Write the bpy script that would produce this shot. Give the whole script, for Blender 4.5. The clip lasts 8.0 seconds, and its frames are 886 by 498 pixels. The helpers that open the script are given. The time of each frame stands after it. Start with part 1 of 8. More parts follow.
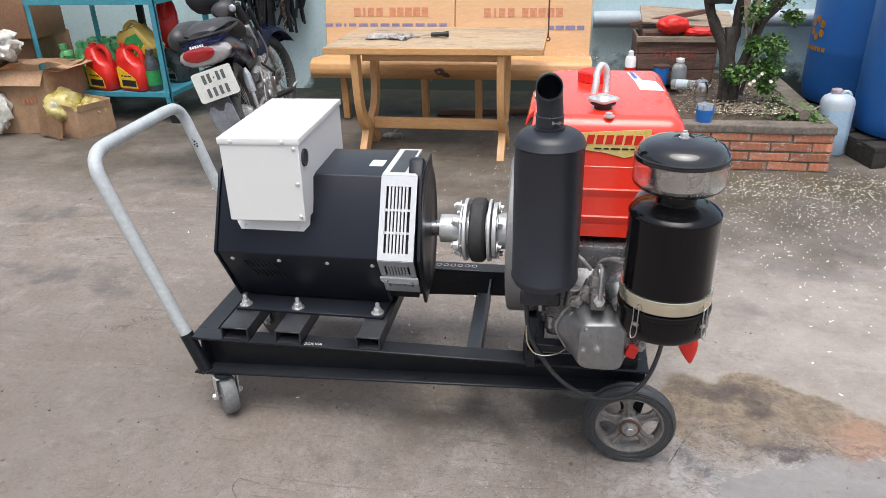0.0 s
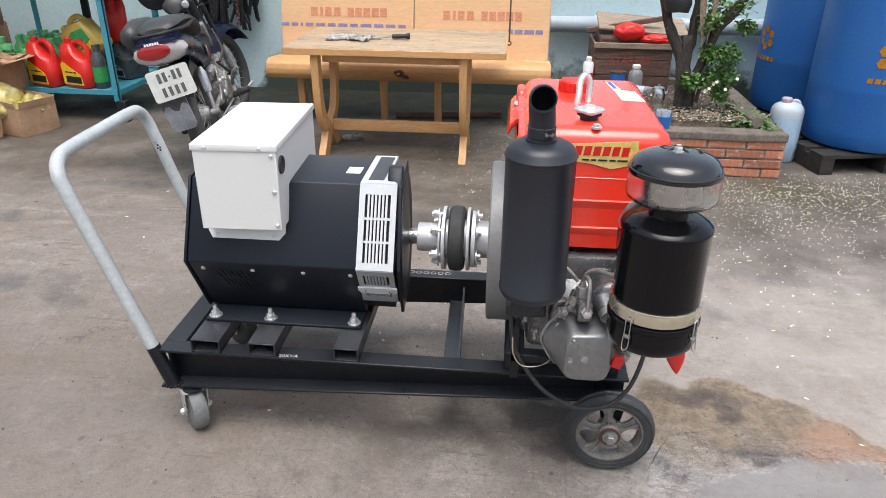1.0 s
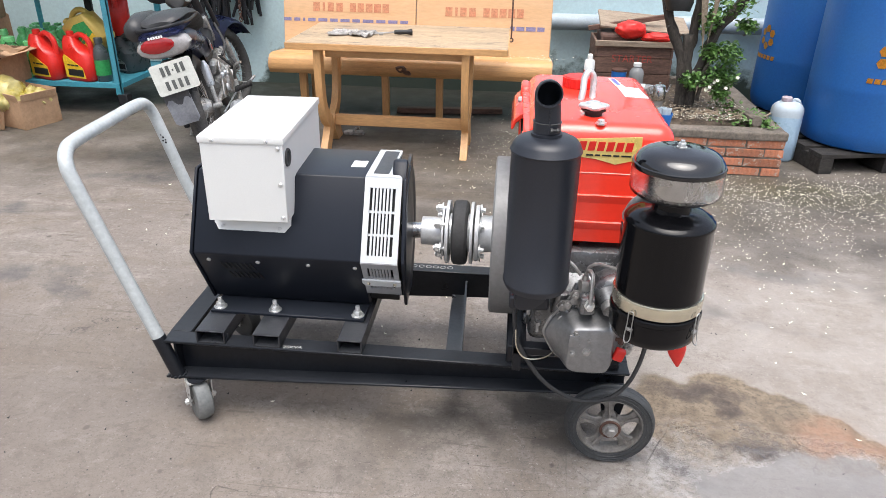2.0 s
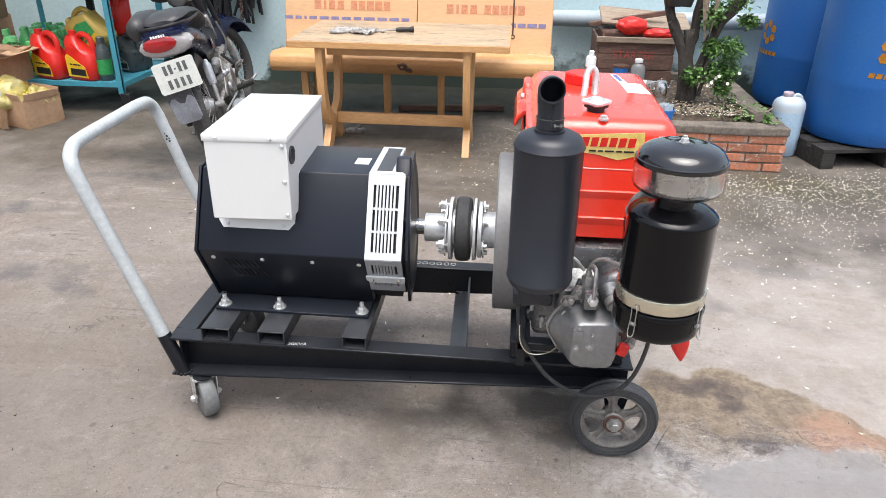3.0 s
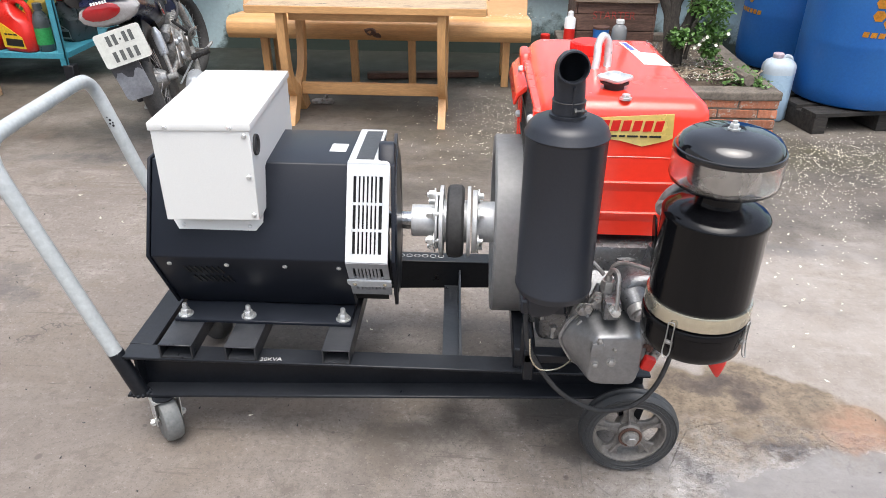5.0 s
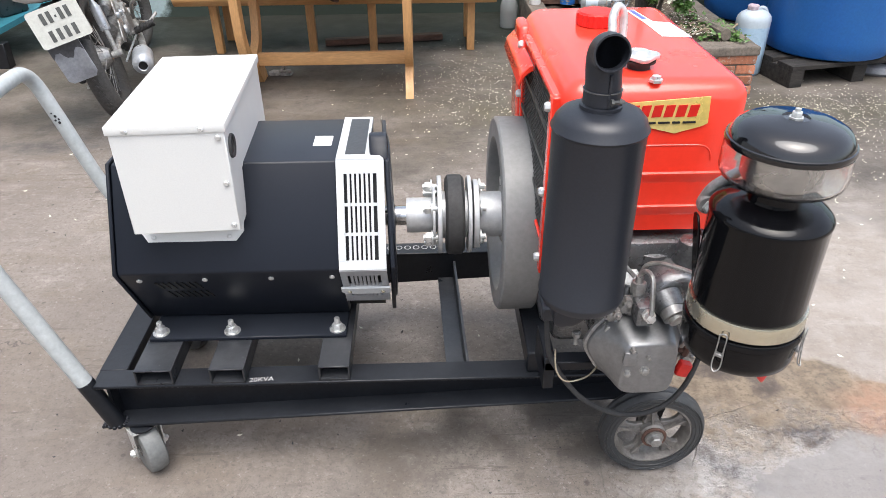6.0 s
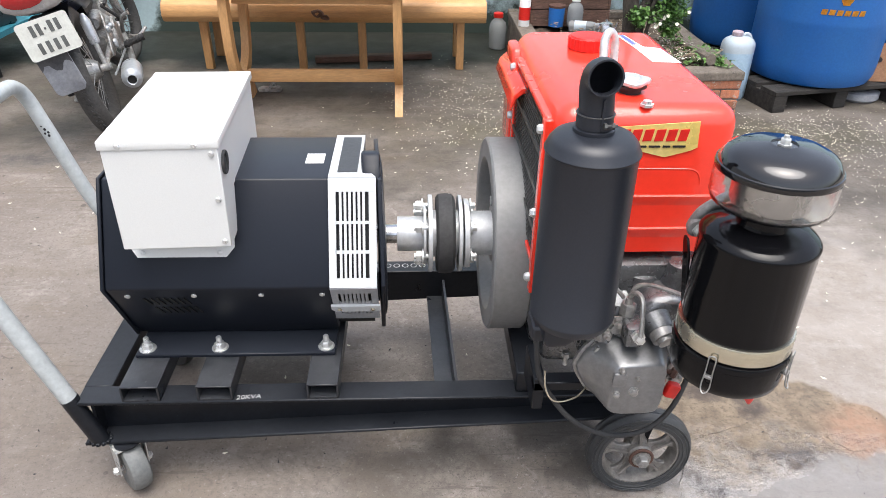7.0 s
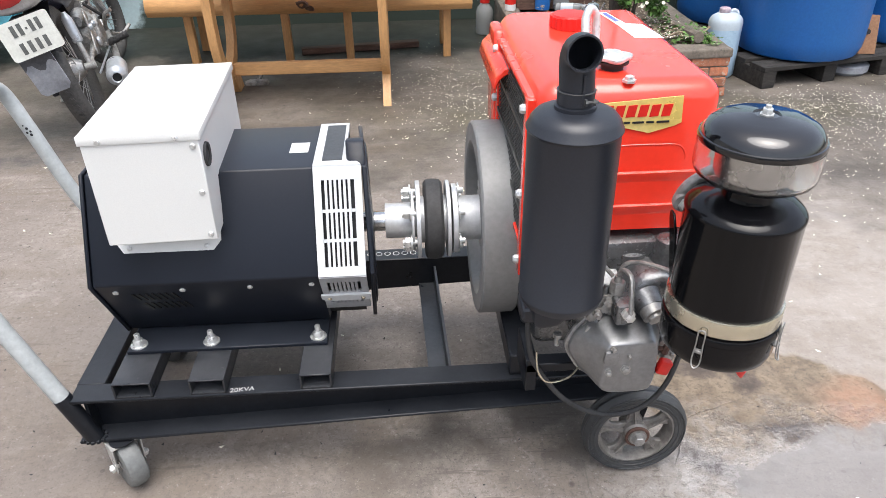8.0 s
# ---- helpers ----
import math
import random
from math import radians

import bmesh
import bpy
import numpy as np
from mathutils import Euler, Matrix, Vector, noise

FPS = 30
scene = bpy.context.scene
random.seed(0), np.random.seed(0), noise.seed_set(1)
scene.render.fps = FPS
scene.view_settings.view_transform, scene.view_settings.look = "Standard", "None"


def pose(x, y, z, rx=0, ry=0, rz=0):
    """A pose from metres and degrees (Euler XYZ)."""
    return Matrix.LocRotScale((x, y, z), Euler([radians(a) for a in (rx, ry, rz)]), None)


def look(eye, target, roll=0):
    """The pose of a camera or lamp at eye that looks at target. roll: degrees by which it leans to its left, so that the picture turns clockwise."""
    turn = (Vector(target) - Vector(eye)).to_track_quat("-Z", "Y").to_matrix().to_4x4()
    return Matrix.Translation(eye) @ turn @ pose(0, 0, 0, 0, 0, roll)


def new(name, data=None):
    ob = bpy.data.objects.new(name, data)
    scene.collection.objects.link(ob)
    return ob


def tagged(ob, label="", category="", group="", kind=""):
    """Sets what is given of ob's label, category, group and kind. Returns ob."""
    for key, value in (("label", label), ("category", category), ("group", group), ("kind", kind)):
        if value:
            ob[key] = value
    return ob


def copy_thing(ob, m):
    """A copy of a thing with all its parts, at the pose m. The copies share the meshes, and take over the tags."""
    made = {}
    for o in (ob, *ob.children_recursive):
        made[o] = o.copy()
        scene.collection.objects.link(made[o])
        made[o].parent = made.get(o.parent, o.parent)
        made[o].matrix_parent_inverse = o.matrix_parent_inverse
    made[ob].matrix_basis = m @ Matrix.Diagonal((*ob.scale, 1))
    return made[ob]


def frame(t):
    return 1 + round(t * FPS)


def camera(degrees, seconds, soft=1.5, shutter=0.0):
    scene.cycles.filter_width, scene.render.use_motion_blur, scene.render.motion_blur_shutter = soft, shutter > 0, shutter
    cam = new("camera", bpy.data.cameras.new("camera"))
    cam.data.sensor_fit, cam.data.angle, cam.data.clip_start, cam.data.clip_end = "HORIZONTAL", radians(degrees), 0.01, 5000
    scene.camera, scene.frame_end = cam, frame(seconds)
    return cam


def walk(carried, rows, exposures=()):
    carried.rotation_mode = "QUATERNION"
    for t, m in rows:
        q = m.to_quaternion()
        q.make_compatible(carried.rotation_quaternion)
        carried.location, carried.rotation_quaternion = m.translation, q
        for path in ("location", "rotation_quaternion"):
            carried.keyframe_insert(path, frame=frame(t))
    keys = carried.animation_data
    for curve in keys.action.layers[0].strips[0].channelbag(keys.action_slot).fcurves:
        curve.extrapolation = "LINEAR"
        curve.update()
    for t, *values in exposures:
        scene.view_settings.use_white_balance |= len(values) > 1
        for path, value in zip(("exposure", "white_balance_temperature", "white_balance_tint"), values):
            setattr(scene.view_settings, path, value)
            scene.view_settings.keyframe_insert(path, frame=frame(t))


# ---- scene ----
cam = camera(63.9, 8.0, soft=0.42)
PATH = [
    (0, (0.825, -1.552, 1.226), (0.504, 0.225, 0.368), -1.5),
    (0.5, (0.765, -1.527, 1.24), (0.541, 0.265, 0.381), -1.6),
    (1, (0.74, -1.531, 1.238), (0.568, 0.266, 0.377), 0.5),
    (1.5, (0.732, -1.544, 1.237), (0.568, 0.252, 0.373), 1.2),
    (3, (0.724, -1.56, 1.238), (0.554, 0.23, 0.364), 0.7),
    (3.5, (0.726, -1.567, 1.238), (0.554, 0.223, 0.361), 0.8),
    (4, (0.724, -1.567, 1.238), (0.57, 0.22, 0.355), 0.7),
    (4.5, (0.702, -1.523, 1.225), (0.587, 0.265, 0.336), 1.9),
    (4.7, (0.683, -1.452, 1.209), (0.572, 0.326, 0.298), 1.5),
    (5.8, (0.571, -1.17, 1.214), (0.607, 0.52, 0.146), -1.1),
    (6, (0.558, -1.174, 1.212), (0.601, 0.518, 0.147), -0.5),
    (6.5, (0.547, -1.174, 1.215), (0.634, 0.533, 0.177), 0.8),
    (7, (0.546, -1.176, 1.217), (0.633, 0.54, 0.194), 1.0),
    (7.5, (0.548, -1.176, 1.215), (0.631, 0.54, 0.19), 1.0),
    (8, (0.563, -1.176, 1.206), (0.657, 0.525, 0.158), -0.9),
]
walk(cam, [(t, look(eye, target, roll)) for t, eye, target, roll in PATH],
     [(0, 0.86), (0.5, 0.84), (1.0, 0.88), (1.5, 1.04), (2.2, 1.1), (3.0, 1.14), (4.0, 1.14), (4.5, 1.1), (5.2, 1.14), (6.0, 1.18), (8.0, 1.18)])

# ---- world and light ----
world = bpy.data.worlds.new("overcast_sky")
scene.world = world
world.use_nodes = True
wn, wl = world.node_tree.nodes, world.node_tree.links
sky = wn.new("ShaderNodeTexSky")
sky.sky_type, sky.sun_disc = "NISHITA", False
sky.sun_elevation, sky.sun_rotation = radians(75), radians(172)
sky.air_density, sky.dust_density, sky.ozone_density = 1.0, 4.0, 1.0
pale = wn.new("ShaderNodeHueSaturation")
pale.inputs["Saturation"].default_value = 0.6
wl.new(sky.outputs[0], pale.inputs["Color"])
wl.new(pale.outputs[0], wn["Background"].inputs["Color"])
wn["Background"].inputs["Strength"].default_value = 0.15
sun_data = bpy.data.lights.new("sun", "SUN")
sun_data.energy, sun_data.angle, sun_data.color = 1.1, radians(50), (0.99, 0.98, 0.98)
sun = new("sun", sun_data)
sun.matrix_world = look((0.3, -2.2, 8.0), (0, 0, 0))


# ---- materials ----
def sh(nodes, kind, **values):
    n = nodes.new("ShaderNode" + kind)
    for key, v in values.items():
        n.inputs[key.replace("_", " ")].default_value = v
    return n


def mat(name, base, rough=0.5, metal=0.0, alt=None, scale=8.0, amount=0.5, fine=0.25, bump=0.15, bump_scale=90.0, coat=0.0,
        wear=None, wear_at=0.62, stretch=(1, 1, 1), per_piece=0.0, spec=0.5, dust_sheen=None, uneven=1.0):
    """A surface with colour varied by broad stains and fine grain, uneven gloss and fine relief."""
    m = bpy.data.materials.new(name)
    m.use_nodes = True
    n, l = m.node_tree.nodes, m.node_tree.links
    bsdf = n["Principled BSDF"]
    coords = n.new("ShaderNodeTexCoord")
    mp = n.new("ShaderNodeMapping")
    mp.inputs["Scale"].default_value = stretch
    l.new(coords.outputs["Object"], mp.inputs["Vector"])
    broad = sh(n, "TexNoise", Scale=scale, Detail=5.0, Roughness=0.6)
    grain = sh(n, "TexNoise", Scale=bump_scale, Detail=4.0, Roughness=0.65)
    for t in (broad, grain):
        l.new(mp.outputs[0], t.inputs["Vector"])
    alt = alt or tuple(c * 0.7 for c in base)
    ramp = n.new("ShaderNodeMapRange")
    ramp.inputs[1].default_value, ramp.inputs[2].default_value = 0.35, 0.68
    ramp.inputs[4].default_value = amount
    l.new(broad.outputs[0], ramp.inputs[0])
    mix = n.new("ShaderNodeMixRGB")
    mix.inputs[1].default_value, mix.inputs[2].default_value = (*base, 1), (*alt, 1)
    l.new(ramp.outputs[0], mix.inputs[0])
    speck = n.new("ShaderNodeMapRange")
    speck.inputs[1].default_value, speck.inputs[2].default_value = 0.3, 0.7
    speck.inputs[3].default_value, speck.inputs[4].default_value = 1 - fine, 1 + fine
    l.new(grain.outputs[0], speck.inputs[0])
    mul = n.new("ShaderNodeVectorMath")
    mul.operation = "SCALE"
    l.new(mix.outputs[0], mul.inputs[0])
    l.new(speck.outputs[0], mul.inputs["Scale"])
    colour = mul.outputs[0]
    if per_piece:
        info = n.new("ShaderNodeObjectInfo")
        spread = n.new("ShaderNodeMapRange")
        spread.inputs[3].default_value, spread.inputs[4].default_value = 1 - per_piece, 1 + per_piece
        l.new(info.outputs["Random"], spread.inputs[0])
        again = n.new("ShaderNodeVectorMath")
        again.operation = "SCALE"
        l.new(colour, again.inputs[0])
        l.new(spread.outputs[0], again.inputs["Scale"])
        colour = again.outputs[0]
    if wear:
        worn = sh(n, "TexNoise", Scale=scale * 3.1, Detail=8.0, Roughness=0.75)
        l.new(mp.outputs[0], worn.inputs["Vector"])
        edge = n.new("ShaderNodeMapRange")
        edge.inputs[1].default_value, edge.inputs[2].default_value = wear_at, wear_at + 0.07
        l.new(worn.outputs[0], edge.inputs[0])
        wmix = n.new("ShaderNodeMixRGB")
        wmix.inputs[2].default_value = (*wear, 1)
        l.new(edge.outputs[0], wmix.inputs[0])
        l.new(colour, wmix.inputs[1])
        colour = wmix.outputs[0]
    if dust_sheen:
        # patchy dust and painted sky sheen: upward faces mixed towards a paler colour
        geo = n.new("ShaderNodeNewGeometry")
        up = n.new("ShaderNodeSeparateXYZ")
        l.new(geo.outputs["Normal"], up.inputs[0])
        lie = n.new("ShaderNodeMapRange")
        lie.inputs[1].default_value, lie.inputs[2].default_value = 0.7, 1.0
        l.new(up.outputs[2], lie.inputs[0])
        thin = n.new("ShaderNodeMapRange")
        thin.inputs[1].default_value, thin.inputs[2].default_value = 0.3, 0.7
        thin.inputs[3].default_value, thin.inputs[4].default_value = 0.45 * dust_sheen[3], dust_sheen[3]
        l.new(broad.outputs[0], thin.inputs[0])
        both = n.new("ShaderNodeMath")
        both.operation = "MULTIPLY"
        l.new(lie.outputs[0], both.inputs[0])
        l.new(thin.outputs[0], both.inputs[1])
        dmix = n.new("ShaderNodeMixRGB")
        dmix.inputs[2].default_value = (*dust_sheen[:3], 1)
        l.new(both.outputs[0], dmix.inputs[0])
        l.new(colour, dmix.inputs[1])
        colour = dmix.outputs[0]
    l.new(colour, bsdf.inputs["Base Color"])
    gloss = n.new("ShaderNodeMapRange")
    gloss.inputs[1].default_value, gloss.inputs[2].default_value = 0.3, 0.7
    gloss.inputs[3].default_value, gloss.inputs[4].default_value = max(rough - 0.1 * uneven, 0.03), min(rough + 0.12 * uneven, 1)
    l.new(broad.outputs[0], gloss.inputs[0])
    l.new(gloss.outputs[0], bsdf.inputs["Roughness"])
    bsdf.inputs["Metallic"].default_value = metal
    bsdf.inputs["Coat Weight"].default_value = coat
    bsdf.inputs["Coat Roughness"].default_value = 0.06
    bsdf.inputs["Specular IOR Level"].default_value = spec
    if bump:
        b = sh(n, "Bump", Strength=bump, Distance=0.004)
        l.new(grain.outputs[0], b.inputs["Height"])
        l.new(b.outputs[0], bsdf.inputs["Normal"])
    return m


def glass(name, tint=(1, 1, 1), rough=0.03, ior=1.45, weight=1.0):
    m = bpy.data.materials.new(name)
    m.use_nodes = True
    b = m.node_tree.nodes["Principled BSDF"]
    b.inputs["Base Color"].default_value = (*tint, 1)
    b.inputs["Roughness"].default_value = rough
    b.inputs["IOR"].default_value = ior
    b.inputs["Transmission Weight"].default_value = weight
    return m


M = {
    "black_paint": mat("black_paint", (0.009, 0.0115, 0.0175), 0.35, alt=(0.012, 0.0145, 0.021), scale=3, fine=0.08, bump=0.03, bump_scale=260, spec=0.24, dust_sheen=(0.1, 0.112, 0.135, 0.24), uneven=0.25),
    "frame_paint": mat("frame_paint", (0.006, 0.0072, 0.01), 0.36, alt=(0.013, 0.015, 0.019), scale=9, amount=0.5, fine=0.3, bump=0.1, wear=(0.08, 0.077, 0.075), wear_at=0.68, spec=0.32, dust_sheen=(0.1, 0.108, 0.122, 0.18)),
    "tube_paint": mat("tube_paint", (0.014, 0.016, 0.02), 0.36, alt=(0.038, 0.04, 0.044), scale=14, amount=0.6, fine=0.3, wear=(0.16, 0.15, 0.14), wear_at=0.66, dust_sheen=(0.12, 0.125, 0.135, 0.28)),
    "muffler_paint": mat("muffler_paint", (0.016, 0.0185, 0.025), 0.4, alt=(0.021, 0.0235, 0.03), scale=6, fine=0.15, bump=0.04, bump_scale=300, uneven=0.5),
    "gloss_black": mat("gloss_black", (0.0035, 0.0036, 0.0045), 0.07, alt=(0.0055, 0.0055, 0.006), scale=4, fine=0.1, bump=0.0, coat=0.0, spec=0.26, uneven=0.4),
    "dome_black": mat("dome_black", (0.004, 0.004, 0.005), 0.09, alt=(0.006, 0.006, 0.007), scale=4, fine=0.1, bump=0.0, coat=0.6, spec=0.5, uneven=0.4),
    "bore_black": mat("bore_black", (0.004, 0.004, 0.004), 0.9, bump=0.1),
    "white_paint": mat("white_paint", (0.69, 0.695, 0.672), 0.45, alt=(0.655, 0.66, 0.64), scale=3, fine=0.03, bump=0.06, bump_scale=420),
    "vent_white": mat("vent_white", (0.54, 0.56, 0.57), 0.4, alt=(0.49, 0.51, 0.52), scale=6, fine=0.05, bump=0.03),
    "vent_grey": mat("vent_grey", (0.36, 0.37, 0.385), 0.4, metal=0.3, alt=(0.3, 0.31, 0.32), scale=6, fine=0.08, bump=0.03),
    "handle_paint": mat("handle_paint", (0.48, 0.51, 0.51), 0.36, alt=(0.37, 0.4, 0.405), scale=18, amount=0.7, fine=0.1, bump=0.05, wear=(0.2, 0.2, 0.19), wear_at=0.72),
    "zinc": mat("zinc", (0.66, 0.67, 0.66), 0.33, metal=0.6, alt=(0.52, 0.52, 0.5), scale=30, fine=0.15, bump=0.05),
    "brass_zinc": mat("brass_zinc", (0.7, 0.65, 0.5), 0.22, metal=0.9, alt=(0.58, 0.57, 0.52), scale=10, fine=0.1, bump=0.03),
    "machined": mat("machined", (0.6, 0.61, 0.615), 0.42, metal=0.45, alt=(0.5, 0.51, 0.515), scale=12, fine=0.1, bump=0.04),
    "flywheel_grey": mat("flywheel_grey", (0.25, 0.25, 0.248), 0.55, metal=0.35, alt=(0.225, 0.225, 0.222), scale=7, fine=0.08, bump=0.06),
    "cast_grey": mat("cast_grey", (0.22, 0.226, 0.232), 0.29, metal=0.7, alt=(0.11, 0.114, 0.118), scale=20, amount=0.8, fine=0.25, bump=0.25, bump_scale=220),
    "rocker_grey": mat("rocker_grey", (0.29, 0.295, 0.302), 0.36, metal=0.75, alt=(0.225, 0.229, 0.235), scale=9, fine=0.12, bump=0.06),
    "rubber": mat("rubber", (0.03, 0.03, 0.031), 0.75, alt=(0.05, 0.049, 0.047), scale=12, fine=0.25, bump=0.15),
    "tyre_grey": mat("tyre_grey", (0.03, 0.033, 0.036), 0.5, alt=(0.06, 0.061, 0.06), scale=14, amount=0.7, fine=0.2, bump=0.15),
    "caster_rubber": mat("caster_rubber", (0.13, 0.137, 0.135), 0.6, alt=(0.19, 0.188, 0.18), scale=14, amount=0.7, fine=0.2, bump=0.12),
    "rim_grey": mat("rim_grey", (0.235, 0.222, 0.205), 0.5, metal=0.2, alt=(0.12, 0.108, 0.096), scale=20, amount=0.8, fine=0.25, bump=0.2),
    "red_paint": mat("red_paint", (0.92, 0.05, 0.026), 0.25, alt=(0.87, 0.042, 0.022), scale=3, fine=0.03, bump=0.02, coat=0.5),
    "red_plastic": mat("red_plastic", (0.66, 0.022, 0.015), 0.36, alt=(0.56, 0.015, 0.01), scale=6, fine=0.1, bump=0.05),
    "gold_foil": mat("gold_foil", (0.8, 0.6, 0.17), 0.34, metal=0.2, alt=(0.86, 0.72, 0.36), scale=9, fine=0.1, bump=0.02),
    "mesh_black": mat("mesh_black", (0.01, 0.01, 0.01), 0.5, bump=0.0),
    "wire_grey": mat("wire_grey", (0.09, 0.09, 0.085), 0.45, metal=0.4, bump=0.0),
    "label_white": mat("label_white", (0.82, 0.82, 0.8), 0.5, alt=(0.76, 0.76, 0.75), scale=20, fine=0.04, bump=0.0),
    "label_blue": mat("label_blue", (0.1, 0.12, 0.42), 0.5, bump=0.0),
    "label_yellow": mat("label_yellow", (0.75, 0.5, 0.03), 0.5, bump=0.0),
    "label_black": mat("label_black", (0.015, 0.015, 0.015), 0.5, bump=0.0),
    "label_green": mat("label_green", (0.03, 0.3, 0.08), 0.5, bump=0.0),
    "chalk": mat("chalk", (0.6, 0.6, 0.58), 0.9, alt=(0.3, 0.3, 0.3), scale=160, amount=0.9, bump=0.0),
    "ink_red": mat("ink_red", (0.52, 0.19, 0.1), 0.7, alt=(0.58, 0.3, 0.16), scale=30, amount=0.8, bump=0.0),
    "ink_blue": mat("ink_blue", (0.22, 0.2, 0.34), 0.7, bump=0.0),
    "stencil": mat("stencil", (0.42, 0.07, 0.05), 0.8, alt=(0.26, 0.06, 0.045), scale=40, amount=1, bump=0.0),
    "wood": mat("wood", (0.61, 0.34, 0.145), 0.45, alt=(0.5, 0.265, 0.1), scale=3.0, amount=0.8, fine=0.14, bump=0.1, bump_scale=26, stretch=(1, 6, 6)),
    "wood_upright": mat("wood_upright", (0.61, 0.34, 0.145), 0.45, alt=(0.5, 0.265, 0.1), scale=3.0, amount=0.8, fine=0.14, bump=0.1, bump_scale=26, stretch=(6, 6, 1)),
    "wood_top": mat("wood_top", (0.46, 0.33, 0.2), 0.48, alt=(0.3, 0.24, 0.175), scale=2.2, amount=1.0, fine=0.25, bump=0.15, bump_scale=34, stretch=(1, 3, 3), wear=(0.13, 0.105, 0.085), wear_at=0.57),
    "wood_panel": mat("wood_panel", (0.68, 0.43, 0.235), 0.45, alt=(0.63, 0.38, 0.19), scale=2.2, amount=0.7, fine=0.08, bump=0.05, bump_scale=22, stretch=(1, 5, 5)),
    "old_wood": mat("old_wood", (0.17, 0.095, 0.068), 0.8, alt=(0.085, 0.05, 0.038), scale=6, amount=0.9, fine=0.35, bump=0.5, bump_scale=40, stretch=(1, 7, 7)),
    "pallet_wood": mat("pallet_wood", (0.03, 0.026, 0.022), 0.85, alt=(0.014, 0.013, 0.012), scale=7, amount=0.9, fine=0.35, bump=0.5, bump_scale=40, stretch=(1, 6, 6), per_piece=0.2),
    "plywood": mat("plywood", (0.36, 0.19, 0.1), 0.7, alt=(0.27, 0.14, 0.075), scale=9, amount=0.8, fine=0.2, bump=0.2),
    "plywood_worn": mat("plywood_worn", (0.32, 0.25, 0.185), 0.8, alt=(0.2, 0.145, 0.105), scale=7, amount=0.9, fine=0.25, bump=0.3, bump_scale=40, stretch=(1, 6, 6)),
    "cap_pink": mat("cap_pink", (0.5, 0.4, 0.43), 0.4, alt=(0.44, 0.36, 0.4), scale=20, bump=0.0),
    "cardboard": mat("cardboard", (0.47, 0.3, 0.18), 0.85, alt=(0.35, 0.215, 0.125), scale=7, amount=0.8, fine=0.14, bump=0.25, bump_scale=60),
    "cardboard_dark": mat("cardboard_dark", (0.33, 0.185, 0.105), 0.85, alt=(0.25, 0.135, 0.08), scale=5, amount=0.8, fine=0.14, bump=0.2, bump_scale=60),
    "cyan_paint": mat("cyan_paint", (0.05, 0.3, 0.39), 0.5, alt=(0.06, 0.22, 0.28), scale=9, amount=0.7, fine=0.15, bump=0.1, wear=(0.06, 0.045, 0.04), wear_at=0.68),
    "drum_blue": mat("drum_blue", (0.009, 0.1, 0.35), 0.42, alt=(0.016, 0.115, 0.33), scale=3.4, amount=0.8, fine=0.1, bump=0.06, wear=(0.05, 0.11, 0.22), wear_at=0.66),
    "orange_mark": mat("orange_mark", (0.75, 0.32, 0.02), 0.6, alt=(0.6, 0.25, 0.03), scale=30, bump=0.0),
    "jug_plastic": mat("jug_plastic", (0.38, 0.52, 0.64), 0.3, alt=(0.34, 0.48, 0.61), scale=4, fine=0.05, bump=0.05),
    "jug_empty": mat("jug_empty", (0.47, 0.54, 0.59), 0.3, alt=(0.4, 0.46, 0.5), scale=8, fine=0.05, bump=0.05),
    "pvc_grey": mat("pvc_grey", (0.4, 0.46, 0.5), 0.45, alt=(0.32, 0.38, 0.42), scale=6, amount=0.7, fine=0.1, bump=0.05),
    "bike_dark": mat("bike_dark", (0.011, 0.012, 0.016), 0.5, alt=(0.024, 0.023, 0.022), scale=11, amount=0.6, fine=0.25, bump=0.06, spec=0.35),
    "bike_blue": mat("bike_blue", (0.009, 0.013, 0.045), 0.3, alt=(0.014, 0.017, 0.045), scale=7, amount=0.6, fine=0.15, bump=0.03, coat=0.1, spec=0.35),
    "bike_dark_dusty": mat("bike_dark_dusty", (0.05, 0.053, 0.06), 0.6, alt=(0.09, 0.092, 0.1), scale=14, amount=0.8, fine=0.25, bump=0.1),
    "bike_tyre": mat("bike_tyre", (0.045, 0.044, 0.043), 0.75, alt=(0.1, 0.096, 0.09), scale=9, amount=0.8, fine=0.3, bump=0.2),
    "engine_metal": mat("engine_metal", (0.42, 0.42, 0.41), 0.42, metal=0.35, alt=(0.16, 0.15, 0.14), scale=26, amount=0.85, fine=0.3, bump=0.2),
    "exhaust_silver": mat("exhaust_silver", (0.48, 0.51, 0.54), 0.34, metal=0.4, alt=(0.36, 0.38, 0.4), scale=12, amount=0.6, fine=0.12, bump=0.04),
    "seat_vinyl": mat("seat_vinyl", (0.028, 0.028, 0.029), 0.42, alt=(0.045, 0.044, 0.043), scale=10, amount=0.6, fine=0.2, bump=0.15, bump_scale=200),
    "dull_steel": mat("dull_steel", (0.4, 0.4, 0.39), 0.42, metal=0.6, alt=(0.19, 0.175, 0.16), scale=22, amount=0.75, fine=0.25, bump=0.15),
    "silver_paint": mat("silver_paint", (0.36, 0.36, 0.355), 0.42, metal=0.4, alt=(0.25, 0.245, 0.24), scale=12, fine=0.15, bump=0.05),
    "mud_flap": mat("mud_flap", (0.33, 0.345, 0.37), 0.6, alt=(0.2, 0.21, 0.235), scale=11, amount=0.9, fine=0.15, bump=0.1),
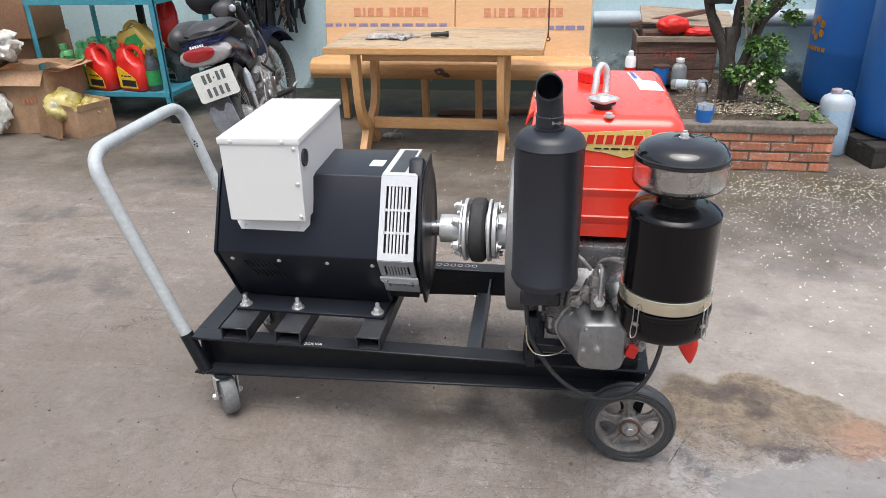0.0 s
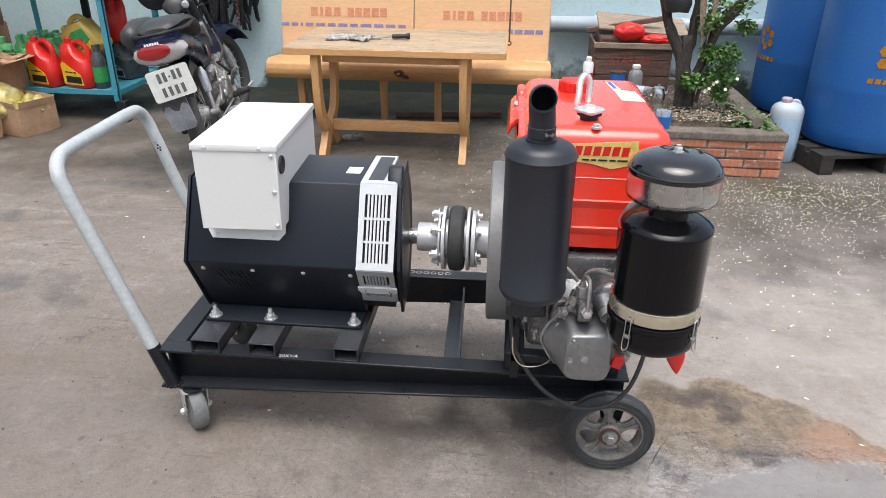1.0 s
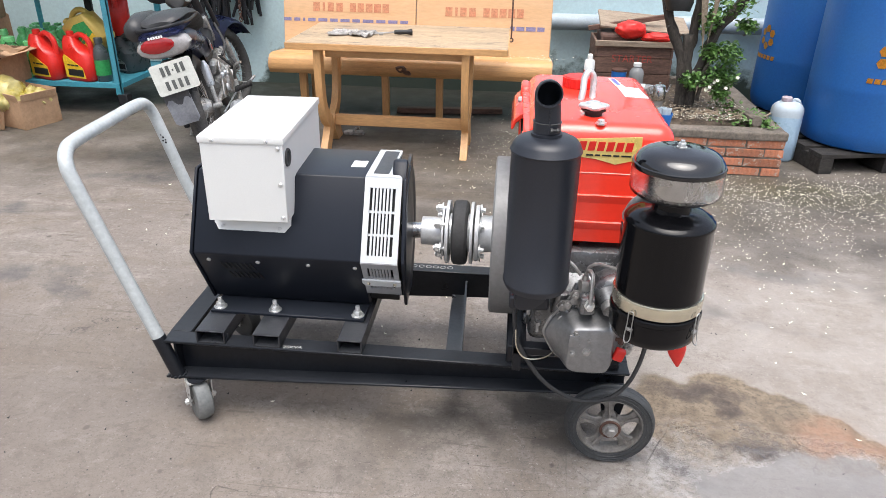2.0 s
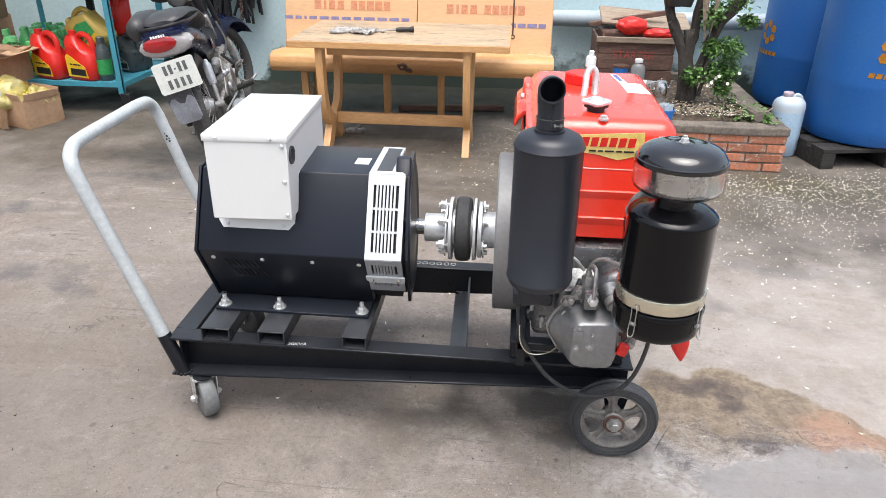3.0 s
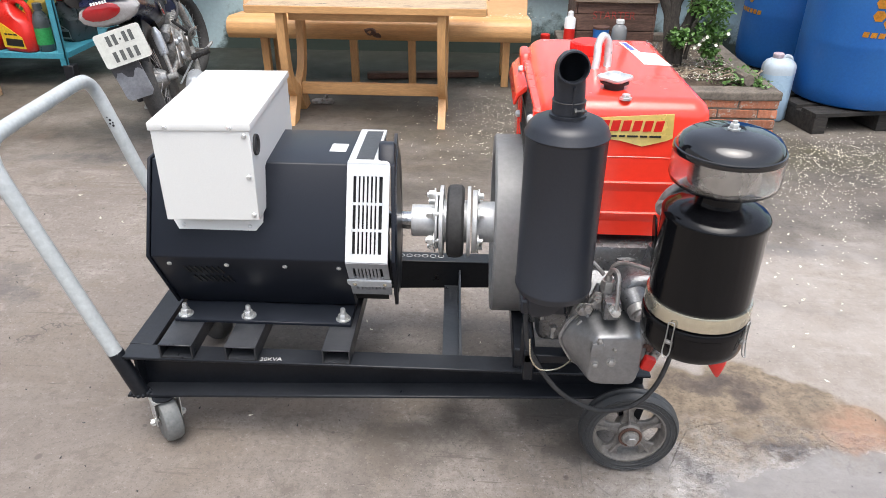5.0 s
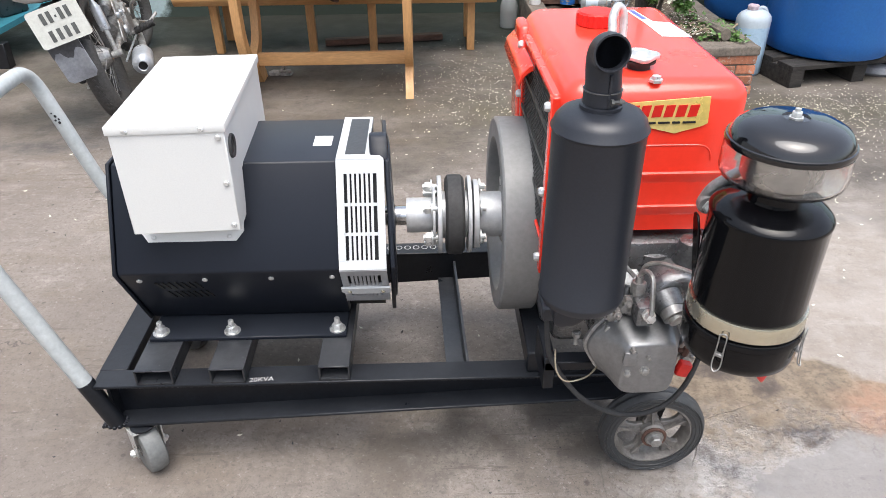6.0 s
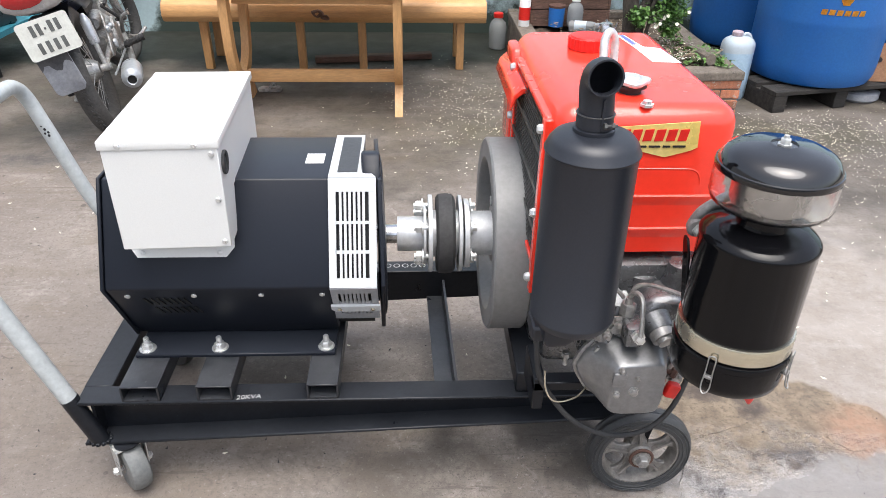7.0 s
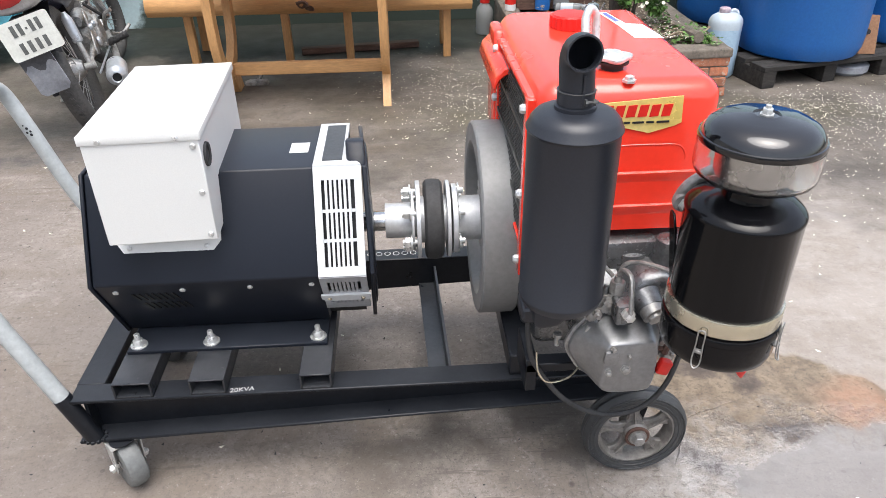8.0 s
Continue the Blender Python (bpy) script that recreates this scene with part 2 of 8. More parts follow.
    "lamp_red": mat("lamp_red", (0.34, 0.01, 0.012), 0.15, alt=(0.24, 0.008, 0.01), scale=20, fine=0.1, bump=0.0, coat=0.5),
    "lamp_clear": mat("lamp_clear", (0.36, 0.34, 0.33), 0.2, alt=(0.28, 0.26, 0.255), scale=14, fine=0.1, bump=0.0, coat=0.4),
    "plate_white": mat("plate_white", (0.66, 0.67, 0.62), 0.5, alt=(0.5, 0.5, 0.45), scale=22, amount=0.6, fine=0.08, bump=0.03),
    "ink_dark": mat("ink_dark", (0.1, 0.105, 0.1), 0.6, bump=0.0),
    "cloth_grey": mat("cloth_grey", (0.5, 0.48, 0.45), 0.95, alt=(0.13, 0.12, 0.11), scale=26, amount=1.0, fine=0.2, bump=0.5, bump_scale=300),
    "rust": mat("rust", (0.1, 0.05, 0.035), 0.8, alt=(0.055, 0.03, 0.025), scale=20, fine=0.25, bump=0.3),
    "film_clear": mat("film_clear", (0.62, 0.6, 0.5), 0.25, alt=(0.72, 0.72, 0.7), scale=14, amount=0.9, fine=0.2, bump=0.5, bump_scale=30),
    "film_yellow": mat("film_yellow", (0.5, 0.4, 0.07), 0.3, alt=(0.62, 0.56, 0.3), scale=14, amount=0.9, fine=0.2, bump=0.5, bump_scale=30),
    "bottle_green": mat("bottle_green", (0.14, 0.62, 0.2), 0.25, alt=(0.28, 0.68, 0.31), scale=14, amount=0.8, fine=0.1, bump=0.0),
    "bottle_dark": mat("bottle_dark", (0.045, 0.06, 0.06), 0.3, alt=(0.1, 0.1, 0.11), scale=20, fine=0.1, bump=0.0),
    "can_gold": mat("can_gold", (0.6, 0.42, 0.1), 0.35, metal=0.2, alt=(0.5, 0.33, 0.07), scale=9, fine=0.06, bump=0.0),
    "orange_plastic": mat("orange_plastic", (0.85, 0.1, 0.02), 0.4, alt=(0.8, 0.16, 0.03), scale=9, fine=0.06, bump=0.0),
    "cup_blue": mat("cup_blue", (0.02, 0.16, 0.5), 0.4, alt=(0.02, 0.12, 0.4), scale=9, fine=0.06, bump=0.0),
    "steel": mat("steel", (0.6, 0.6, 0.6), 0.22, metal=1.0, alt=(0.45, 0.45, 0.44), scale=14, fine=0.1, bump=0.0),
    "brick": mat("brick", (0.46, 0.155, 0.075), 0.9, alt=(0.3, 0.16, 0.11), scale=16, amount=0.85, fine=0.25, bump=0.7, bump_scale=70, wear=(0.4, 0.34, 0.28), wear_at=0.53, per_piece=0.28),
    "mortar": mat("mortar", (0.19, 0.158, 0.128), 0.95, alt=(0.095, 0.083, 0.068), scale=9, amount=0.95, fine=0.3, bump=0.7, bump_scale=60, wear=(0.05, 0.05, 0.035), wear_at=0.6),
    "plaster": mat("plaster", (0.56, 0.56, 0.54), 0.9, alt=(0.47, 0.47, 0.45), scale=1.5, amount=0.8, fine=0.06, bump=0.2),
    "soil": mat("soil", (0.06, 0.043, 0.03), 0.95, alt=(0.11, 0.085, 0.06), scale=18, amount=0.9, fine=0.5, bump=1.0, bump_scale=50),
    "bark": mat("bark", (0.032, 0.026, 0.021), 0.9, alt=(0.085, 0.073, 0.06), scale=10, amount=0.8, fine=0.45, bump=1.0, bump_scale=50, stretch=(3, 3, 1)),
    "petal": mat("petal", (0.72, 0.69, 0.52), 0.7, alt=(0.74, 0.73, 0.66), scale=3, amount=0.9, bump=0.0),
    "dry_leaf": mat("dry_leaf", (0.14, 0.1, 0.065), 0.8, alt=(0.36, 0.3, 0.22), scale=60, amount=0.8, bump=0.0),
}


def leaf_mat(name, a, b):
    m = mat(name, a, 0.42, alt=b, scale=7, amount=0.9, fine=0.2, bump=0.0)
    m.node_tree.nodes["Principled BSDF"].inputs["Subsurface Weight"].default_value = 0.0
    return m


M["leaf"] = leaf_mat("leaf", (0.065, 0.15, 0.03), (0.12, 0.23, 0.05))
M["clear_bowl"] = glass("clear_bowl", (0.93, 0.93, 0.92), 0.06, 1.3)
M["pet"] = glass("pet", (0.8, 0.84, 0.84), 0.15, 1.25)
M["pet_cloudy"] = glass("pet_cloudy", (0.55, 0.57, 0.57), 0.25, 1.3, 0.6)


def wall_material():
    """Pale blue-green paint, mossy grime and painted shade in the lowest half metre."""
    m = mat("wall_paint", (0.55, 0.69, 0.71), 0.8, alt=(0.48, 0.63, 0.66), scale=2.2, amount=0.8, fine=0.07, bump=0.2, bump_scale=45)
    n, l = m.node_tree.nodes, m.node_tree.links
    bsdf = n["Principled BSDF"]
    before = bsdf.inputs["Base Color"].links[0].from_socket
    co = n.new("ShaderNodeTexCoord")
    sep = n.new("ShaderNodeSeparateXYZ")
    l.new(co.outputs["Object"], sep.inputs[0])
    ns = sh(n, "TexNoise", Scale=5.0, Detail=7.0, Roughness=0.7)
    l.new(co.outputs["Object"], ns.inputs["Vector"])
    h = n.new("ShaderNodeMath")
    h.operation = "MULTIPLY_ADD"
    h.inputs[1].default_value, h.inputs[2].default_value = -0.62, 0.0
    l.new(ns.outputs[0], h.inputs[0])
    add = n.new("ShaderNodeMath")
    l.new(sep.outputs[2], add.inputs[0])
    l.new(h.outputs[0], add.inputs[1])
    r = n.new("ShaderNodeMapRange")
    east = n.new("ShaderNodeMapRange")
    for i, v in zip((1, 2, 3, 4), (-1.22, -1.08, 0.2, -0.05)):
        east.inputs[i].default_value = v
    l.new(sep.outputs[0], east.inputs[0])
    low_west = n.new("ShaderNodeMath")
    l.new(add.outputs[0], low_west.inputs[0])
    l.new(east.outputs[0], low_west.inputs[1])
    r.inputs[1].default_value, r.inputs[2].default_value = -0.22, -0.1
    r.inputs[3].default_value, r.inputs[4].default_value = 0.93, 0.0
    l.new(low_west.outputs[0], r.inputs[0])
    # moss tone, deepened to take in the shade under the bench
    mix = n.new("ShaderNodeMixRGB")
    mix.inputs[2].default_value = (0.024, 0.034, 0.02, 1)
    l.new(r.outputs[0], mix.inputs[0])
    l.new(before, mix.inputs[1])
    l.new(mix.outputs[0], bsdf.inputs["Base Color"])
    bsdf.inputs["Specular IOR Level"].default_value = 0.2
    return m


def ground_material():
    """Old concrete: mottled, with oil spots, hairline cracks, a brown spill by the wheel and wet ground by the planter."""
    m = bpy.data.materials.new("yard_concrete")
    m.use_nodes = True
    n, l = m.node_tree.nodes, m.node_tree.links
    bsdf = n["Principled BSDF"]
    co = n.new("ShaderNodeTexCoord").outputs["Object"]

    def tex(scale, detail=6.0, rough=0.6, distort=0.0):
        t = sh(n, "TexNoise", Scale=scale, Detail=detail, Roughness=rough, Distortion=distort)
        l.new(co, t.inputs["Vector"])
        return t.outputs[0]

    def ramp(v, lo, hi, a=0.0, b=1.0):
        r = n.new("ShaderNodeMapRange")
        r.interpolation_type = "SMOOTHSTEP"
        for i, x in zip((1, 2, 3, 4), (lo, hi, a, b)):
            r.inputs[i].default_value = x
        l.new(v, r.inputs[0])
        return r.outputs[0]

    def op(kind, a, b):
        o = n.new("ShaderNodeMath")
        o.operation = kind
        for i, x in enumerate((a, b)):
            if isinstance(x, (int, float)):
                o.inputs[i].default_value = x
            else:
                l.new(x, o.inputs[i])
        return o.outputs[0]

    def mix(f, a, b):
        o = n.new("ShaderNodeMixRGB")
        for i, x in enumerate((f, a, b)):
            if isinstance(x, tuple):
                o.inputs[i].default_value = (*x, 1)
            elif isinstance(x, float):
                o.inputs[i].default_value = x
            else:
                l.new(x, o.inputs[i])
        return o.outputs[0]

    warp_n = n.new("ShaderNodeTexNoise")
    warp_n.inputs["Scale"].default_value, warp_n.inputs["Detail"].default_value = 7.0, 5.0
    l.new(co, warp_n.inputs["Vector"])
    off = n.new("ShaderNodeVectorMath")
    off.operation = "SUBTRACT"
    l.new(warp_n.outputs["Color"], off.inputs[0])
    off.inputs[1].default_value = (0.5, 0.5, 0.5)

    def blob(cx, cy, rx, ry, turn=0.0, ragged=0.25, soft=0.15):
        """1 inside a ragged ellipse on the ground, 0 outside."""
        w = n.new("ShaderNodeVectorMath")
        w.operation = "SCALE"
        l.new(off.outputs[0], w.inputs[0])
        w.inputs["Scale"].default_value = ragged
        a = n.new("ShaderNodeVectorMath")
        l.new(co, a.inputs[0])
        l.new(w.outputs[0], a.inputs[1])
        mp = n.new("ShaderNodeMapping")
        mp.vector_type = "TEXTURE"
        mp.inputs["Location"].default_value = (cx, cy, 0)
        mp.inputs["Rotation"].default_value = (0, 0, radians(turn))
        mp.inputs["Scale"].default_value = (rx, ry, 1)
        l.new(a.outputs[0], mp.inputs["Vector"])
        flat = n.new("ShaderNodeVectorMath")
        flat.operation = "MULTIPLY"
        flat.inputs[1].default_value = (1, 1, 0)
        l.new(mp.outputs[0], flat.inputs[0])
        d = n.new("ShaderNodeVectorMath")
        d.operation = "LENGTH"
        l.new(flat.outputs[0], d.inputs[0])
        return ramp(d.outputs["Value"], 1 - soft, 1 + soft, 1.0, 0.0)

    def stretched(sx, sy, turn, scale, detail=6.0, rough=0.62, distort=0.3):
        mp = n.new("ShaderNodeMapping")
        mp.inputs["Scale"].default_value = (sx, sy, 1.0)
        mp.inputs["Rotation"].default_value = (0, 0, radians(turn))
        l.new(co, mp.inputs["Vector"])
        t = sh(n, "TexNoise", Scale=scale, Detail=detail, Roughness=rough, Distortion=distort)
        l.new(mp.outputs[0], t.inputs["Vector"])
        return t.outputs[0]

    def crackle(ax, ay, bx, by, wide=0.0022):
        """A single crack from a to b."""
        return blob((ax + bx) / 2, (ay + by) / 2, math.hypot(bx - ax, by - ay) / 2, wide * 0.7, math.degrees(math.atan2(by - ay, bx - ax)), 0.035, 0.5)

    c = mix(ramp(tex(1.2, 6, 0.6, 0.2), 0.36, 0.64), (0.198, 0.17, 0.148), (0.256, 0.226, 0.2))
    c = mix(ramp(tex(0.75, 5, 0.6, 0.5), 0.46, 0.64, 0.0, 0.4), c, (0.205, 0.172, 0.144))
    c = mix(ramp(tex(5.5, 9, 0.72, 0.5), 0.45, 0.7, 0.0, 0.6), c, (0.148, 0.127, 0.11))
    # broad tan stains and scoured pale patches
    c = mix(ramp(tex(3.3, 8, 0.7, 0.6), 0.5, 0.62, 0.0, 0.42), c, (0.188, 0.151, 0.112))
    c = mix(ramp(tex(4.6, 8, 0.7, 0.4), 0.54, 0.66, 0.0, 0.4), c, (0.31, 0.276, 0.238))
    # sweeping streaks left by washing water and brooms
    c = mix(ramp(stretched(0.55, 2.6, 14, 2.0), 0.53, 0.68, 0.0, 0.5), c, (0.165, 0.132, 0.102))
    c = mix(ramp(stretched(0.8, 3.4, -8, 3.1, 8), 0.54, 0.7, 0.0, 0.45), c, (0.36, 0.328, 0.298))
    c = mix(ramp(stretched(2.0, 9.0, 9, 3.0, 8, 0.7), 0.56, 0.66, 0.0, 0.42), c, (0.14, 0.117, 0.098))
    c = mix(ramp(tex(11.0, 8, 0.7, 0.4), 0.54, 0.68, 0.0, 0.45), c, (0.38, 0.346, 0.312))
    c = mix(ramp(tex(9.0, 9, 0.74, 0.8), 0.54, 0.64, 0.0, 0.45), c, (0.155, 0.127, 0.103))
    c = mix(ramp(tex(34.0, 8, 0.76), 0.55, 0.66, 0.0, 0.55), c, (0.125, 0.107, 0.093))
    c = mix(ramp(tex(70.0, 6, 0.78), 0.5, 0.62, 0.0, 0.55), c, (0.115, 0.1, 0.088))
    c = mix(ramp(tex(85.0, 5, 0.74), 0.58, 0.67, 0.0, 0.55), c, (0.46, 0.428, 0.394))
    c = mix(ramp(tex(240.0, 3, 0.6), 0.45, 0.7, 0.0, 0.4), c, (0.13, 0.112, 0.1))
    c = mix(ramp(tex(15.0, 9, 0.74, 0.5), 0.59, 0.61, 0.0, 0.5), c, (0.12, 0.1, 0.083))
    # short dark scrapes and chips
    scrape = op("MULTIPLY", ramp(stretched(3.0, 40.0, -24, 1.0, 5, 0.6, 0.6), 0.62, 0.65, 0.0, 0.6), ramp(tex(1.9, 3), 0.46, 0.58))
    c = mix(scrape, c, (0.11, 0.092, 0.077))
    scrape2 = op("MULTIPLY", ramp(stretched(9.0, 60.0, 12, 1.0, 4, 0.6, 0.4), 0.66, 0.69, 0.0, 0.7), ramp(tex(2.7, 3), 0.5, 0.6))
    c = mix(scrape2, c, (0.085, 0.07, 0.06))
    c = mix(ramp(tex(120.0, 4, 0.7), 0.6, 0.64, 0.0, 0.6), c, (0.08, 0.068, 0.058))
    # scattered dark drips of many sizes
    for size, few, reach in ((6.5, 0.45, 0.085), (17.0, 0.62, 0.13)):
        vor = n.new("ShaderNodeTexVoronoi")
        vor.inputs["Scale"].default_value = size
        shaken = n.new("ShaderNodeVectorMath")
        shaken.operation = "MULTIPLY_ADD"
        l.new(off.outputs[0], shaken.inputs[0])
        shaken.inputs[1].default_value = (0.03, 0.03, 0)
        l.new(co, shaken.inputs[2])
        l.new(shaken.outputs[0], vor.inputs["Vector"])
        pick = n.new("ShaderNodeSeparateXYZ")
        l.new(vor.outputs["Color"], pick.inputs[0])
        spot = op("MULTIPLY", ramp(op("SUBTRACT", vor.outputs["Distance"], op("MULTIPLY", pick.outputs[1], reach * 0.6)), 0.02, 0.05, 0.75, 0.0), ramp(pick.outputs[0], few, few + 0.02))
        c = mix(spot, c, (0.075, 0.064, 0.056))
    # smears of old oil in the open yard, and shadow painted under the motorcycle
    smear_shade = op("MAXIMUM", blob(-1.12, 0.6, 0.3, 0.05, 3, 0.35, 0.7), blob(-0.79, 0.52, 0.13, 0.045, -12, 0.3, 0.7))
    smear_shade = op("MAXIMUM", smear_shade, op("MAXIMUM", blob(-1.5, 1.15, 0.2, 0.05, 0, 0.3, 0.7), blob(-1.05, 1.62, 0.32, 0.07, 6, 0.35, 0.7)))
    smear_shade = op("MAXIMUM", smear_shade, op("MAXIMUM", blob(-1.1, 1.95, 0.35, 0.12, 0, 0.4, 0.7), blob(-0.55, 2.25, 0.3, 0.1, 0, 0.4, 0.7)))
    smear_shade = op("MAXIMUM", smear_shade, op("MAXIMUM", blob(1.5, 0.62, 0.3, 0.03, -22, 0.3, 0.7), blob(1.75, 0.95, 0.35, 0.05, -18, 0.3, 0.7)))
    c = mix(op("MULTIPLY", smear_shade, ramp(tex(8.0, 7, 0.7), 0.36, 0.6, 0.15, 0.7)), c, (0.075, 0.075, 0.08))
    oil_shade = op("MAXIMUM", blob(0.87, 0.04, 0.1, 0.06, 0, 0.25, 0.35), blob(0.35, 1.32, 0.2, 0.1, 0, 0.3, 0.5))
    oil_shade = op("MAXIMUM", oil_shade, blob(0.93, -0.1, 0.07, 0.05, 20, 0.3, 0.5))
    # strip under the front rail: oily stain, with the rail's shadow painted in
    oil_shade = op("MAXIMUM", oil_shade, op("MULTIPLY", blob(0.66, -0.07, 0.3, 0.075, 2, 0.4, 0.7), ramp(tex(6.0, 7, 0.7), 0.36, 0.58, 0.3, 1.0)))
    c = mix(op("MULTIPLY", oil_shade, 0.65), c, (0.055, 0.048, 0.04))
    # grime before the front rail, with the cart's shadow painted in
    grime_shade = op("MAXIMUM", blob(-0.05, -0.24, 0.25, 0.08, 6, 0.4, 0.7), blob(0.5, -0.2, 0.5, 0.1, 2, 0.4, 0.7))
    c = mix(op("MULTIPLY", op("MULTIPLY", grime_shade, ramp(tex(7.0, 7, 0.7), 0.4, 0.6)), 0.35), c, (0.1, 0.09, 0.082))
    # broad darker brown patch on the near left
    c = mix(op("MULTIPLY", blob(-0.7, -0.2, 1.0, 0.75, 10, 0.6, 0.7), 0.5), c, (0.14, 0.118, 0.1))
    # broad paler patch in the open on the right
    c = mix(op("MULTIPLY", blob(1.95, 0.4, 0.8, 0.6, -10, 0.7, 0.6), 0.5), c, mix(ramp(tex(6.0, 7, 0.7), 0.4, 0.65), (0.4, 0.366, 0.332), (0.3, 0.268, 0.236)))
    # old brown spill by the drive wheel, black-brown and reddish in places
    spill = op("MAXIMUM", blob(1.25, 0.06, 0.155, 0.18, 6, 0.18, 0.12), blob(1.41, 0.08, 0.2, 0.165, -14, 0.15, 0.07))
    spill = op("MAXIMUM", spill, blob(1.6, -0.025, 0.145, 0.115, -12, 0.14, 0.05))
    tan = mix(ramp(tex(24, 8, 0.72), 0.4, 0.62), (0.232, 0.182, 0.128), (0.145, 0.11, 0.075))
    tan = mix(ramp(tex(90, 5, 0.75), 0.5, 0.62, 0.0, 0.7), tan, (0.085, 0.066, 0.046))
    tan = mix(ramp(tex(8.0, 7, 0.7), 0.5, 0.66, 0.0, 0.7), tan, (0.1, 0.078, 0.056))
    c = mix(op("MULTIPLY", spill, 0.92), c, tan)
    rusty = op("MULTIPLY", blob(1.62, -0.01, 0.12, 0.075, -14, 0.2, 0.5), ramp(tex(40, 6, 0.7), 0.3, 0.6, 0.5, 1.0))
    c = mix(op("MULTIPLY", rusty, 0.62), c, (0.32, 0.18, 0.12))
    dark = op("MAXIMUM", blob(1.32, 0.165, 0.12, 0.035, -6, 0.22, 0.6), blob(1.36, 0.1, 0.035, 0.05, 8, 0.22, 0.6))
    dark = op("MAXIMUM", dark, op("MAXIMUM", blob(1.4, -0.055, 0.09, 0.03, -8, 0.2, 0.6), blob(1.2, -0.16, 0.1, 0.025, -30, 0.2, 0.6)))
    c = mix(op("MULTIPLY", op("MULTIPLY", dark, ramp(tex(30, 7, 0.7), 0.3, 0.6, 0.55, 1.0)), 0.85), c, (0.052, 0.042, 0.04))
    fissure = op("MAXIMUM", crackle(0.923, -0.1, 0.912, -0.27), crackle(0.918, -0.17, 0.98, -0.235))
    fissure = op("MAXIMUM", fissure, op("MAXIMUM", crackle(1.115, -0.14, 1.19, -0.015), crackle(1.19, -0.015, 1.33, 0.035)))
    fissure = op("MAXIMUM", fissure, op("MAXIMUM", crackle(-0.72, -0.05, -0.64, -0.42), crackle(0.6, -0.3, 0.92, -0.26, 0.0016)))
    # damp ground round the planter and under the bench
    damp_shade = op("MAXIMUM", blob(1.3, 2.6, 2.4, 1.25, 8, 0.9, 0.3), blob(2.35, 1.8, 1.75, 0.85, -8, 0.8, 0.4))
    # shade at the back left, put into the ground as a dark patch
    damp_shade = op("MAXIMUM", damp_shade, blob(-1.6, 2.7, 1.6, 1.1, 0, 0.8, 0.4))
    damp_shade = op("MULTIPLY", damp_shade, ramp(tex(2.6, 6, 0.6), 0.36, 0.56, 0.5, 1.0))
    c = mix(op("MULTIPLY", damp_shade, 0.68), c, mix(ramp(tex(12.0, 8, 0.72), 0.42, 0.64), (0.058, 0.05, 0.034), (0.03, 0.026, 0.018)))
    # greenish slime on the wet strip before the planter
    slime = op("MULTIPLY", blob(1.75, 1.88, 1.0, 0.17, -3, 0.5, 0.6), ramp(tex(7.0, 7, 0.68), 0.38, 0.6, 0.2, 0.75))
    c = mix(slime, c, (0.075, 0.066, 0.032))
    # black moss along the foot of the wall, under-bench shade painted in
    where = n.new("ShaderNodeSeparateXYZ")
    l.new(co, where.inputs[0])
    moss_shade = ramp(op("ADD", where.outputs[1], op("MULTIPLY", tex(4.0, 6, 0.65), 0.7)), 3.2, 3.5)
    c = mix(op("MULTIPLY", moss_shade, 0.95), c, (0.014, 0.017, 0.012))
    # pale flecks painted in for the sky's reflection on wet ground
    painted_glint = op("MAXIMUM", blob(1.18, -0.2, 0.2, 0.1, 8, 0.4, 0.7), blob(1.48, -0.1, 0.26, 0.035, -6, 0.35, 0.7))
    c = mix(op("MULTIPLY", painted_glint, ramp(tex(26, 8, 0.75), 0.42, 0.58, 0.05, 0.5)), c, (0.4, 0.382, 0.36))
    puddle = op("MAXIMUM", blob(1.36, -0.26, 0.13, 0.12, 0, 0.25, 0.12), blob(1.52, -0.23, 0.22, 0.16, 3, 0.22, 0.08))
    shallow = op("MULTIPLY", op("MAXIMUM", blob(1.23, -0.16, 0.2, 0.13, 0, 0.35, 0.4), blob(1.46, -0.06, 0.3, 0.075, -4, 0.35, 0.5)), ramp(tex(34, 7, 0.72), 0.42, 0.5))
    wet = op("MAXIMUM", puddle, shallow)
    c = mix(op("MULTIPLY", puddle, 0.65), c, (0.2, 0.187, 0.174))
    # hairline cracks
    crack = n.new("ShaderNodeTexVoronoi")
    crack.feature = "DISTANCE_TO_EDGE"
    crack.inputs["Scale"].default_value = 0.9
    wv = n.new("ShaderNodeVectorMath")
    wv.operation = "SCALE"
    wv.inputs["Scale"].default_value = 0.35
    l.new(off.outputs[0], wv.inputs[0])
    cw = n.new("ShaderNodeVectorMath")
    l.new(co, cw.inputs[0])
    l.new(wv.outputs[0], cw.inputs[1])
    l.new(cw.outputs[0], crack.inputs["Vector"])
    line = op("MULTIPLY", ramp(crack.outputs["Distance"], 0.001, 0.0035, 1.0, 0.0), ramp(tex(1.2, 2), 0.57, 0.66))
    line = op("MAXIMUM", line, op("MULTIPLY", fissure, 0.32))
    c = mix(op("MULTIPLY", line, 0.6), c, (0.06, 0.052, 0.045))
    l.new(c, bsdf.inputs["Base Color"])
    rough = op("SUBTRACT", ramp(tex(3.0, 6), 0.3, 0.7, 0.62, 0.9), op("MULTIPLY", damp_shade, 0.22))
    rough = op("SUBTRACT", rough, op("MULTIPLY", wet, 0.62))
    l.new(op("MAXIMUM", rough, 0.1), bsdf.inputs["Roughness"])
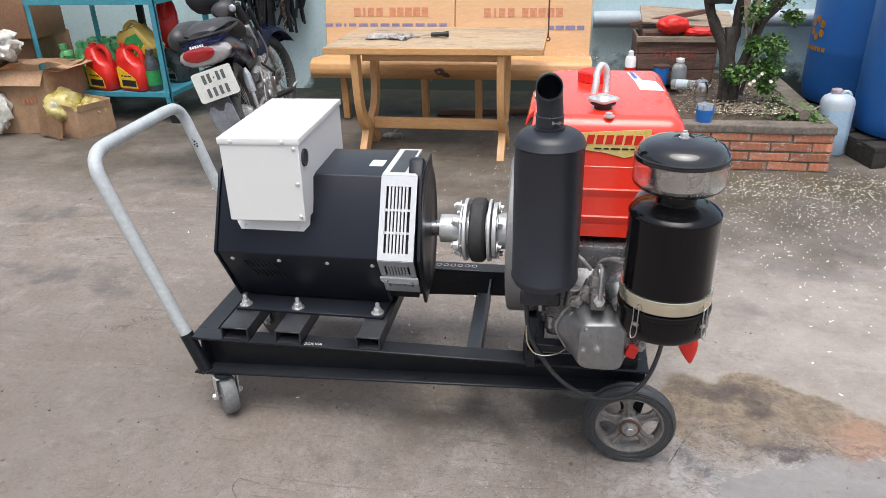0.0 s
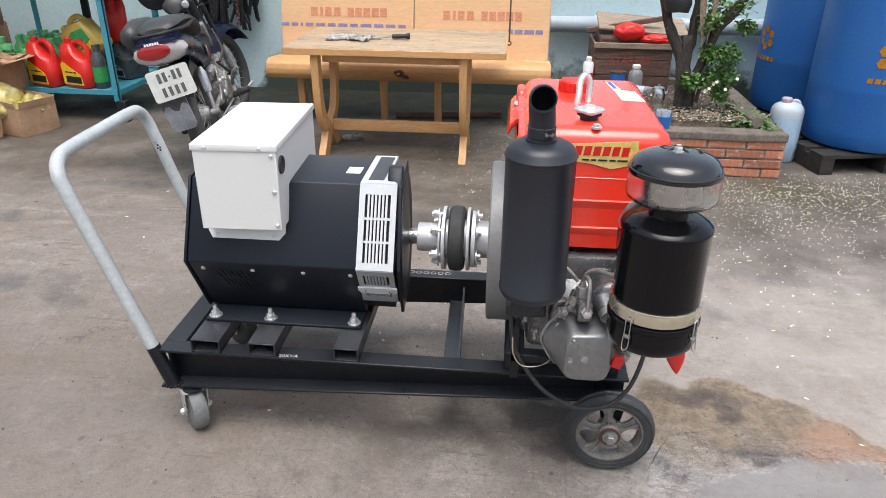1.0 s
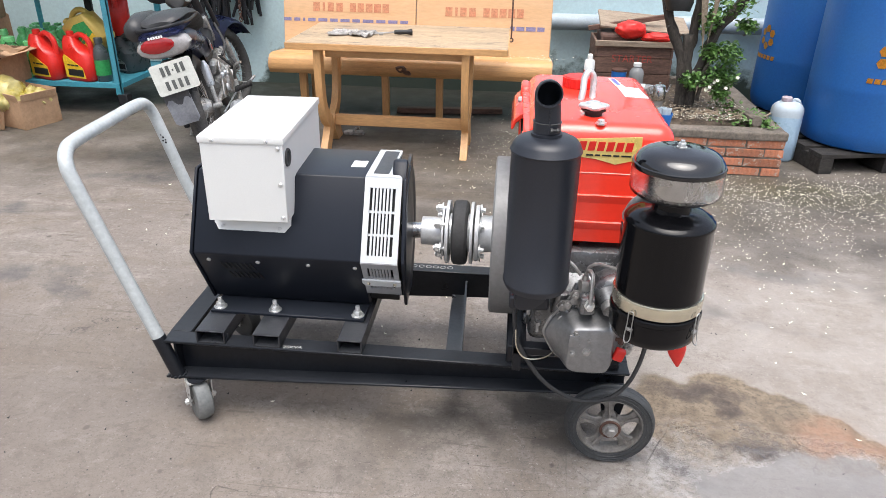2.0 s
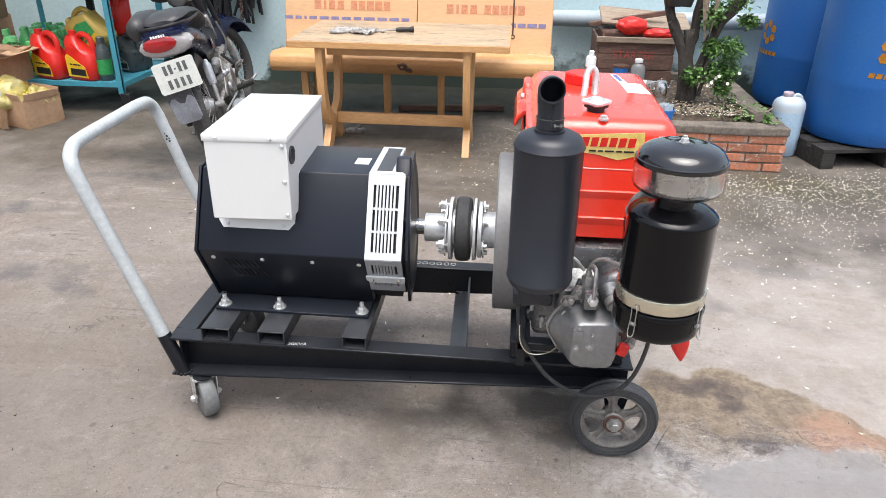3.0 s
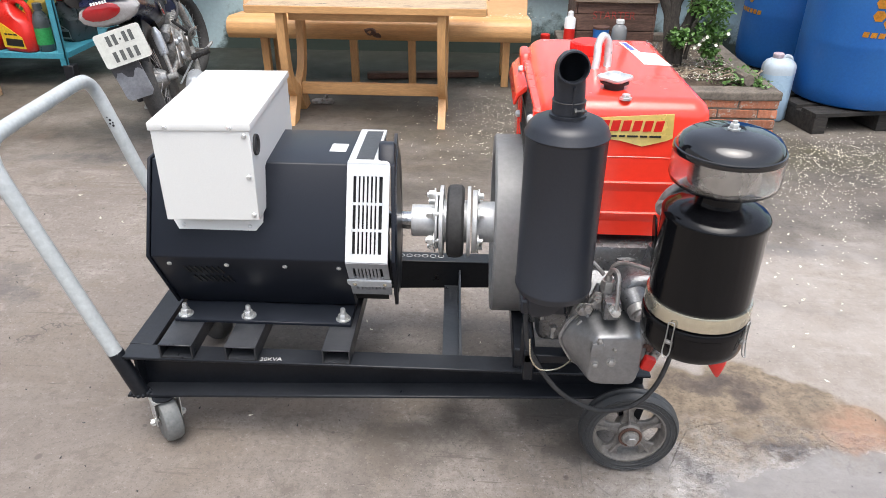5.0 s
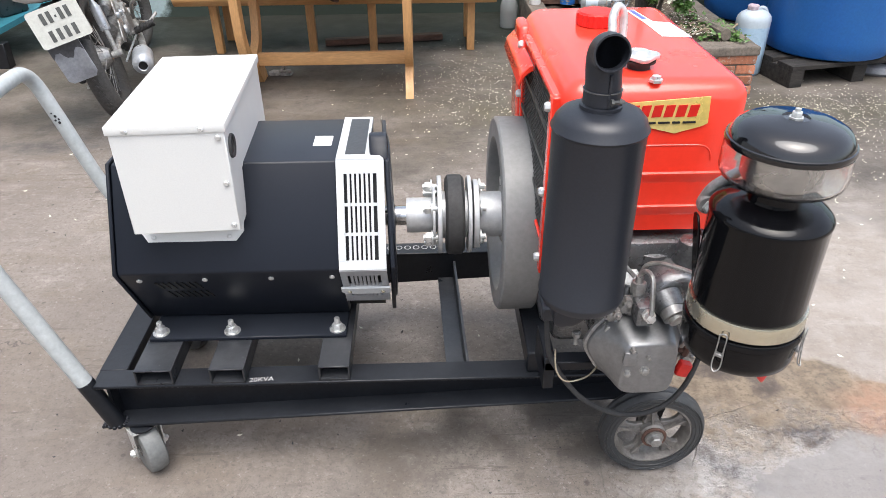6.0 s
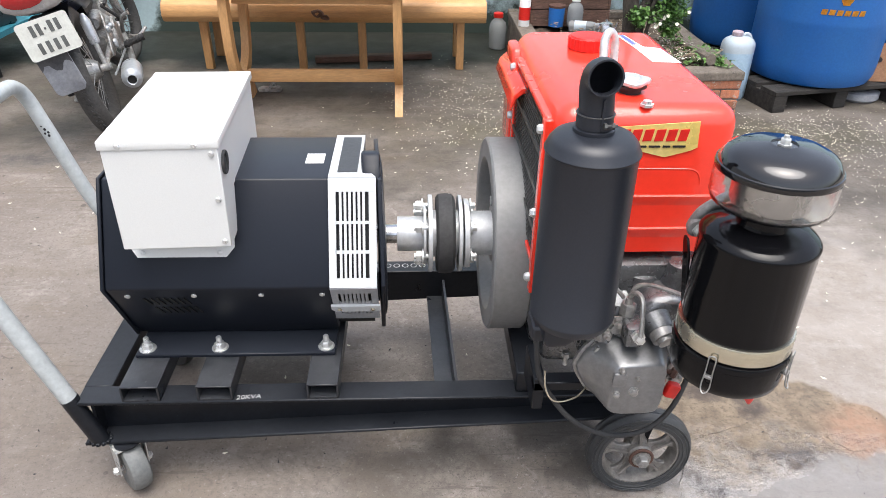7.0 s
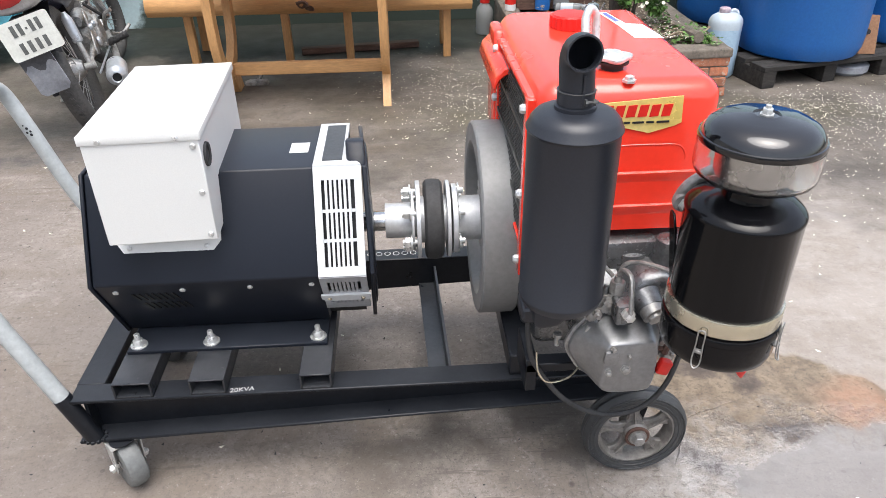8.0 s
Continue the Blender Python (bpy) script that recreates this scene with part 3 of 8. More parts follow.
    l.new(op("ADD", op("MULTIPLY", wet, 0.7), 0.4), bsdf.inputs["Specular IOR Level"])
    b1 = sh(n, "Bump", Strength=0.35, Distance=0.006)
    height = op("SUBTRACT", op("ADD", op("MULTIPLY", tex(45, 6, 0.7), 0.6), tex(9, 5)), op("MULTIPLY", line, 1.0))
    l.new(height, b1.inputs["Height"])
    l.new(op("ADD", op("SUBTRACT", 0.4, op("MULTIPLY", puddle, 0.34)), op("MULTIPLY", op("MULTIPLY", shallow, op("SUBTRACT", 1.0, puddle)), 1.1)), b1.inputs["Strength"])
    l.new(b1.outputs[0], bsdf.inputs["Normal"])
    return m


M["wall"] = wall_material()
M["ground"] = ground_material()

# ---- building blocks ----
WORLD = {}


def thing(name, at=(0, 0, 0), label="", category="", group="", kind="", turn=None):
    """An Empty at the foot of a thing, under which its parts go."""
    ob = new(name)
    m = turn if turn is not None else Matrix.Translation(at)
    ob.matrix_basis = m
    ob.empty_display_size = 0.05
    WORLD[ob.name] = m
    return tagged(ob, label, category, group, kind)


def finish(bm, name, material, sharp=38):
    bmesh.ops.recalc_face_normals(bm, faces=bm.faces)
    for f in bm.faces:
        f.smooth = True
    me = bpy.data.meshes.new(name)
    bm.to_mesh(me)
    bm.free()
    me.set_sharp_from_angle(angle=radians(sharp))
    me.materials.append(material)
    return me


def part(name, bm, material, parent, label="", local=False, sharp=38):
    """One mesh under a thing or a part; the bmesh is in world metres, or in the thing's own with local."""
    base = WORLD[parent.name]
    if not local:
        bm.transform(base.inverted())
    ob = new(name, finish(bm, name, M[material] if isinstance(material, str) else material, sharp))
    ob.parent = parent
    WORLD[ob.name] = base
    return tagged(ob, label)


def solo(name, bm, material, at, label, category, group="", kind="", sharp=38):
    """A thing that is one mesh, with its origin at its foot."""
    bm.transform(Matrix.Translation(at).inverted())
    ob = new(name, finish(bm, name, M[material], sharp))
    ob.location = at
    WORLD[ob.name] = Matrix.Translation(at)
    return tagged(ob, label, category, group, kind)


def B():
    return bmesh.new()


def merge(bm, other, m=None):
    if m is not None:
        other.transform(m)
    me = bpy.data.meshes.new("tmp")
    other.to_mesh(me)
    other.free()
    bm.from_mesh(me)
    bpy.data.meshes.remove(me)
    return bm


def box(bm, x0, x1, y0, y1, z0, z1, bev=0.0, seg=2, m=None):
    t = B()
    bmesh.ops.create_cube(t, size=1.0)
    t.transform(Matrix.Translation(((x0 + x1) / 2, (y0 + y1) / 2, (z0 + z1) / 2)) @ Matrix.Diagonal((x1 - x0, y1 - y0, z1 - z0, 1)))
    if bev:
        bmesh.ops.bevel(t, geom=t.edges[:], offset=bev, segments=seg, affect="EDGES", profile=0.5)
    return merge(bm, t, m)


def prism(bm, poly, axis, a, b, bev=0.0, seg=2, m=None):
    """A polygon of (u, v) drawn out along an axis: x takes (y, z), y takes (x, z), z takes (x, y)."""
    t = B()
    place = {"x": lambda u, v, w: (w, u, v), "y": lambda u, v, w: (u, w, v), "z": lambda u, v, w: (u, v, w)}[axis]
    lo = [t.verts.new(place(u, v, a)) for u, v in poly]
    hi = [t.verts.new(place(u, v, b)) for u, v in poly]
    t.faces.new(lo)
    t.faces.new(hi[::-1])
    for i in range(len(poly)):
        j = (i + 1) % len(poly)
        t.faces.new((lo[i], hi[i], hi[j], lo[j]))
    bmesh.ops.recalc_face_normals(t, faces=t.faces)
    if bev:
        bmesh.ops.bevel(t, geom=t.edges[:], offset=bev, segments=seg, affect="EDGES", profile=0.5)
    return merge(bm, t, m)


def lathe(bm, profile, m=None, seg=32, ring=False):
    """A profile of (radius, height) turned about z, then moved by m; ring closes the profile on itself."""
    t = B()
    rings = []
    for r, z in profile:
        if r < 1e-5:
            rings.append([t.verts.new((0, 0, z))])
        else:
            rings.append([t.verts.new((r * math.cos(2 * math.pi * i / seg), r * math.sin(2 * math.pi * i / seg), z)) for i in range(seg)])
    for a, b in zip(rings, rings[1:]):
        for i in range(seg):
            j = (i + 1) % seg
            if len(a) == 1 and len(b) == 1:
                continue
            if len(a) == 1:
                t.faces.new((a[0], b[i], b[j]))
            elif len(b) == 1:
                t.faces.new((a[i], a[j], b[0]))
            else:
                t.faces.new((a[i], a[j], b[j], b[i]))
    if ring:
        for i in range(seg):
            t.faces.new((rings[-1][i], rings[-1][(i + 1) % seg], rings[0][(i + 1) % seg], rings[0][i]))
    else:
        for end, flip in ((rings[0], True), (rings[-1], False)):
            if len(end) > 2:
                t.faces.new(end[::-1] if flip else end)
    return merge(bm, t, m)


def along(p, q):
    """The pose that takes z from p towards q."""
    d = Vector(q) - Vector(p)
    return Matrix.Translation(p) @ d.to_track_quat("Z", "Y").to_matrix().to_4x4()


AX = {"x": Matrix.Rotation(radians(90), 4, "Y"), "y": Matrix.Rotation(radians(-90), 4, "X"), "z": Matrix.Identity(4)}


def turned(bm, profile, at, axis="z", seg=32):
    """lathe() about an axis of the world through a point."""
    return lathe(bm, profile, Matrix.Translation(at) @ AX[axis], seg)


def rod(bm, p, q, r, seg=12, r2=None):
    length = (Vector(q) - Vector(p)).length
    return lathe(bm, [(r, 0), (r if r2 is None else r2, length)], along(p, q), seg)


def smooth_path(pts, steps=6):
    pts = [Vector(p) for p in pts]
    out = []
    for i in range(len(pts) - 1):
        a, b, c, d = pts[max(i - 1, 0)], pts[i], pts[i + 1], pts[min(i + 2, len(pts) - 1)]
        for k in range(steps):
            t = k / steps
            out.append(0.5 * ((2 * b) + (c - a) * t + (2 * a - 5 * b + 4 * c - d) * t * t + (3 * b - a - 3 * c + d) * t ** 3))
    out.append(pts[-1])
    return out


def sweep(bm, pts, r, seg=10, radii=None):
    """A round bar along points."""
    pts = [Vector(p) for p in pts]
    t = B()
    rings, side = [], None
    for i, p in enumerate(pts):
        d = (pts[min(i + 1, len(pts) - 1)] - pts[max(i - 1, 0)]).normalized()
        side = d.orthogonal().normalized() if side is None else (side - d * side.dot(d)).normalized()
        up = d.cross(side)
        rr = radii[i] if radii else r
        rings.append([t.verts.new(p + rr * (math.cos(2 * math.pi * k / seg) * side + math.sin(2 * math.pi * k / seg) * up)) for k in range(seg)])
    for a, b in zip(rings, rings[1:]):
        for k in range(seg):
            j = (k + 1) % seg
            t.faces.new((a[k], a[j], b[j], b[k]))
    t.faces.new(rings[0][::-1])
    t.faces.new(rings[-1])
    return merge(bm, t)


def torus(bm, big, small, m=None, seg=40, ring=10, flat=1.0):
    t = B()
    rows = []
    for i in range(seg):
        a = 2 * math.pi * i / seg
        rows.append([t.verts.new(((big + small * math.cos(b)) * math.cos(a), (big + small * math.cos(b)) * math.sin(a), small * flat * math.sin(b)))
                     for b in (2 * math.pi * k / ring for k in range(ring))])
    for i in range(seg):
        for k in range(ring):
            t.faces.new((rows[i][k], rows[(i + 1) % seg][k], rows[(i + 1) % seg][(k + 1) % ring], rows[i][(k + 1) % ring]))
    return merge(bm, t, m)


def lettering(body, size, m, thick=0.0006):
    cu = bpy.data.curves.new("letters", "FONT")
    cu.body, cu.size, cu.extrude = body, size, thick
    ob = new("letters", cu)
    me = bpy.data.meshes.new_from_object(ob)
    bpy.data.objects.remove(ob)
    bpy.data.curves.remove(cu)
    t = B()
    t.from_mesh(me)
    bpy.data.meshes.remove(me)
    t.transform(m)
    return t


def bars(bm, widths, x, z, height, gap, m, thick=0.0012):
    """A row of plain bars, standing in for writing."""
    for w in widths:
        box(bm, x, x + w, -thick, thick, z, z + height, m=m)
        x += w + gap
    return bm


def jitter(bm, amount, scale=6.0, seed=0):
    for v in bm.verts:
        v.co += noise.noise_vector(v.co * scale + Vector((seed, seed * 1.7, 0))) * amount
    return bm

# ---- setting ----
bm = B()
bmesh.ops.create_grid(bm, x_segments=2, y_segments=2, size=400)
ground = new("ground", finish(bm, "ground", M["ground"]))
tagged(ground, "stained grey-brown concrete yard with damp patches and painted shade", "ground", kind="structure")
bm = B()
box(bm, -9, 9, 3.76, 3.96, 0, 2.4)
tagged(new("wall_north", finish(bm, "wall_north", M["wall"])), "pale blue-green painted wall, foot darkened by moss and painted shade", "wall", kind="structure")
# unseen walls added to hold back low sky and bounce light
for name, spec, label in (("wall_south", (-3.5, 9, -9.2, -9.0), "unseen pale wall added to bounce light back into the yard"), ("wall_west", (-3.5, -3.3, -9.0, 3.76), "unseen pale side wall added to shape the light")):
    bm = B()
    box(bm, *spec, 0, 2.6)
    tagged(new(name, finish(bm, name, M["plaster"])), label, "wall", kind="structure")
bm = B()
sweep(bm, [(0.98, 3.685, 0.525), (1.8, 3.685, 0.53), (2.6, 3.685, 0.535), (5, 3.685, 0.54)], 0.055, 18)
pipe = thing("wall_pipe", (1, 3.685, 0.53), "thick grey plastic pipe fixed along the wall", "pipe", kind="structure")
part("tube", bm, "pvc_grey", pipe)
bm = B()
rod(bm, (1.28, 3.685, 0.5275), (1.42, 3.685, 0.5275), 0.062, 18)
part("socket", bm, "pvc_grey", pipe)
for x in (1.6, 2.3):
    bm = B()
    torus(bm, 0.057, 0.006, Matrix.Translation((x, 3.685, 0.53)) @ AX["x"], 20, 6)
    box(bm, x - 0.01, x + 0.01, 3.73, 3.762, 0.5, 0.56)
    part("clip", bm, "dull_steel", pipe)

# ---- the cart ----
X0, X1, YF, YB, ZB, ZT = -0.122, 1.05, -0.110, 0.41, 0.121, 0.236
WEB, FL = 0.052, 0.007
cart = thing("equipment_cart", (0.4, 0.15, 0), "black welded steel channel cart with a grey push handle", "cart")


def low(x):
    """The underside of the side rails, which taper towards the engine."""
    return 0.126 + 0.042 * x


for name, y0, y1, web0 in (("front_rail", YF, YF + WEB, YF + WEB - 0.006), ("back_rail", YB - WEB, YB, YB - WEB)):
    bm = B()
    box(bm, X0 + 0.006, X1, y0, y1, ZT - FL, ZT, 0.002, 1)
    prism(bm, [(X0, low(X0)), (X1, low(X1)), (X1, low(X1) + FL), (X0, low(X0) + FL)], "y", y0, y1, 0.002, 1)
    prism(bm, [(X0 + 0.02, low(X0) + 0.005), (X1 - 0.002, low(X1) + 0.004), (X1 - 0.002, ZT - 0.004), (X0 + 0.02, ZT - 0.004)], "y", web0, web0 + 0.006)
    part(name, bm, "frame_paint", cart)
for name, x0, x1, w, zb in (("end_rail", X0, X0 + 0.062, X0 + 0.053, low(X0) - 0.0005), ("end_rail", X1 - 0.05, X1, X1 - 0.05, low(X1) - 0.001)):
    bm = B()
    box(bm, x0 + 0.0055, x1, YF + WEB - 0.002, YB - WEB + 0.002, ZT - FL, ZT + 0.0005, 0.002, 1)
    box(bm, x0 + 0.001, x1, YF + WEB - 0.002, YB - WEB + 0.002, zb, zb + FL, 0.002, 1)
    box(bm, w, w + 0.008, YF + WEB - 0.002, YB - WEB + 0.002, zb + 0.003, ZT - 0.003)
    part(name, bm, "frame_paint", cart)
# black sockets of the push handle, running down to the lower flange
for y in (-0.099, 0.404):
    bm = B()
    rod(bm, (X0 - 0.008, y, 0.242), (X0 + 0.03, y, ZB + FL), 0.0178, 18)
    part("handle_socket", bm, "frame_paint", cart)
    bm = B()
    for k in range(12):
        a = 2 * math.pi * k / 12
        lathe(bm, [(0, -0.004), (0.005, -0.001), (0.004, 0.004), (0, 0.006)], Matrix.Translation((X0 + 0.03 + 0.02 * math.cos(a), y + 0.017 * math.sin(a), ZB + FL + 0.001)), 6)
    part("weld_bead", bm, "frame_paint", cart)
    bm = B()
    box(bm, X0 + 0.026, X0 + 0.032, y + 0.006 if y < 0 else y - 0.04, y + 0.04 if y < 0 else y - 0.006, ZB + 0.006, ZT - 0.006)
    part("gusset", bm, "frame_paint", cart)

# hollow cross tubes under the generator, open at the front
for x, w in ((0.012, 0.037), (0.156, 0.0345), (0.367, 0.031)):
    bm = B()
    z0, z1, th = ZT, ZT + 0.036, 0.0035
    ya, yb = YF + 0.003, YB - 0.003
    box(bm, x - w, x + w, ya, yb, z1 - th, z1, 0.001, 1)
    box(bm, x - w, x + w, ya, yb, z0, z0 + th)
    for s in (-1, 1):
        box(bm, x + s * w - (th if s > 0 else 0), x + s * w + (th if s < 0 else 0), ya, yb, z0 + 0.001, z1 - 0.001)
    part("cross_tube", bm, "tube_paint", cart, "dark hollow steel tube, bare and scuffed")
bm = B()
prism(bm, [(0.596, YF + WEB), (0.641, YF + WEB), (0.628, YB - WEB), (0.583, YB - WEB)], "z", 0.154, 0.16)
prism(bm, [(0.6355, YF + WEB), (0.6412, YF + WEB), (0.6282, YB - WEB), (0.6225, YB - WEB)], "z", 0.16, 0.21)
part("cross_angle", bm, "tube_paint", cart)
for x in (0.776, 1.0):
    bm = B()
    box(bm, x - 0.024, x + 0.024, YF + 0.012, YB - 0.012, ZT, ZT + 0.05, 0.003, 1)
    part("engine_bearer", bm, "frame_paint", cart)
# rub marks on the front flange
bm = merge(B(), lettering("20KVA", 0.0165, Matrix.Translation((0.196, -0.106, ZT + 0.0008)) @ Matrix.Rotation(radians(4), 4, "Z"), 0.0003))
part("chalk_mark", bm, "chalk", cart, "white hand-chalked writing 20KVA")
bm = B()
for k in range(6):
    torus(bm, 0.0075, 0.0011, Matrix.Translation((0.462 + 0.022 * k, YB - 0.024, ZT + 0.001)) @ Matrix.Diagonal((1, 1.1, 0.3, 1)), 14, 5)
part("chalk_mark", bm, "chalk", cart, "row of unreadable white chalk marks")

# push handle
bm = B()
front, back = -0.1, 0.405
core = [(-0.128, front, 0.238), (-0.2, front - 0.002, 0.46), (-0.26, front - 0.004, 0.645), (-0.276, front + 0.004, 0.694), (-0.288, front + 0.033, 0.716), (-0.297, front + 0.085, 0.722),
        (-0.306, 0.15, 0.723), (-0.317, back - 0.085, 0.721), (-0.32, back - 0.03, 0.711), (-0.313, back - 0.004, 0.678), (-0.29, back, 0.605), (-0.224, back, 0.41), (-0.126, back, 0.238)]
sweep(bm, smooth_path(core, 7), 0.0165, 16)
handle = part("push_handle", bm, "handle_paint", cart, "bent steel tube painted pale grey")
for k, (u, v, w_) in enumerate(((0.0, 0.004, 0.0035), (0.004, -0.003, 0.0028), (-0.005, -0.006, 0.003), (0.001, -0.011, 0.0035), (-0.004, 0.011, 0.0022))):
    part("scuff", lathe(B(), [(w_, 0), (w_ * 0.7, 0.0007), (0, 0.0009)], look((-0.288 + 0.002 + u - v * 0.34, 0.405 - 0.0162, 0.606 + v), (-0.288 + 0.002 + u - v * 0.34, 0.41, 0.606 + v)), 7), "bike_dark", handle)


def caster(name, at, yaw, tyre="caster_rubber"):
    """A swivel caster whose wheel touches the ground below at."""
    c = part(name, turned(B(), [(0.02, 0.1185), (0.026, 0.119), (0.026, 0.122), (0.016, ZB)], at), "frame_paint", cart, "small swivel caster with rubber tyre")
    m = Matrix.Translation(at) @ Matrix.Rotation(radians(yaw), 4, "Z")
    R = 0.0575
    t = B()
    lathe(t, [(0.033, -0.02), (0.045, -0.0215), (0.053, -0.018), (0.0565, -0.011), (R, -0.004), (R, 0.004), (0.0565, 0.011), (0.053, 0.018), (0.045, 0.0215), (0.033, 0.02)], m @ Matrix.Translation((0, 0, R)) @ AX["x"], 40)
    part("tyre", t, tyre, c)
    t = B()
    lathe(t, [(0, -0.022), (0.012, -0.022), (0.014, -0.012), (0.034, -0.01), (0.034, 0.01), (0.014, 0.012), (0.012, 0.022), (0, 0.022)], m @ Matrix.Translation((0, 0, R)) @ AX["x"], 24)
    part("hub", t, "rim_grey", c)
    t = B()
    for s in (-1, 1):
        x = s * 0.029
        prism(t, [(-0.009, R - 0.011), (0.009, R - 0.011), (0.012, R + 0.008), (0.018, 0.117), (-0.018, 0.117), (-0.012, R + 0.008)], "x", x - 0.0013, x + 0.0013, m=m)
    box(t, -0.0302, 0.0302, -0.018, 0.018, 0.116, 0.1185, m=m)
    part("fork", t, "zinc", c)
    t = B()
    rod(t, m @ Vector((-0.041, 0, R)), m @ Vector((0.041, 0, R)), 0.0042, 8)
    for s in (-1, 1):
        lathe(t, [(0.009, 0), (0.009, 0.006), (0.006, 0.008)], m @ Matrix.Translation((0.0305 * s if s > 0 else -0.0385, 0, R)) @ AX["x"], 6)
    part("axle_bolt", t, "zinc", c)


caster("caster", (-0.043, -0.098, 0), 40)
caster("caster", (-0.066, 0.3, 0), 62, "tyre_grey")


def cart_wheel(at, out):
    """A spoked wheel with a solid tyre on an axle along y; out is the side that faces away from the cart."""
    m = Matrix.Translation(at) @ (AX["y"] if out > 0 else AX["y"] @ Matrix.Rotation(math.pi, 4, "X"))
    R = 0.1085
    w = part("wheel", lathe(B(), [(0.011, -0.03), (0.024, -0.026), (0.026, -0.01), (0.026, 0.016), (0.019, 0.024), (0.019, 0.029), (0.011, 0.029)], m, 28), "rim_grey", cart,
             "grey cast spoked wheel with solid rubber tyre")
    t = B()
    lathe(t, [(0.08, -0.02), (0.092, -0.022), (0.104, -0.018), (R, -0.008), (R - 0.003, -0.0035), (R - 0.003, 0.0035), (R, 0.008), (0.104, 0.018), (0.1, 0.0205), (0.092, 0.0215), (0.08, 0.02)], m, 56, True)
    for rr_ in (0.088, 0.0955, 0.1005):
        torus(t, rr_, 0.0016, m @ Matrix.Translation((0, 0, 0.0208)), 48, 6)
    part("tyre", t, "tyre_grey", w)
    t = B()
    lathe(t, [(0.081, -0.016), (0.081, 0.0175), (0.076, 0.0185), (0.071, 0.008), (0.069, -0.006), (0.071, -0.016)], m, 56, True)
    for k in range(5):
        a = 2 * math.pi * k / 5 + 0.42
        mk = m @ Matrix.Rotation(a, 4, "Z")
        flank = [(0.021 + 0.0055 * i, 0.0105 + 0.024 * (abs(0.021 + 0.0055 * i - 0.045) / 0.03) ** 2.6) for i in range(10)]
        flank = [(u, min(v, u * 0.722)) for u, v in flank]
        prism(t, [(u, -v) for u, v in flank] + [(u, v) for u, v in flank[::-1]], "z", -0.004, 0.006, 0.0015, 1, m=mk)
        prism(t, [(0.02, 0.004), (0.073, 0.004), (0.073, 0.0115), (0.02, 0.016)], "y", -0.0022, 0.0022, m=mk)
    part("rim", t, "rim_grey", w)
    t = B()
    lathe(t, [(0.009, -0.07), (0.009, 0.034), (0.007, 0.037), (0, 0.037)], m, 12)
    lathe(t, [(0.0165, 0.026), (0.0165, 0.0305)], m, 20)
    lathe(t, [(0.0125, 0.03), (0.0125, 0.041), (0.0105, 0.043)], m, 6)
    part("axle_nut", t, "dull_steel", w)
    t = B()
    torus(t, 0.0225, 0.0035, m @ Matrix.Translation((0, 0, 0.025)), 28, 6)
    part("bearing_cap", t, "rust", w)


cart_wheel((1.012, -0.137, 0.1085), -1)
cart_wheel((1.012, 0.437, 0.1085), 1)
bm = B()
for y0, y1 in ((-0.115, -0.06), (0.36, 0.415)):
    prism(bm, [(0.985, low(0.985)), (1.05, low(1.05)), (1.036, 0.098), (1.0, 0.098)], "y", y0, y1)
rod(bm, (1.012, -0.1, 0.1085), (1.012, 0.4, 0.1085), 0.011, 12)
part("axle", bm, "frame_paint", cart)

# ---- generator head ----
YC, ZC = 0.15, 0.466
SEC = lambda k=0.0: [(YC - 0.097 - k, 0.286 - k), (YC - 0.197 - k, 0.46), (YC - 0.104 - k * 0.5, 0.645 + k), (YC + 0.104 + k * 0.5, 0.645 + k), (YC + 0.197 + k, 0.46), (YC + 0.097 + k, 0.286 - k)]
gen = thing("generator_head", (0.2, YC, 0.272), "black six-sided alternator with a white terminal box", "generator")
bm = B()
prism(bm, SEC(), "x", -0.03, 0.389, 0.004, 2)
part("housing", bm, "black_paint", gen, "black sheet-steel casing")
bm = B()
prism(bm, SEC(0.004), "x", -0.038, -0.031, 0.002, 1)
part("end_plate", bm, "black_paint", gen)
for y0, y1 in ((-0.018, 0.09), (0.21, 0.318)):
    bm = B()
    box(bm, -0.02, 0.386, y0, y1, 0.272, 0.28, 0.0015, 1)
    part("foot", bm, "black_paint", gen)
for x in (0.0, 0.147, 0.366):
    for y in (0.003, 0.297):
        bm = B()
        turned(bm, [(0.017, 0.2802), (0.017, 0.2825), (0.0145, 0.283)], (x, y, 0), seg=20)
        turned(bm, [(0.0115, 0.283), (0.0115, 0.292), (0.0095, 0.2945)], (x, y, 0), seg=6)
        turned(bm, [(0.006, 0.2945), (0.006, 0.307), (0.005, 0.309), (0, 0.309)], (x, y, 0), seg=10)
        part("anchor_bolt", bm, "zinc", gen, "zinc bolt with washer and nut")
# low screws and air slots on the under-slope facing front


def slope(x, y, d, out):
    """A pose on the front lower slope: d metres down it from the fold, z outwards."""
    a, b = Vector((x, YC - 0.197, 0.46)), Vector((x, YC - 0.097, 0.286))
    v = (b - a).normalized()
    nrm = Vector((0, v.z, -v.y))
    if nrm.y > 0:
        nrm = -nrm
    p = a + v * d + nrm * out
    return Matrix(((1, v.x, nrm.x, p.x), (0, v.y, nrm.y, p.y), (0, v.z, nrm.z, p.z), (0, 0, 0, 1)))


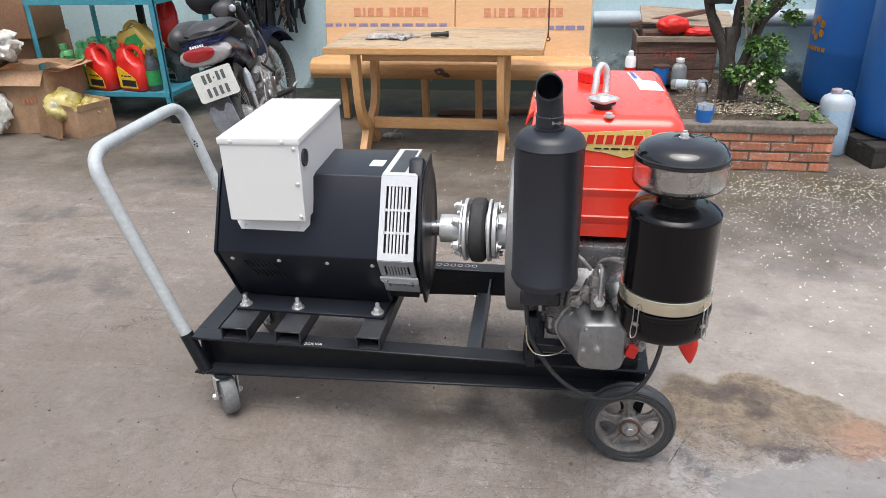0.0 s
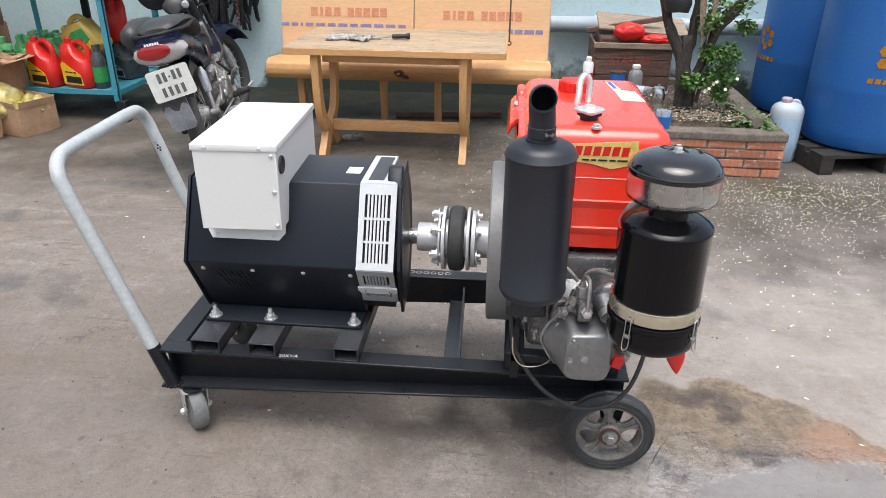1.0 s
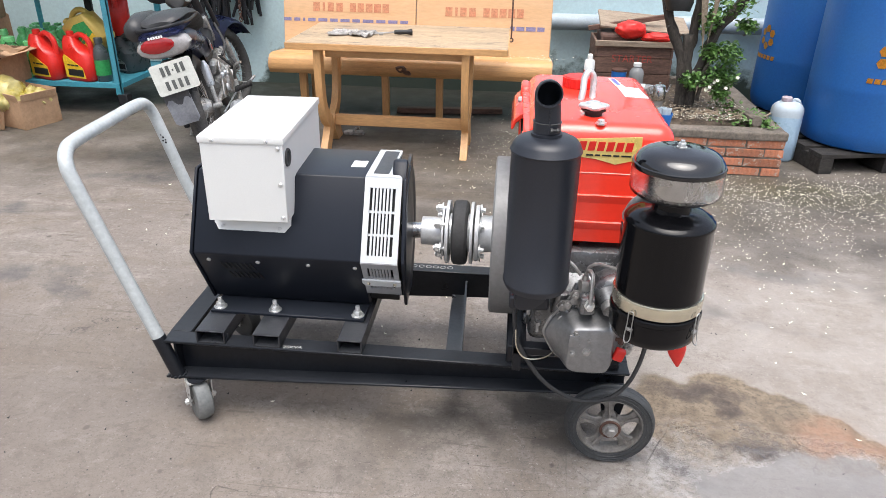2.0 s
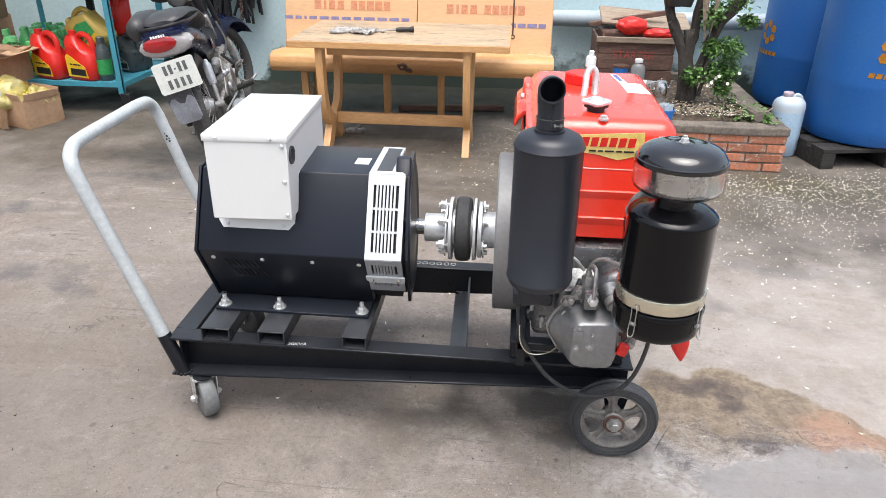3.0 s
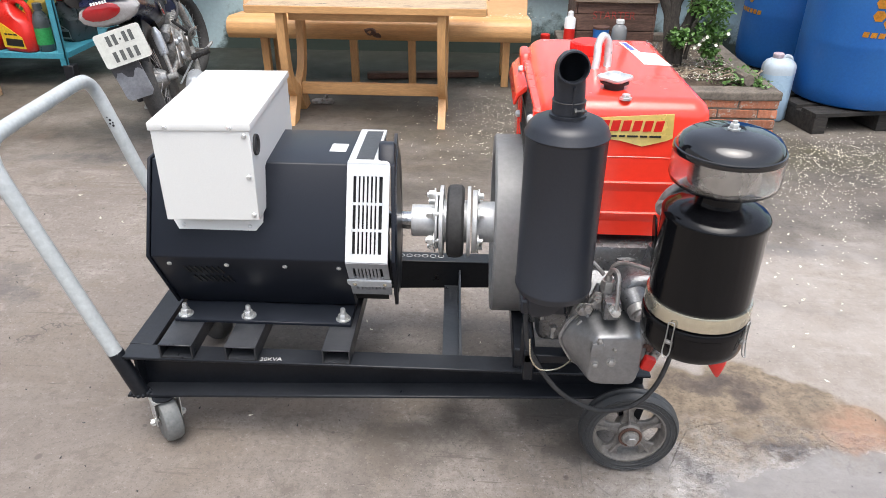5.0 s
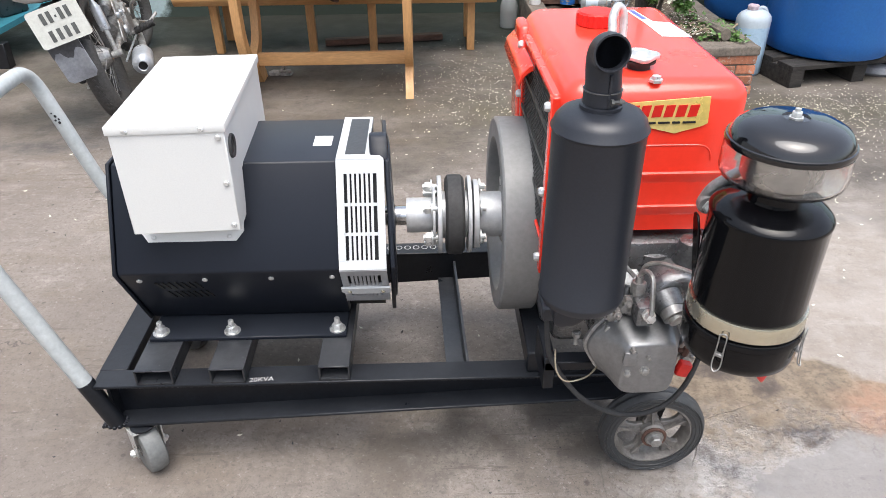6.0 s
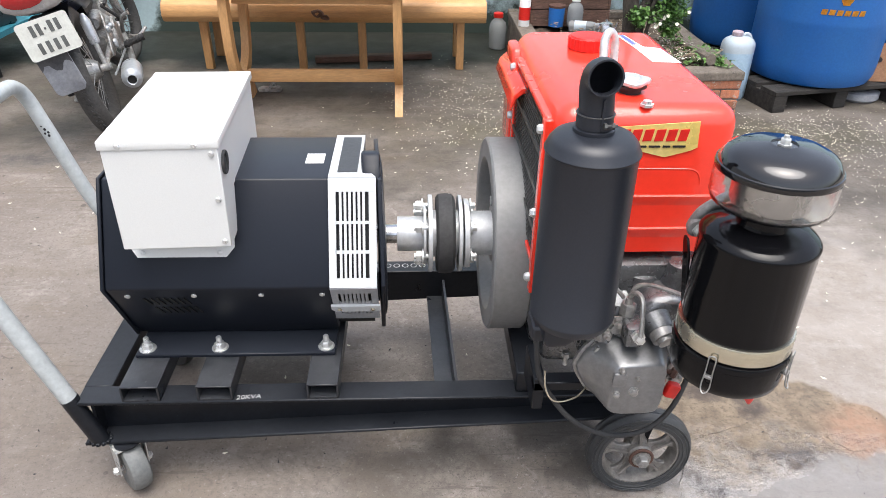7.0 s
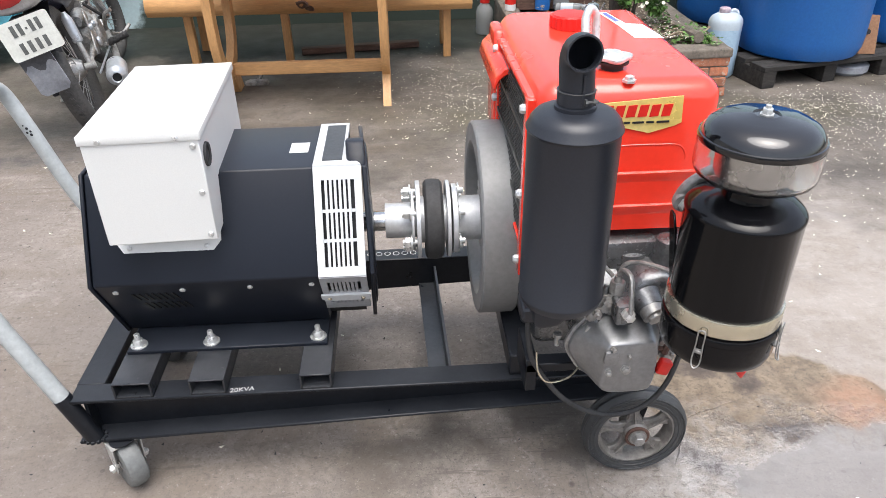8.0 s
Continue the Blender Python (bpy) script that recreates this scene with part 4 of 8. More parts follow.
def upper(x, d, out):
    """The same on the front upper slope, d metres up it from the fold."""
    a, b = Vector((x, YC - 0.197, 0.46)), Vector((x, YC - 0.104, 0.645))
    v = (b - a).normalized()
    nrm = Vector((0, -v.z, v.y))
    p = a + v * d + nrm * out
    return Matrix(((1, v.x, nrm.x, p.x), (0, v.y, nrm.y, p.y), (0, v.z, nrm.z, p.z), (0, 0, 0, 1)))


for x in (0.003, 0.128, 0.255, 0.372):
    bm = B()
    lathe(bm, [(0.0055, 0), (0.0055, 0.0025), (0.003, 0.004), (0, 0.004)], slope(x, 0, 0.026, 0.0), 12)
    part("screw", bm, "zinc", gen)
for row in range(2):
    for k in range(7):
        bm = B()
        box(bm, -0.0022, 0.0022, 0, 0.028, -0.002, 0.0026, m=slope(0.03 + 0.0125 * k + 0.012 * row, 0, 0.035 + row * 0.04, 0.0) @ Matrix.Rotation(radians(-18), 4, "Z"))
        part("air_slot", bm, "mesh_black", gen)

# white vent cover near the shaft end
U0, U1 = 0.389, 0.479
Ld = 0.207
bm = B()
box(bm, U0, U1, 0.0, 0.018, -0.002, 0.003, m=upper(0, 0, 0))
box(bm, U0, U1, 0.182, Ld, -0.002, 0.003, m=upper(0, 0, 0))
for v in (0.068, 0.124):
    box(bm, U0 + 0.012, U1 - 0.012, v - 0.003, v + 0.003, -0.002, 0.003, m=upper(0, 0, 0))
box(bm, U0, U0 + 0.014, 0.017, 0.183, -0.002, 0.003, m=upper(0, 0, 0))
box(bm, U1 - 0.014, U1, 0.017, 0.183, -0.002, 0.003, m=upper(0, 0, 0))
for k in range(6):
    u = U0 + 0.014 + 0.061 * (k + 1) / 7
    box(bm, u - 0.0024, u + 0.0024, 0.017, 0.183, -0.002, 0.0027, m=upper(0, 0, 0))
vent = part("vent_cover", bm, "vent_white", gen, "white slotted sheet-metal vent cover")
bm = B()
prism(bm, SEC(-0.012), "x", U0, U1 - 0.002)
for v in bm.verts:
    if v.co.x > U1 - 0.01:
        v.co.x -= 0.1 * (v.co.y + 0.05)
part("core", bm, "mesh_black", gen)
bm = B()
prism(bm, [(U0, YC - 0.104), (U0, YC + 0.104), (U1 - 0.03, YC + 0.104), (U1 - 0.03, YC - 0.05), (U1, YC - 0.104)], "z", 0.640, 0.6485, 0.0008, 1)
part("top_panel", bm, "vent_white", vent)
bm = B()
box(bm, U0 + 0.016, U1 - 0.036, YC - 0.085, YC + 0.09, 0.6486, 0.6496)
part("top_inset", bm, "tube_paint", vent)
bm = B()
box(bm, U0, U1, 0.0, 0.02, -0.002, 0.003, m=slope(0, 0, 0, 0))
box(bm, U0, U1, 0.062, 0.09, -0.002, 0.003, m=slope(0, 0, 0, 0))
box(bm, U0, U1, 0.112, 0.136, -0.002, 0.003, m=slope(0, 0, 0, 0))
box(bm, U0, U0 + 0.013, 0.019, 0.113, -0.002, 0.003, m=slope(0, 0, 0, 0))
box(bm, U1 - 0.013, U1, 0.019, 0.113, -0.002, 0.003, m=slope(0, 0, 0, 0))
for k in range(7):
    u = U0 + 0.013 + 0.063 * (k + 1) / 8
    box(bm, u - 0.0026, u + 0.0026, 0.019, 0.113, -0.002, 0.0027, m=slope(0, 0, 0, 0))
part("lower_vent", bm, "vent_grey", gen, "grey slotted lower vent panel")
bm = B()
prism(bm, [(U0 - 0.004, 0.068), (U1 + 0.003, 0.068), (U1 + 0.003, 0.088), (U1 - 0.006, 0.092), (U0 + 0.004, 0.092), (U0 - 0.004, 0.082)], "z", 0.003, 0.008, m=slope(0, 0, 0, 0))
part("vent_strap", bm, "vent_white", gen)
for u in (U0 + 0.012, U1 - 0.012):
    bm = B()
    lathe(bm, [(0.0045, 0.008), (0.0045, 0.0105), (0.002, 0.012), (0, 0.012)], slope(u, 0, 0.08, 0), 10)
    part("screw", bm, "brass_zinc", gen)
# cast end bracket with lifting lug
bm = B()
prism(bm, SEC(-0.003), "x", 0.4795, 0.488, 0.002, 2)
lathe(bm, [(0.17, 0), (0.17, 0.004), (0.158, 0.006), (0.15, 0.002), (0.1, 0.002), (0.06, 0.008), (0.03, 0.008), (0.022, 0.01)], Matrix.Translation((0.487, YC, ZC)) @ AX["x"], 40)
prism(bm, [(YC - 0.1, 0.640), (YC - 0.075, 0.662), (YC - 0.06, 0.676), (YC - 0.04, 0.676), (YC - 0.03, 0.66), (YC + 0.02, 0.648)], "x", 0.452, 0.488, 0.006, 2)
# the bracket stands a little askew, back from the cover on the far side
for v in bm.verts:
    v.co.x -= 0.07 * (v.co.y - 0.06)
part("end_bracket", bm, "black_paint", gen, "black cast end bracket with lifting lug")
bm = B()
rod(bm, (0.46, YC, ZC), (0.53, YC, ZC), 0.021, 24)
part("shaft", bm, "steel", gen, "bright machined shaft end")
bm = B()
box(bm, 0.338, 0.374, YC - 0.035, YC + 0.012, 0.6452, 0.6458)
part("sticker", bm, "label_white", gen, "small white sticker")

# terminal box
# it sits a little askew: built square about its middle, then turned
BX0, BX1, BY0, BY1, BZ0, BZ1 = -0.095, 0.095, -0.19, 0.19, 0.557, 0.764
TB = Matrix.Translation((0.1175, 0.1315, 0)) @ Matrix.Rotation(radians(2.6), 4, "Z")


def tb(bm):
    bm.transform(TB)
    return bm


bm = B()
prism(bm, [(BY0, BZ0), (BY0, BZ1 - 0.012), (BY1, BZ1 - 0.012), (BY1, BZ0), (BY1 - 0.075, BZ0), (0.1, 0.64), (-0.1, 0.64), (BY0 + 0.062, BZ0)], "x", BX0, BX1, 0.0015, 1)
tbox = part("terminal_box", tb(bm), "white_paint", gen, "white painted sheet-steel terminal box with screwed lid")
bm = B()
box(bm, BX0 - 0.004, BX1 + 0.004, BY0 - 0.003, BY1 + 0.003, BZ1 - 0.016, BZ1, 0.002, 2)
part("lid", tb(bm), "white_paint", tbox)
bm = B()
prism(bm, [(0.022, 0.079), (0.034, 0.061), (0.198, 0.061), (0.213, 0.079), (0.213, 0.106), (0.022, 0.106)], "z", 0.0005, 0.0035, m=upper(0, 0, 0))
part("flange", bm, "white_paint", tbox)
for x in (0.045, 0.186):
    bm = B()
    lathe(bm, [(0.0045, 0.0035), (0.0045, 0.006), (0.002, 0.0072), (0, 0.0072)], upper(x, 0.07, 0), 10)
    part("screw", bm, "zinc", tbox)
for x, z in ((BX0 + 0.03, BZ1 - 0.0085), (BX1 - 0.036, BZ1 - 0.0085), (BX1 - 0.011, BZ1 - 0.026), (BX1 - 0.011, BZ1 - 0.112), (BX1 - 0.011, BZ1 - 0.195)):
    bm = B()
    y = BY0 - (0.003 if z > BZ1 - 0.016 else 0.0)
    lathe(bm, [(0.0052, 0.0), (0.0052, 0.0022), (0.0035, 0.004), (0, 0.0042)], Matrix.Translation((x, y, z)) @ AX["y"] @ Matrix.Rotation(math.pi, 4, "X"), 6 if z > BZ1 - 0.016 else 12)
    part("screw", tb(bm), "zinc", tbox)
bm = B()
lathe(bm, [(0.0, 0.0005), (0.0145, 0.001), (0.0145, 0.003), (0.0205, 0.0045), (0.0215, 0.002), (0.0215, 0)], Matrix.Translation((BX1, BY0 + 0.035, 0.708)) @ AX["x"], 24)
part("grommet", tb(bm), "rubber", tbox, "black rubber cable grommet")

# ---- coupling ----
coup = thing("shaft_coupling", (0.605, YC, ZC), "silver flanged flexible coupling with black rubber tyre", "coupling")
bm = B()
turned(bm, [(0.0215, 0.515), (0.037, 0.515), (0.0375, 0.519), (0.0375, 0.59)], (0, YC, ZC), "x", 30)
part("hub", bm, "machined", coup)
for x0, x1, r in ((0.57, 0.576, 0.066), (0.58, 0.589, 0.083), (0.643, 0.651, 0.082), (0.655, 0.666, 0.074)):
    bm = B()
    turned(bm, [(0.03, x0), (r - 0.001, x0), (r, x0 + 0.001), (r, x1 - 0.001), (r - 0.001, x1), (0.03, x1)], (0, YC, ZC), "x", 40)
    part("flange", bm, "machined", coup)
bm = B()
turned(bm, [(0.03, 0.597), (0.078, 0.597), (0.0845, 0.602), (0.086, 0.616), (0.0845, 0.63), (0.078, 0.636), (0.03, 0.636)], (0, YC, ZC), "x", 44)
part("rubber_tyre", bm, "rubber", coup, "black rubber coupling ring")
bm = B()
turned(bm, [(0.026, 0.589), (0.05, 0.589), (0.05, 0.643), (0.026, 0.643)], (0, YC, ZC), "x", 24)
part("spider", bm, "machined", coup)
bm = B()
turned(bm, [(0.02, 0.666), (0.048, 0.666), (0.048, 0.735), (0.02, 0.735)], (0, YC, ZC), "x", 30)
part("hub", bm, "machined", coup)
for k in range(6):
    a = 2 * math.pi * k / 6 + 0.35
    y, z = YC + 0.062 * math.cos(a), ZC + 0.062 * math.sin(a)
    for xs, xe in ((0.554, 0.582), (0.655, 0.676)):
        bm = B()
        turned(bm, [(0.0105, xs), (0.0115, xs + 0.002), (0.0115, xs + 0.011), (0.0105, xs + 0.012)], (0, y, z), "x", 6)
        turned(bm, [(0.0155, xs + 0.0125), (0.0155, xs + 0.016)], (0, y, z), "x", 16)
        turned(bm, [(0.0065, xs - 0.004 if xs < 0.6 else xs), (0.0065, xe + 0.004)], (0, y, z), "x", 10)
        part("bolt", bm, "zinc", coup, "zinc coupling bolt")

# ---- diesel engine ----
eng = thing("diesel_engine", (0.9, 0.12, ZT + 0.05), "grey single-cylinder diesel engine with red hood", "engine")
bm = B()
turned(bm, [(0.02, 0.715), (0.06, 0.715), (0.062, 0.735), (0.15, 0.738), (0.158, 0.706), (0.164, 0.701), (0.2, 0.701), (0.2045, 0.705), (0.2045, 0.772), (0.2, 0.777), (0.03, 0.777)], (0, YC, ZC), "x", 72)
part("flywheel", bm, "flywheel_grey", eng, "heavy machined grey flywheel")
for k in range(4):
    a = 2 * math.pi * k / 4 + 0.5
    part("flywheel_bolt", turned(B(), [(0.011, 0.72), (0.011, 0.745)], (0, YC + 0.085 * math.cos(a), ZC + 0.085 * math.sin(a)), "x", 6), "zinc", eng)
bm = B()
box(bm, 0.80, 1.03, -0.07, 0.33, ZT + 0.05, 0.575, 0.02, 2)
box(bm, 0.79, 1.045, 0.0, 0.3, ZT + 0.05, ZT + 0.085, 0.006, 1)
turned(bm, [(0.0, 1.03), (0.11, 1.03), (0.115, 1.045), (0.1, 1.06), (0, 1.062)], (0, 0.16, 0.43), "x", 28)
block = part("engine_block", bm, "cast_grey", eng, "grey cast engine block")


def head_part(name, bm, material, parent, label=""):
    """A part of the head, set forward of the block."""
    bm.transform(Matrix.Translation((0, -0.028, 0)))
    return part(name, bm, material, parent, label)


# sloping top of the block towards the head, with bosses
bm = B()
prism(bm, [(-0.2, 0.375), (-0.2, 0.455), (-0.185, 0.495), (-0.12, 0.545), (-0.03, 0.56), (-0.03, 0.375)], "x", 0.85, 1.02, 0.012, 2)
box(bm, 0.845, 1.05, -0.14, 0.0, 0.4, 0.582, 0.014, 2)
box(bm, 0.925, 1.02, -0.205, -0.05, 0.375, 0.535, 0.03, 3)
prism(bm, [(0.92, 0.47), (1.03, 0.47), (1.025, 0.53), (0.99, 0.555), (0.94, 0.55), (0.915, 0.51)], "y", -0.205, -0.1, 0.02, 3)
for x, y, z, r, h in ((0.9, -0.185, 0.47, 0.021, 0.02), (0.945, -0.12, 0.545, 0.03, 0.012), (0.86, -0.18, 0.49, 0.016, 0.012), (1.0, -0.15, 0.58, 0.022, 0.012)):
    turned(bm, [(r * 1.35, z - 0.03), (r, z), (r * 0.97, z + h), (r * 0.6, z + h + 0.003), (0, z + h + 0.003)], (x, y, 0), "z", 18)
rod(bm, (0.95, -0.2, 0.513), (0.957, -0.225, 0.503), 0.028, 22, 0.023)
rod(bm, (0.985, -0.19, 0.5), (0.99, -0.215, 0.49), 0.02, 18, 0.017)
head = head_part("cylinder_head", jitter(bm, 0.0015, 25), "cast_grey", eng, "grey cast cylinder head with bosses")
for p, q, r in (((0.955, -0.222, 0.505), (0.96, -0.237, 0.498), 0.0205), ((0.96, -0.236, 0.498), (0.9625, -0.243, 0.495), 0.0145)):
    bm = B()
    rod(bm, p, q, r, 20)
    head_part("plug", bm, "dull_steel", head)
bm = B()
turned(bm, [(0.0165, 0.49), (0.0165, 0.512), (0.0125, 0.514), (0.0125, 0.526)], (0.903, -0.2, 0), "z", 20)
turned(bm, [(0.0135, 0.526), (0.0135, 0.542), (0.0115, 0.545)], (0.903, -0.2, 0), "z", 6)
turned(bm, [(0.007, 0.545), (0.006, 0.556)], (0.903, -0.2, 0), "z", 10)
head_part("injector", bm, "dull_steel", head, "steel injector holder with union nut")
bm = B()
box(bm, 0.893, 0.924, -0.243, -0.195, 0.484, 0.523, 0.006, 2)
head_part("return_block", bm, "cast_grey", head)
for x, y, z in ((0.862, -0.202, 0.483), (0.995, -0.202, 0.42), (0.862, -0.202, 0.455), (1.005, -0.202, 0.385), (0.884, -0.202, 0.5)):
    bm = B()
    lathe(bm, [(0.014, 0), (0.014, 0.003), (0.0095, 0.003), (0.0095, 0.012), (0.007, 0.0135)], Matrix.Translation((x, y, z)) @ AX["y"] @ Matrix.Rotation(math.pi, 4, "X"), 6)
    head_part("head_nut", bm, "dull_steel", head)
# rocker cover: a flared foot with a pointed end, drawn in to a rounded blunt face


def soft(poly, r=0.32, steps=5):
    """A polygon with its corners rounded, the same number of points for each corner."""
    out, k = [], len(poly)
    for i, p in enumerate(poly):
        p, a, b = Vector(p), Vector(poly[i - 1]), Vector(poly[(i + 1) % k])
        p0, p1 = p.lerp(a, r), p.lerp(b, r)
        for j in range(steps):
            u = j / (steps - 1)
            out.append(p0.lerp(p, u).lerp(p.lerp(p1, u), u))
    return out


t = B()
foot = soft(((0.826, 0.412), (0.862, 0.348), (0.975, 0.344), (0.992, 0.39), (0.988, 0.45), (0.958, 0.482), (0.868, 0.478), (0.842, 0.45)))
face = soft(((0.874, 0.42), (0.873, 0.354), (0.96, 0.354), (0.968, 0.38), (0.968, 0.44), (0.96, 0.467), (0.885, 0.463), (0.875, 0.45)))
mid = Vector((0.921, 0.408))
rings = []
for k, y, g in ((0.0, -0.226, 1.0), (0.0, -0.233, 1.0), (0.05, -0.2365, 0.985), (0.3, -0.248, 0.98), (0.62, -0.264, 0.99), (0.88, -0.278, 1.0), (1.0, -0.285, 0.985), (1.0, -0.2885, 0.955), (1.0, -0.29, 0.9)):
    rings.append([t.verts.new((q.x, y, q.y)) for q in (mid + (a.lerp(b, k) - mid) * g for a, b in zip(foot, face))])
for a, b in zip(rings, rings[1:]):
    for i in range(len(a)):
        j = (i + 1) % len(a)
        t.faces.new((a[i], a[j], b[j], b[i]))
t.faces.new(rings[0][::-1])
t.faces.new(rings[-1])
rocker = part("rocker_cover", t, "rocker_grey", head, "smooth grey cast rocker cover", sharp=75)
FY = -0.29
part("cover_flange", prism(B(), [tuple(mid + (a - mid) * 1.06) for a in foot], "y", -0.2275, -0.219, 0.0012, 1), "dull_steel", rocker)
for x, z0, z1, dx in ((0.87, 0.47, 0.53, 0.02), (0.905, 0.465, 0.5, 0.0), (0.985, 0.44, 0.53, -0.015), (1.01, 0.4, 0.5, 0.0)):
    head_part("rib", rod(B(), (x, -0.206, z0), (x + dx, -0.19, z1), 0.009, 10, 0.006), "cast_grey", head)
for x, z in ((0.87, 0.49), (1.0, 0.46), (1.008, 0.4), (0.885, 0.515)):
    bm = B()
    lathe(bm, [(0.011, 0), (0.011, 0.003), (0.0078, 0.003), (0.0078, 0.011), (0.004, 0.012), (0.004, 0.018), (0, 0.018)], Matrix.Translation((x, -0.208, z)) @ AX["y"] @ Matrix.Rotation(math.pi, 4, "X"), 6)
    head_part("head_stud", bm, "dull_steel", head)
bm = B()
prism(bm, [(0.874, 0.432), (0.876, 0.421), (0.897, 0.421), (0.899, 0.432), (0.898, 0.448), (0.876, 0.449)], "y", FY - 0.005, FY + 0.003, 0.003, 2)
part("cover_boss", bm, "rocker_grey", rocker)
for x, z, r in ((0.885, 0.404, 0.005), (0.914, 0.409, 0.0068), (0.889, 0.454, 0.004), (0.917, 0.437, 0.0032)):
    bm = B()
    lathe(bm, [(r * 1.4, 0), (r * 1.4, 0.003), (r, 0.003), (r, 0.009), (r * 0.7, 0.01)], Matrix.Translation((x, FY + 0.0015, z)) @ AX["y"] @ Matrix.Rotation(math.pi, 4, "X"), 6)
    part("cover_bolt", bm, "dull_steel", rocker)
bm = B()
rod(bm, (0.96, -0.262, 0.43), (0.988, -0.27, 0.43), 0.004, 8)
rod(bm, (0.984, -0.27, 0.422), (0.988, -0.27, 0.438), 0.006, 6)
part("drain_tap", bm, "rust", rocker)
bm = B()
sweep(bm, smooth_path([(0.911, -0.256, 0.516), (0.912, -0.25, 0.535), (0.913, -0.24, 0.557), (0.913, -0.228, 0.572), (0.908, -0.21, 0.572), (0.903, -0.2, 0.558)], 6), 0.0042, 8)
head_part("fuel_line", bm, "dull_steel", eng)
bm = B()
sweep(bm, smooth_path([(0.903, -0.2, 0.555), (0.909, -0.2, 0.575), (0.924, -0.208, 0.586), (0.95, -0.232, 0.592), (0.98, -0.262, 0.594), (1.005, -0.28, 0.592)], 6), 0.0036, 8)
head_part("fuel_line", bm, "dull_steel", eng)
bm = B()
sweep(bm, smooth_path([(0.85, -0.18, 0.585), (0.87, -0.19, 0.578), (0.885, -0.198, 0.565), (0.893, -0.2, 0.556)], 6), 0.004, 8)
head_part("fuel_line", bm, "dull_steel", eng)
bm = B()
lathe(bm, [(0.0115, 0), (0.0115, 0.006), (0.0085, 0.006), (0.0085, 0.016), (0.007, 0.017)], Matrix.Translation((0.911, -0.243, 0.511)) @ AX["y"] @ Matrix.Rotation(math.pi, 4, "X"), 6)
head_part("banjo_bolt", bm, "zinc", eng)

# hood
HX0, HX1, HY0, HY1, HZ0, HZ1 = 0.768, 1.062, -0.152, 0.345, 0.598, 0.852
t = B()
bmesh.ops.create_cube(t, size=1.0)
t.transform(Matrix.Translation(((HX0 + HX1) / 2, (HY0 + HY1) / 2, (HZ0 + HZ1) / 2)) @ Matrix.Diagonal((HX1 - HX0, HY1 - HY0, HZ1 - HZ0, 1)))
edges = [e for e in t.edges if not all(abs(v.co.z - HZ0) < 1e-5 for v in e.verts)]
bmesh.ops.bevel(t, geom=edges, offset=0.036, segments=7, affect="EDGES", profile=0.5)
hood = part("hood", t, "red_paint", eng, "glossy red sheet-steel hood over tank and radiator", sharp=55)
bm = B()
for z in (0.644, 0.704):
    prism(bm, [(HY0 - 0.0035, z - 0.006), (HY0 - 0.0042, z), (HY0 + 0.004, z + 0.004), (HY0 + 0.004, z - 0.03)], "x", HX0 + 0.03, HX1 - 0.03)
part("hood_rib", bm, "red_paint", hood)
bm = B()
sweep(bm, smooth_path([(HX0 + 0.05, HY0 + 0.0008, 0.752), (HX1 - 0.1, HY0 + 0.0008, 0.752), (HX1 - 0.066, HY0 + 0.0008, 0.75), (HX1 - 0.054, HY0 + 0.0008, 0.74), (HX1 - 0.05, HY0 + 0.0008, 0.725)], 5), 0.0018, 6)
part("pressed_line", bm, "red_paint", hood)
bm = B()
prism(bm, [(0.24, 0.62), (0.24, 0.79), (0.262, 0.832), (0.335, 0.832), (0.345, 0.82), (0.345, 0.62)], "x", 0.752, 0.775, 0.008, 3)
part("side_panel", bm, "red_paint", hood)
bm = B()
prism(bm, [(0.77, 0.806), (0.752, 0.802), (0.738, 0.788), (0.731, 0.765), (0.736, 0.762), (0.744, 0.78), (0.756, 0.79), (0.77, 0.792)], "y", 0.1, 0.348, 0.002, 1)
part("side_lip", bm, "red_paint", hood, "flared red lip along the hood's lower side")
# radiator screen on the flywheel side
bm = B()
y0, y1, z0, z1, x = -0.115, 0.225, 0.555, 0.815, HX0 - 0.001
box(bm, x - 0.004, x + 0.008, y0, y1, z0, z1)
screen = part("radiator_core", bm, "mesh_black", eng, "black radiator core behind a wire screen")
for k in range(34):
    z = z0 + 0.012 + (z1 - z0 - 0.024) * k / 33
    part("screen_wire", box(B(), x - 0.0085, x - 0.0072, y0 + 0.012, y1 - 0.012, z - 0.0007, z + 0.0007), "wire_grey", screen)
for k in range(3):
    z = z0 + 0.06 + (z1 - z0 - 0.12) * k / 2
    part("screen_bar", box(B(), x - 0.011, x - 0.0085, y0, y1, z - 0.004, z + 0.004), "wire_grey", screen)
bm = B()
for yy in (y0, y1):
    box(bm, x - 0.012, x + 0.006, yy - 0.01, yy + 0.01, z0 - 0.06, z1 + 0.008, 0.002, 1)
box(bm, x - 0.01, x + 0.006, y0, y1, z1, z1 + 0.01, 0.002, 1)
box(bm, x - 0.01, x + 0.006, y0, y1, z0 - 0.012, z0, 0.002, 1)
part("screen_frame", bm, "red_paint", screen)
for yy in (y0, y1):
    for z in (z0 - 0.03, z0 + 0.1 if yy < 0 else z0 + 0.15, z1 - 0.01):
        bm = B()
        lathe(bm, [(0.0085, 0), (0.0085, 0.005), (0.006, 0.009), (0, 0.01)], Matrix.Translation((x - 0.012, yy, z)) @ AX["x"] @ Matrix.Rotation(math.pi, 4, "X"), 8)
        part("screen_bolt", bm, "zinc", screen)
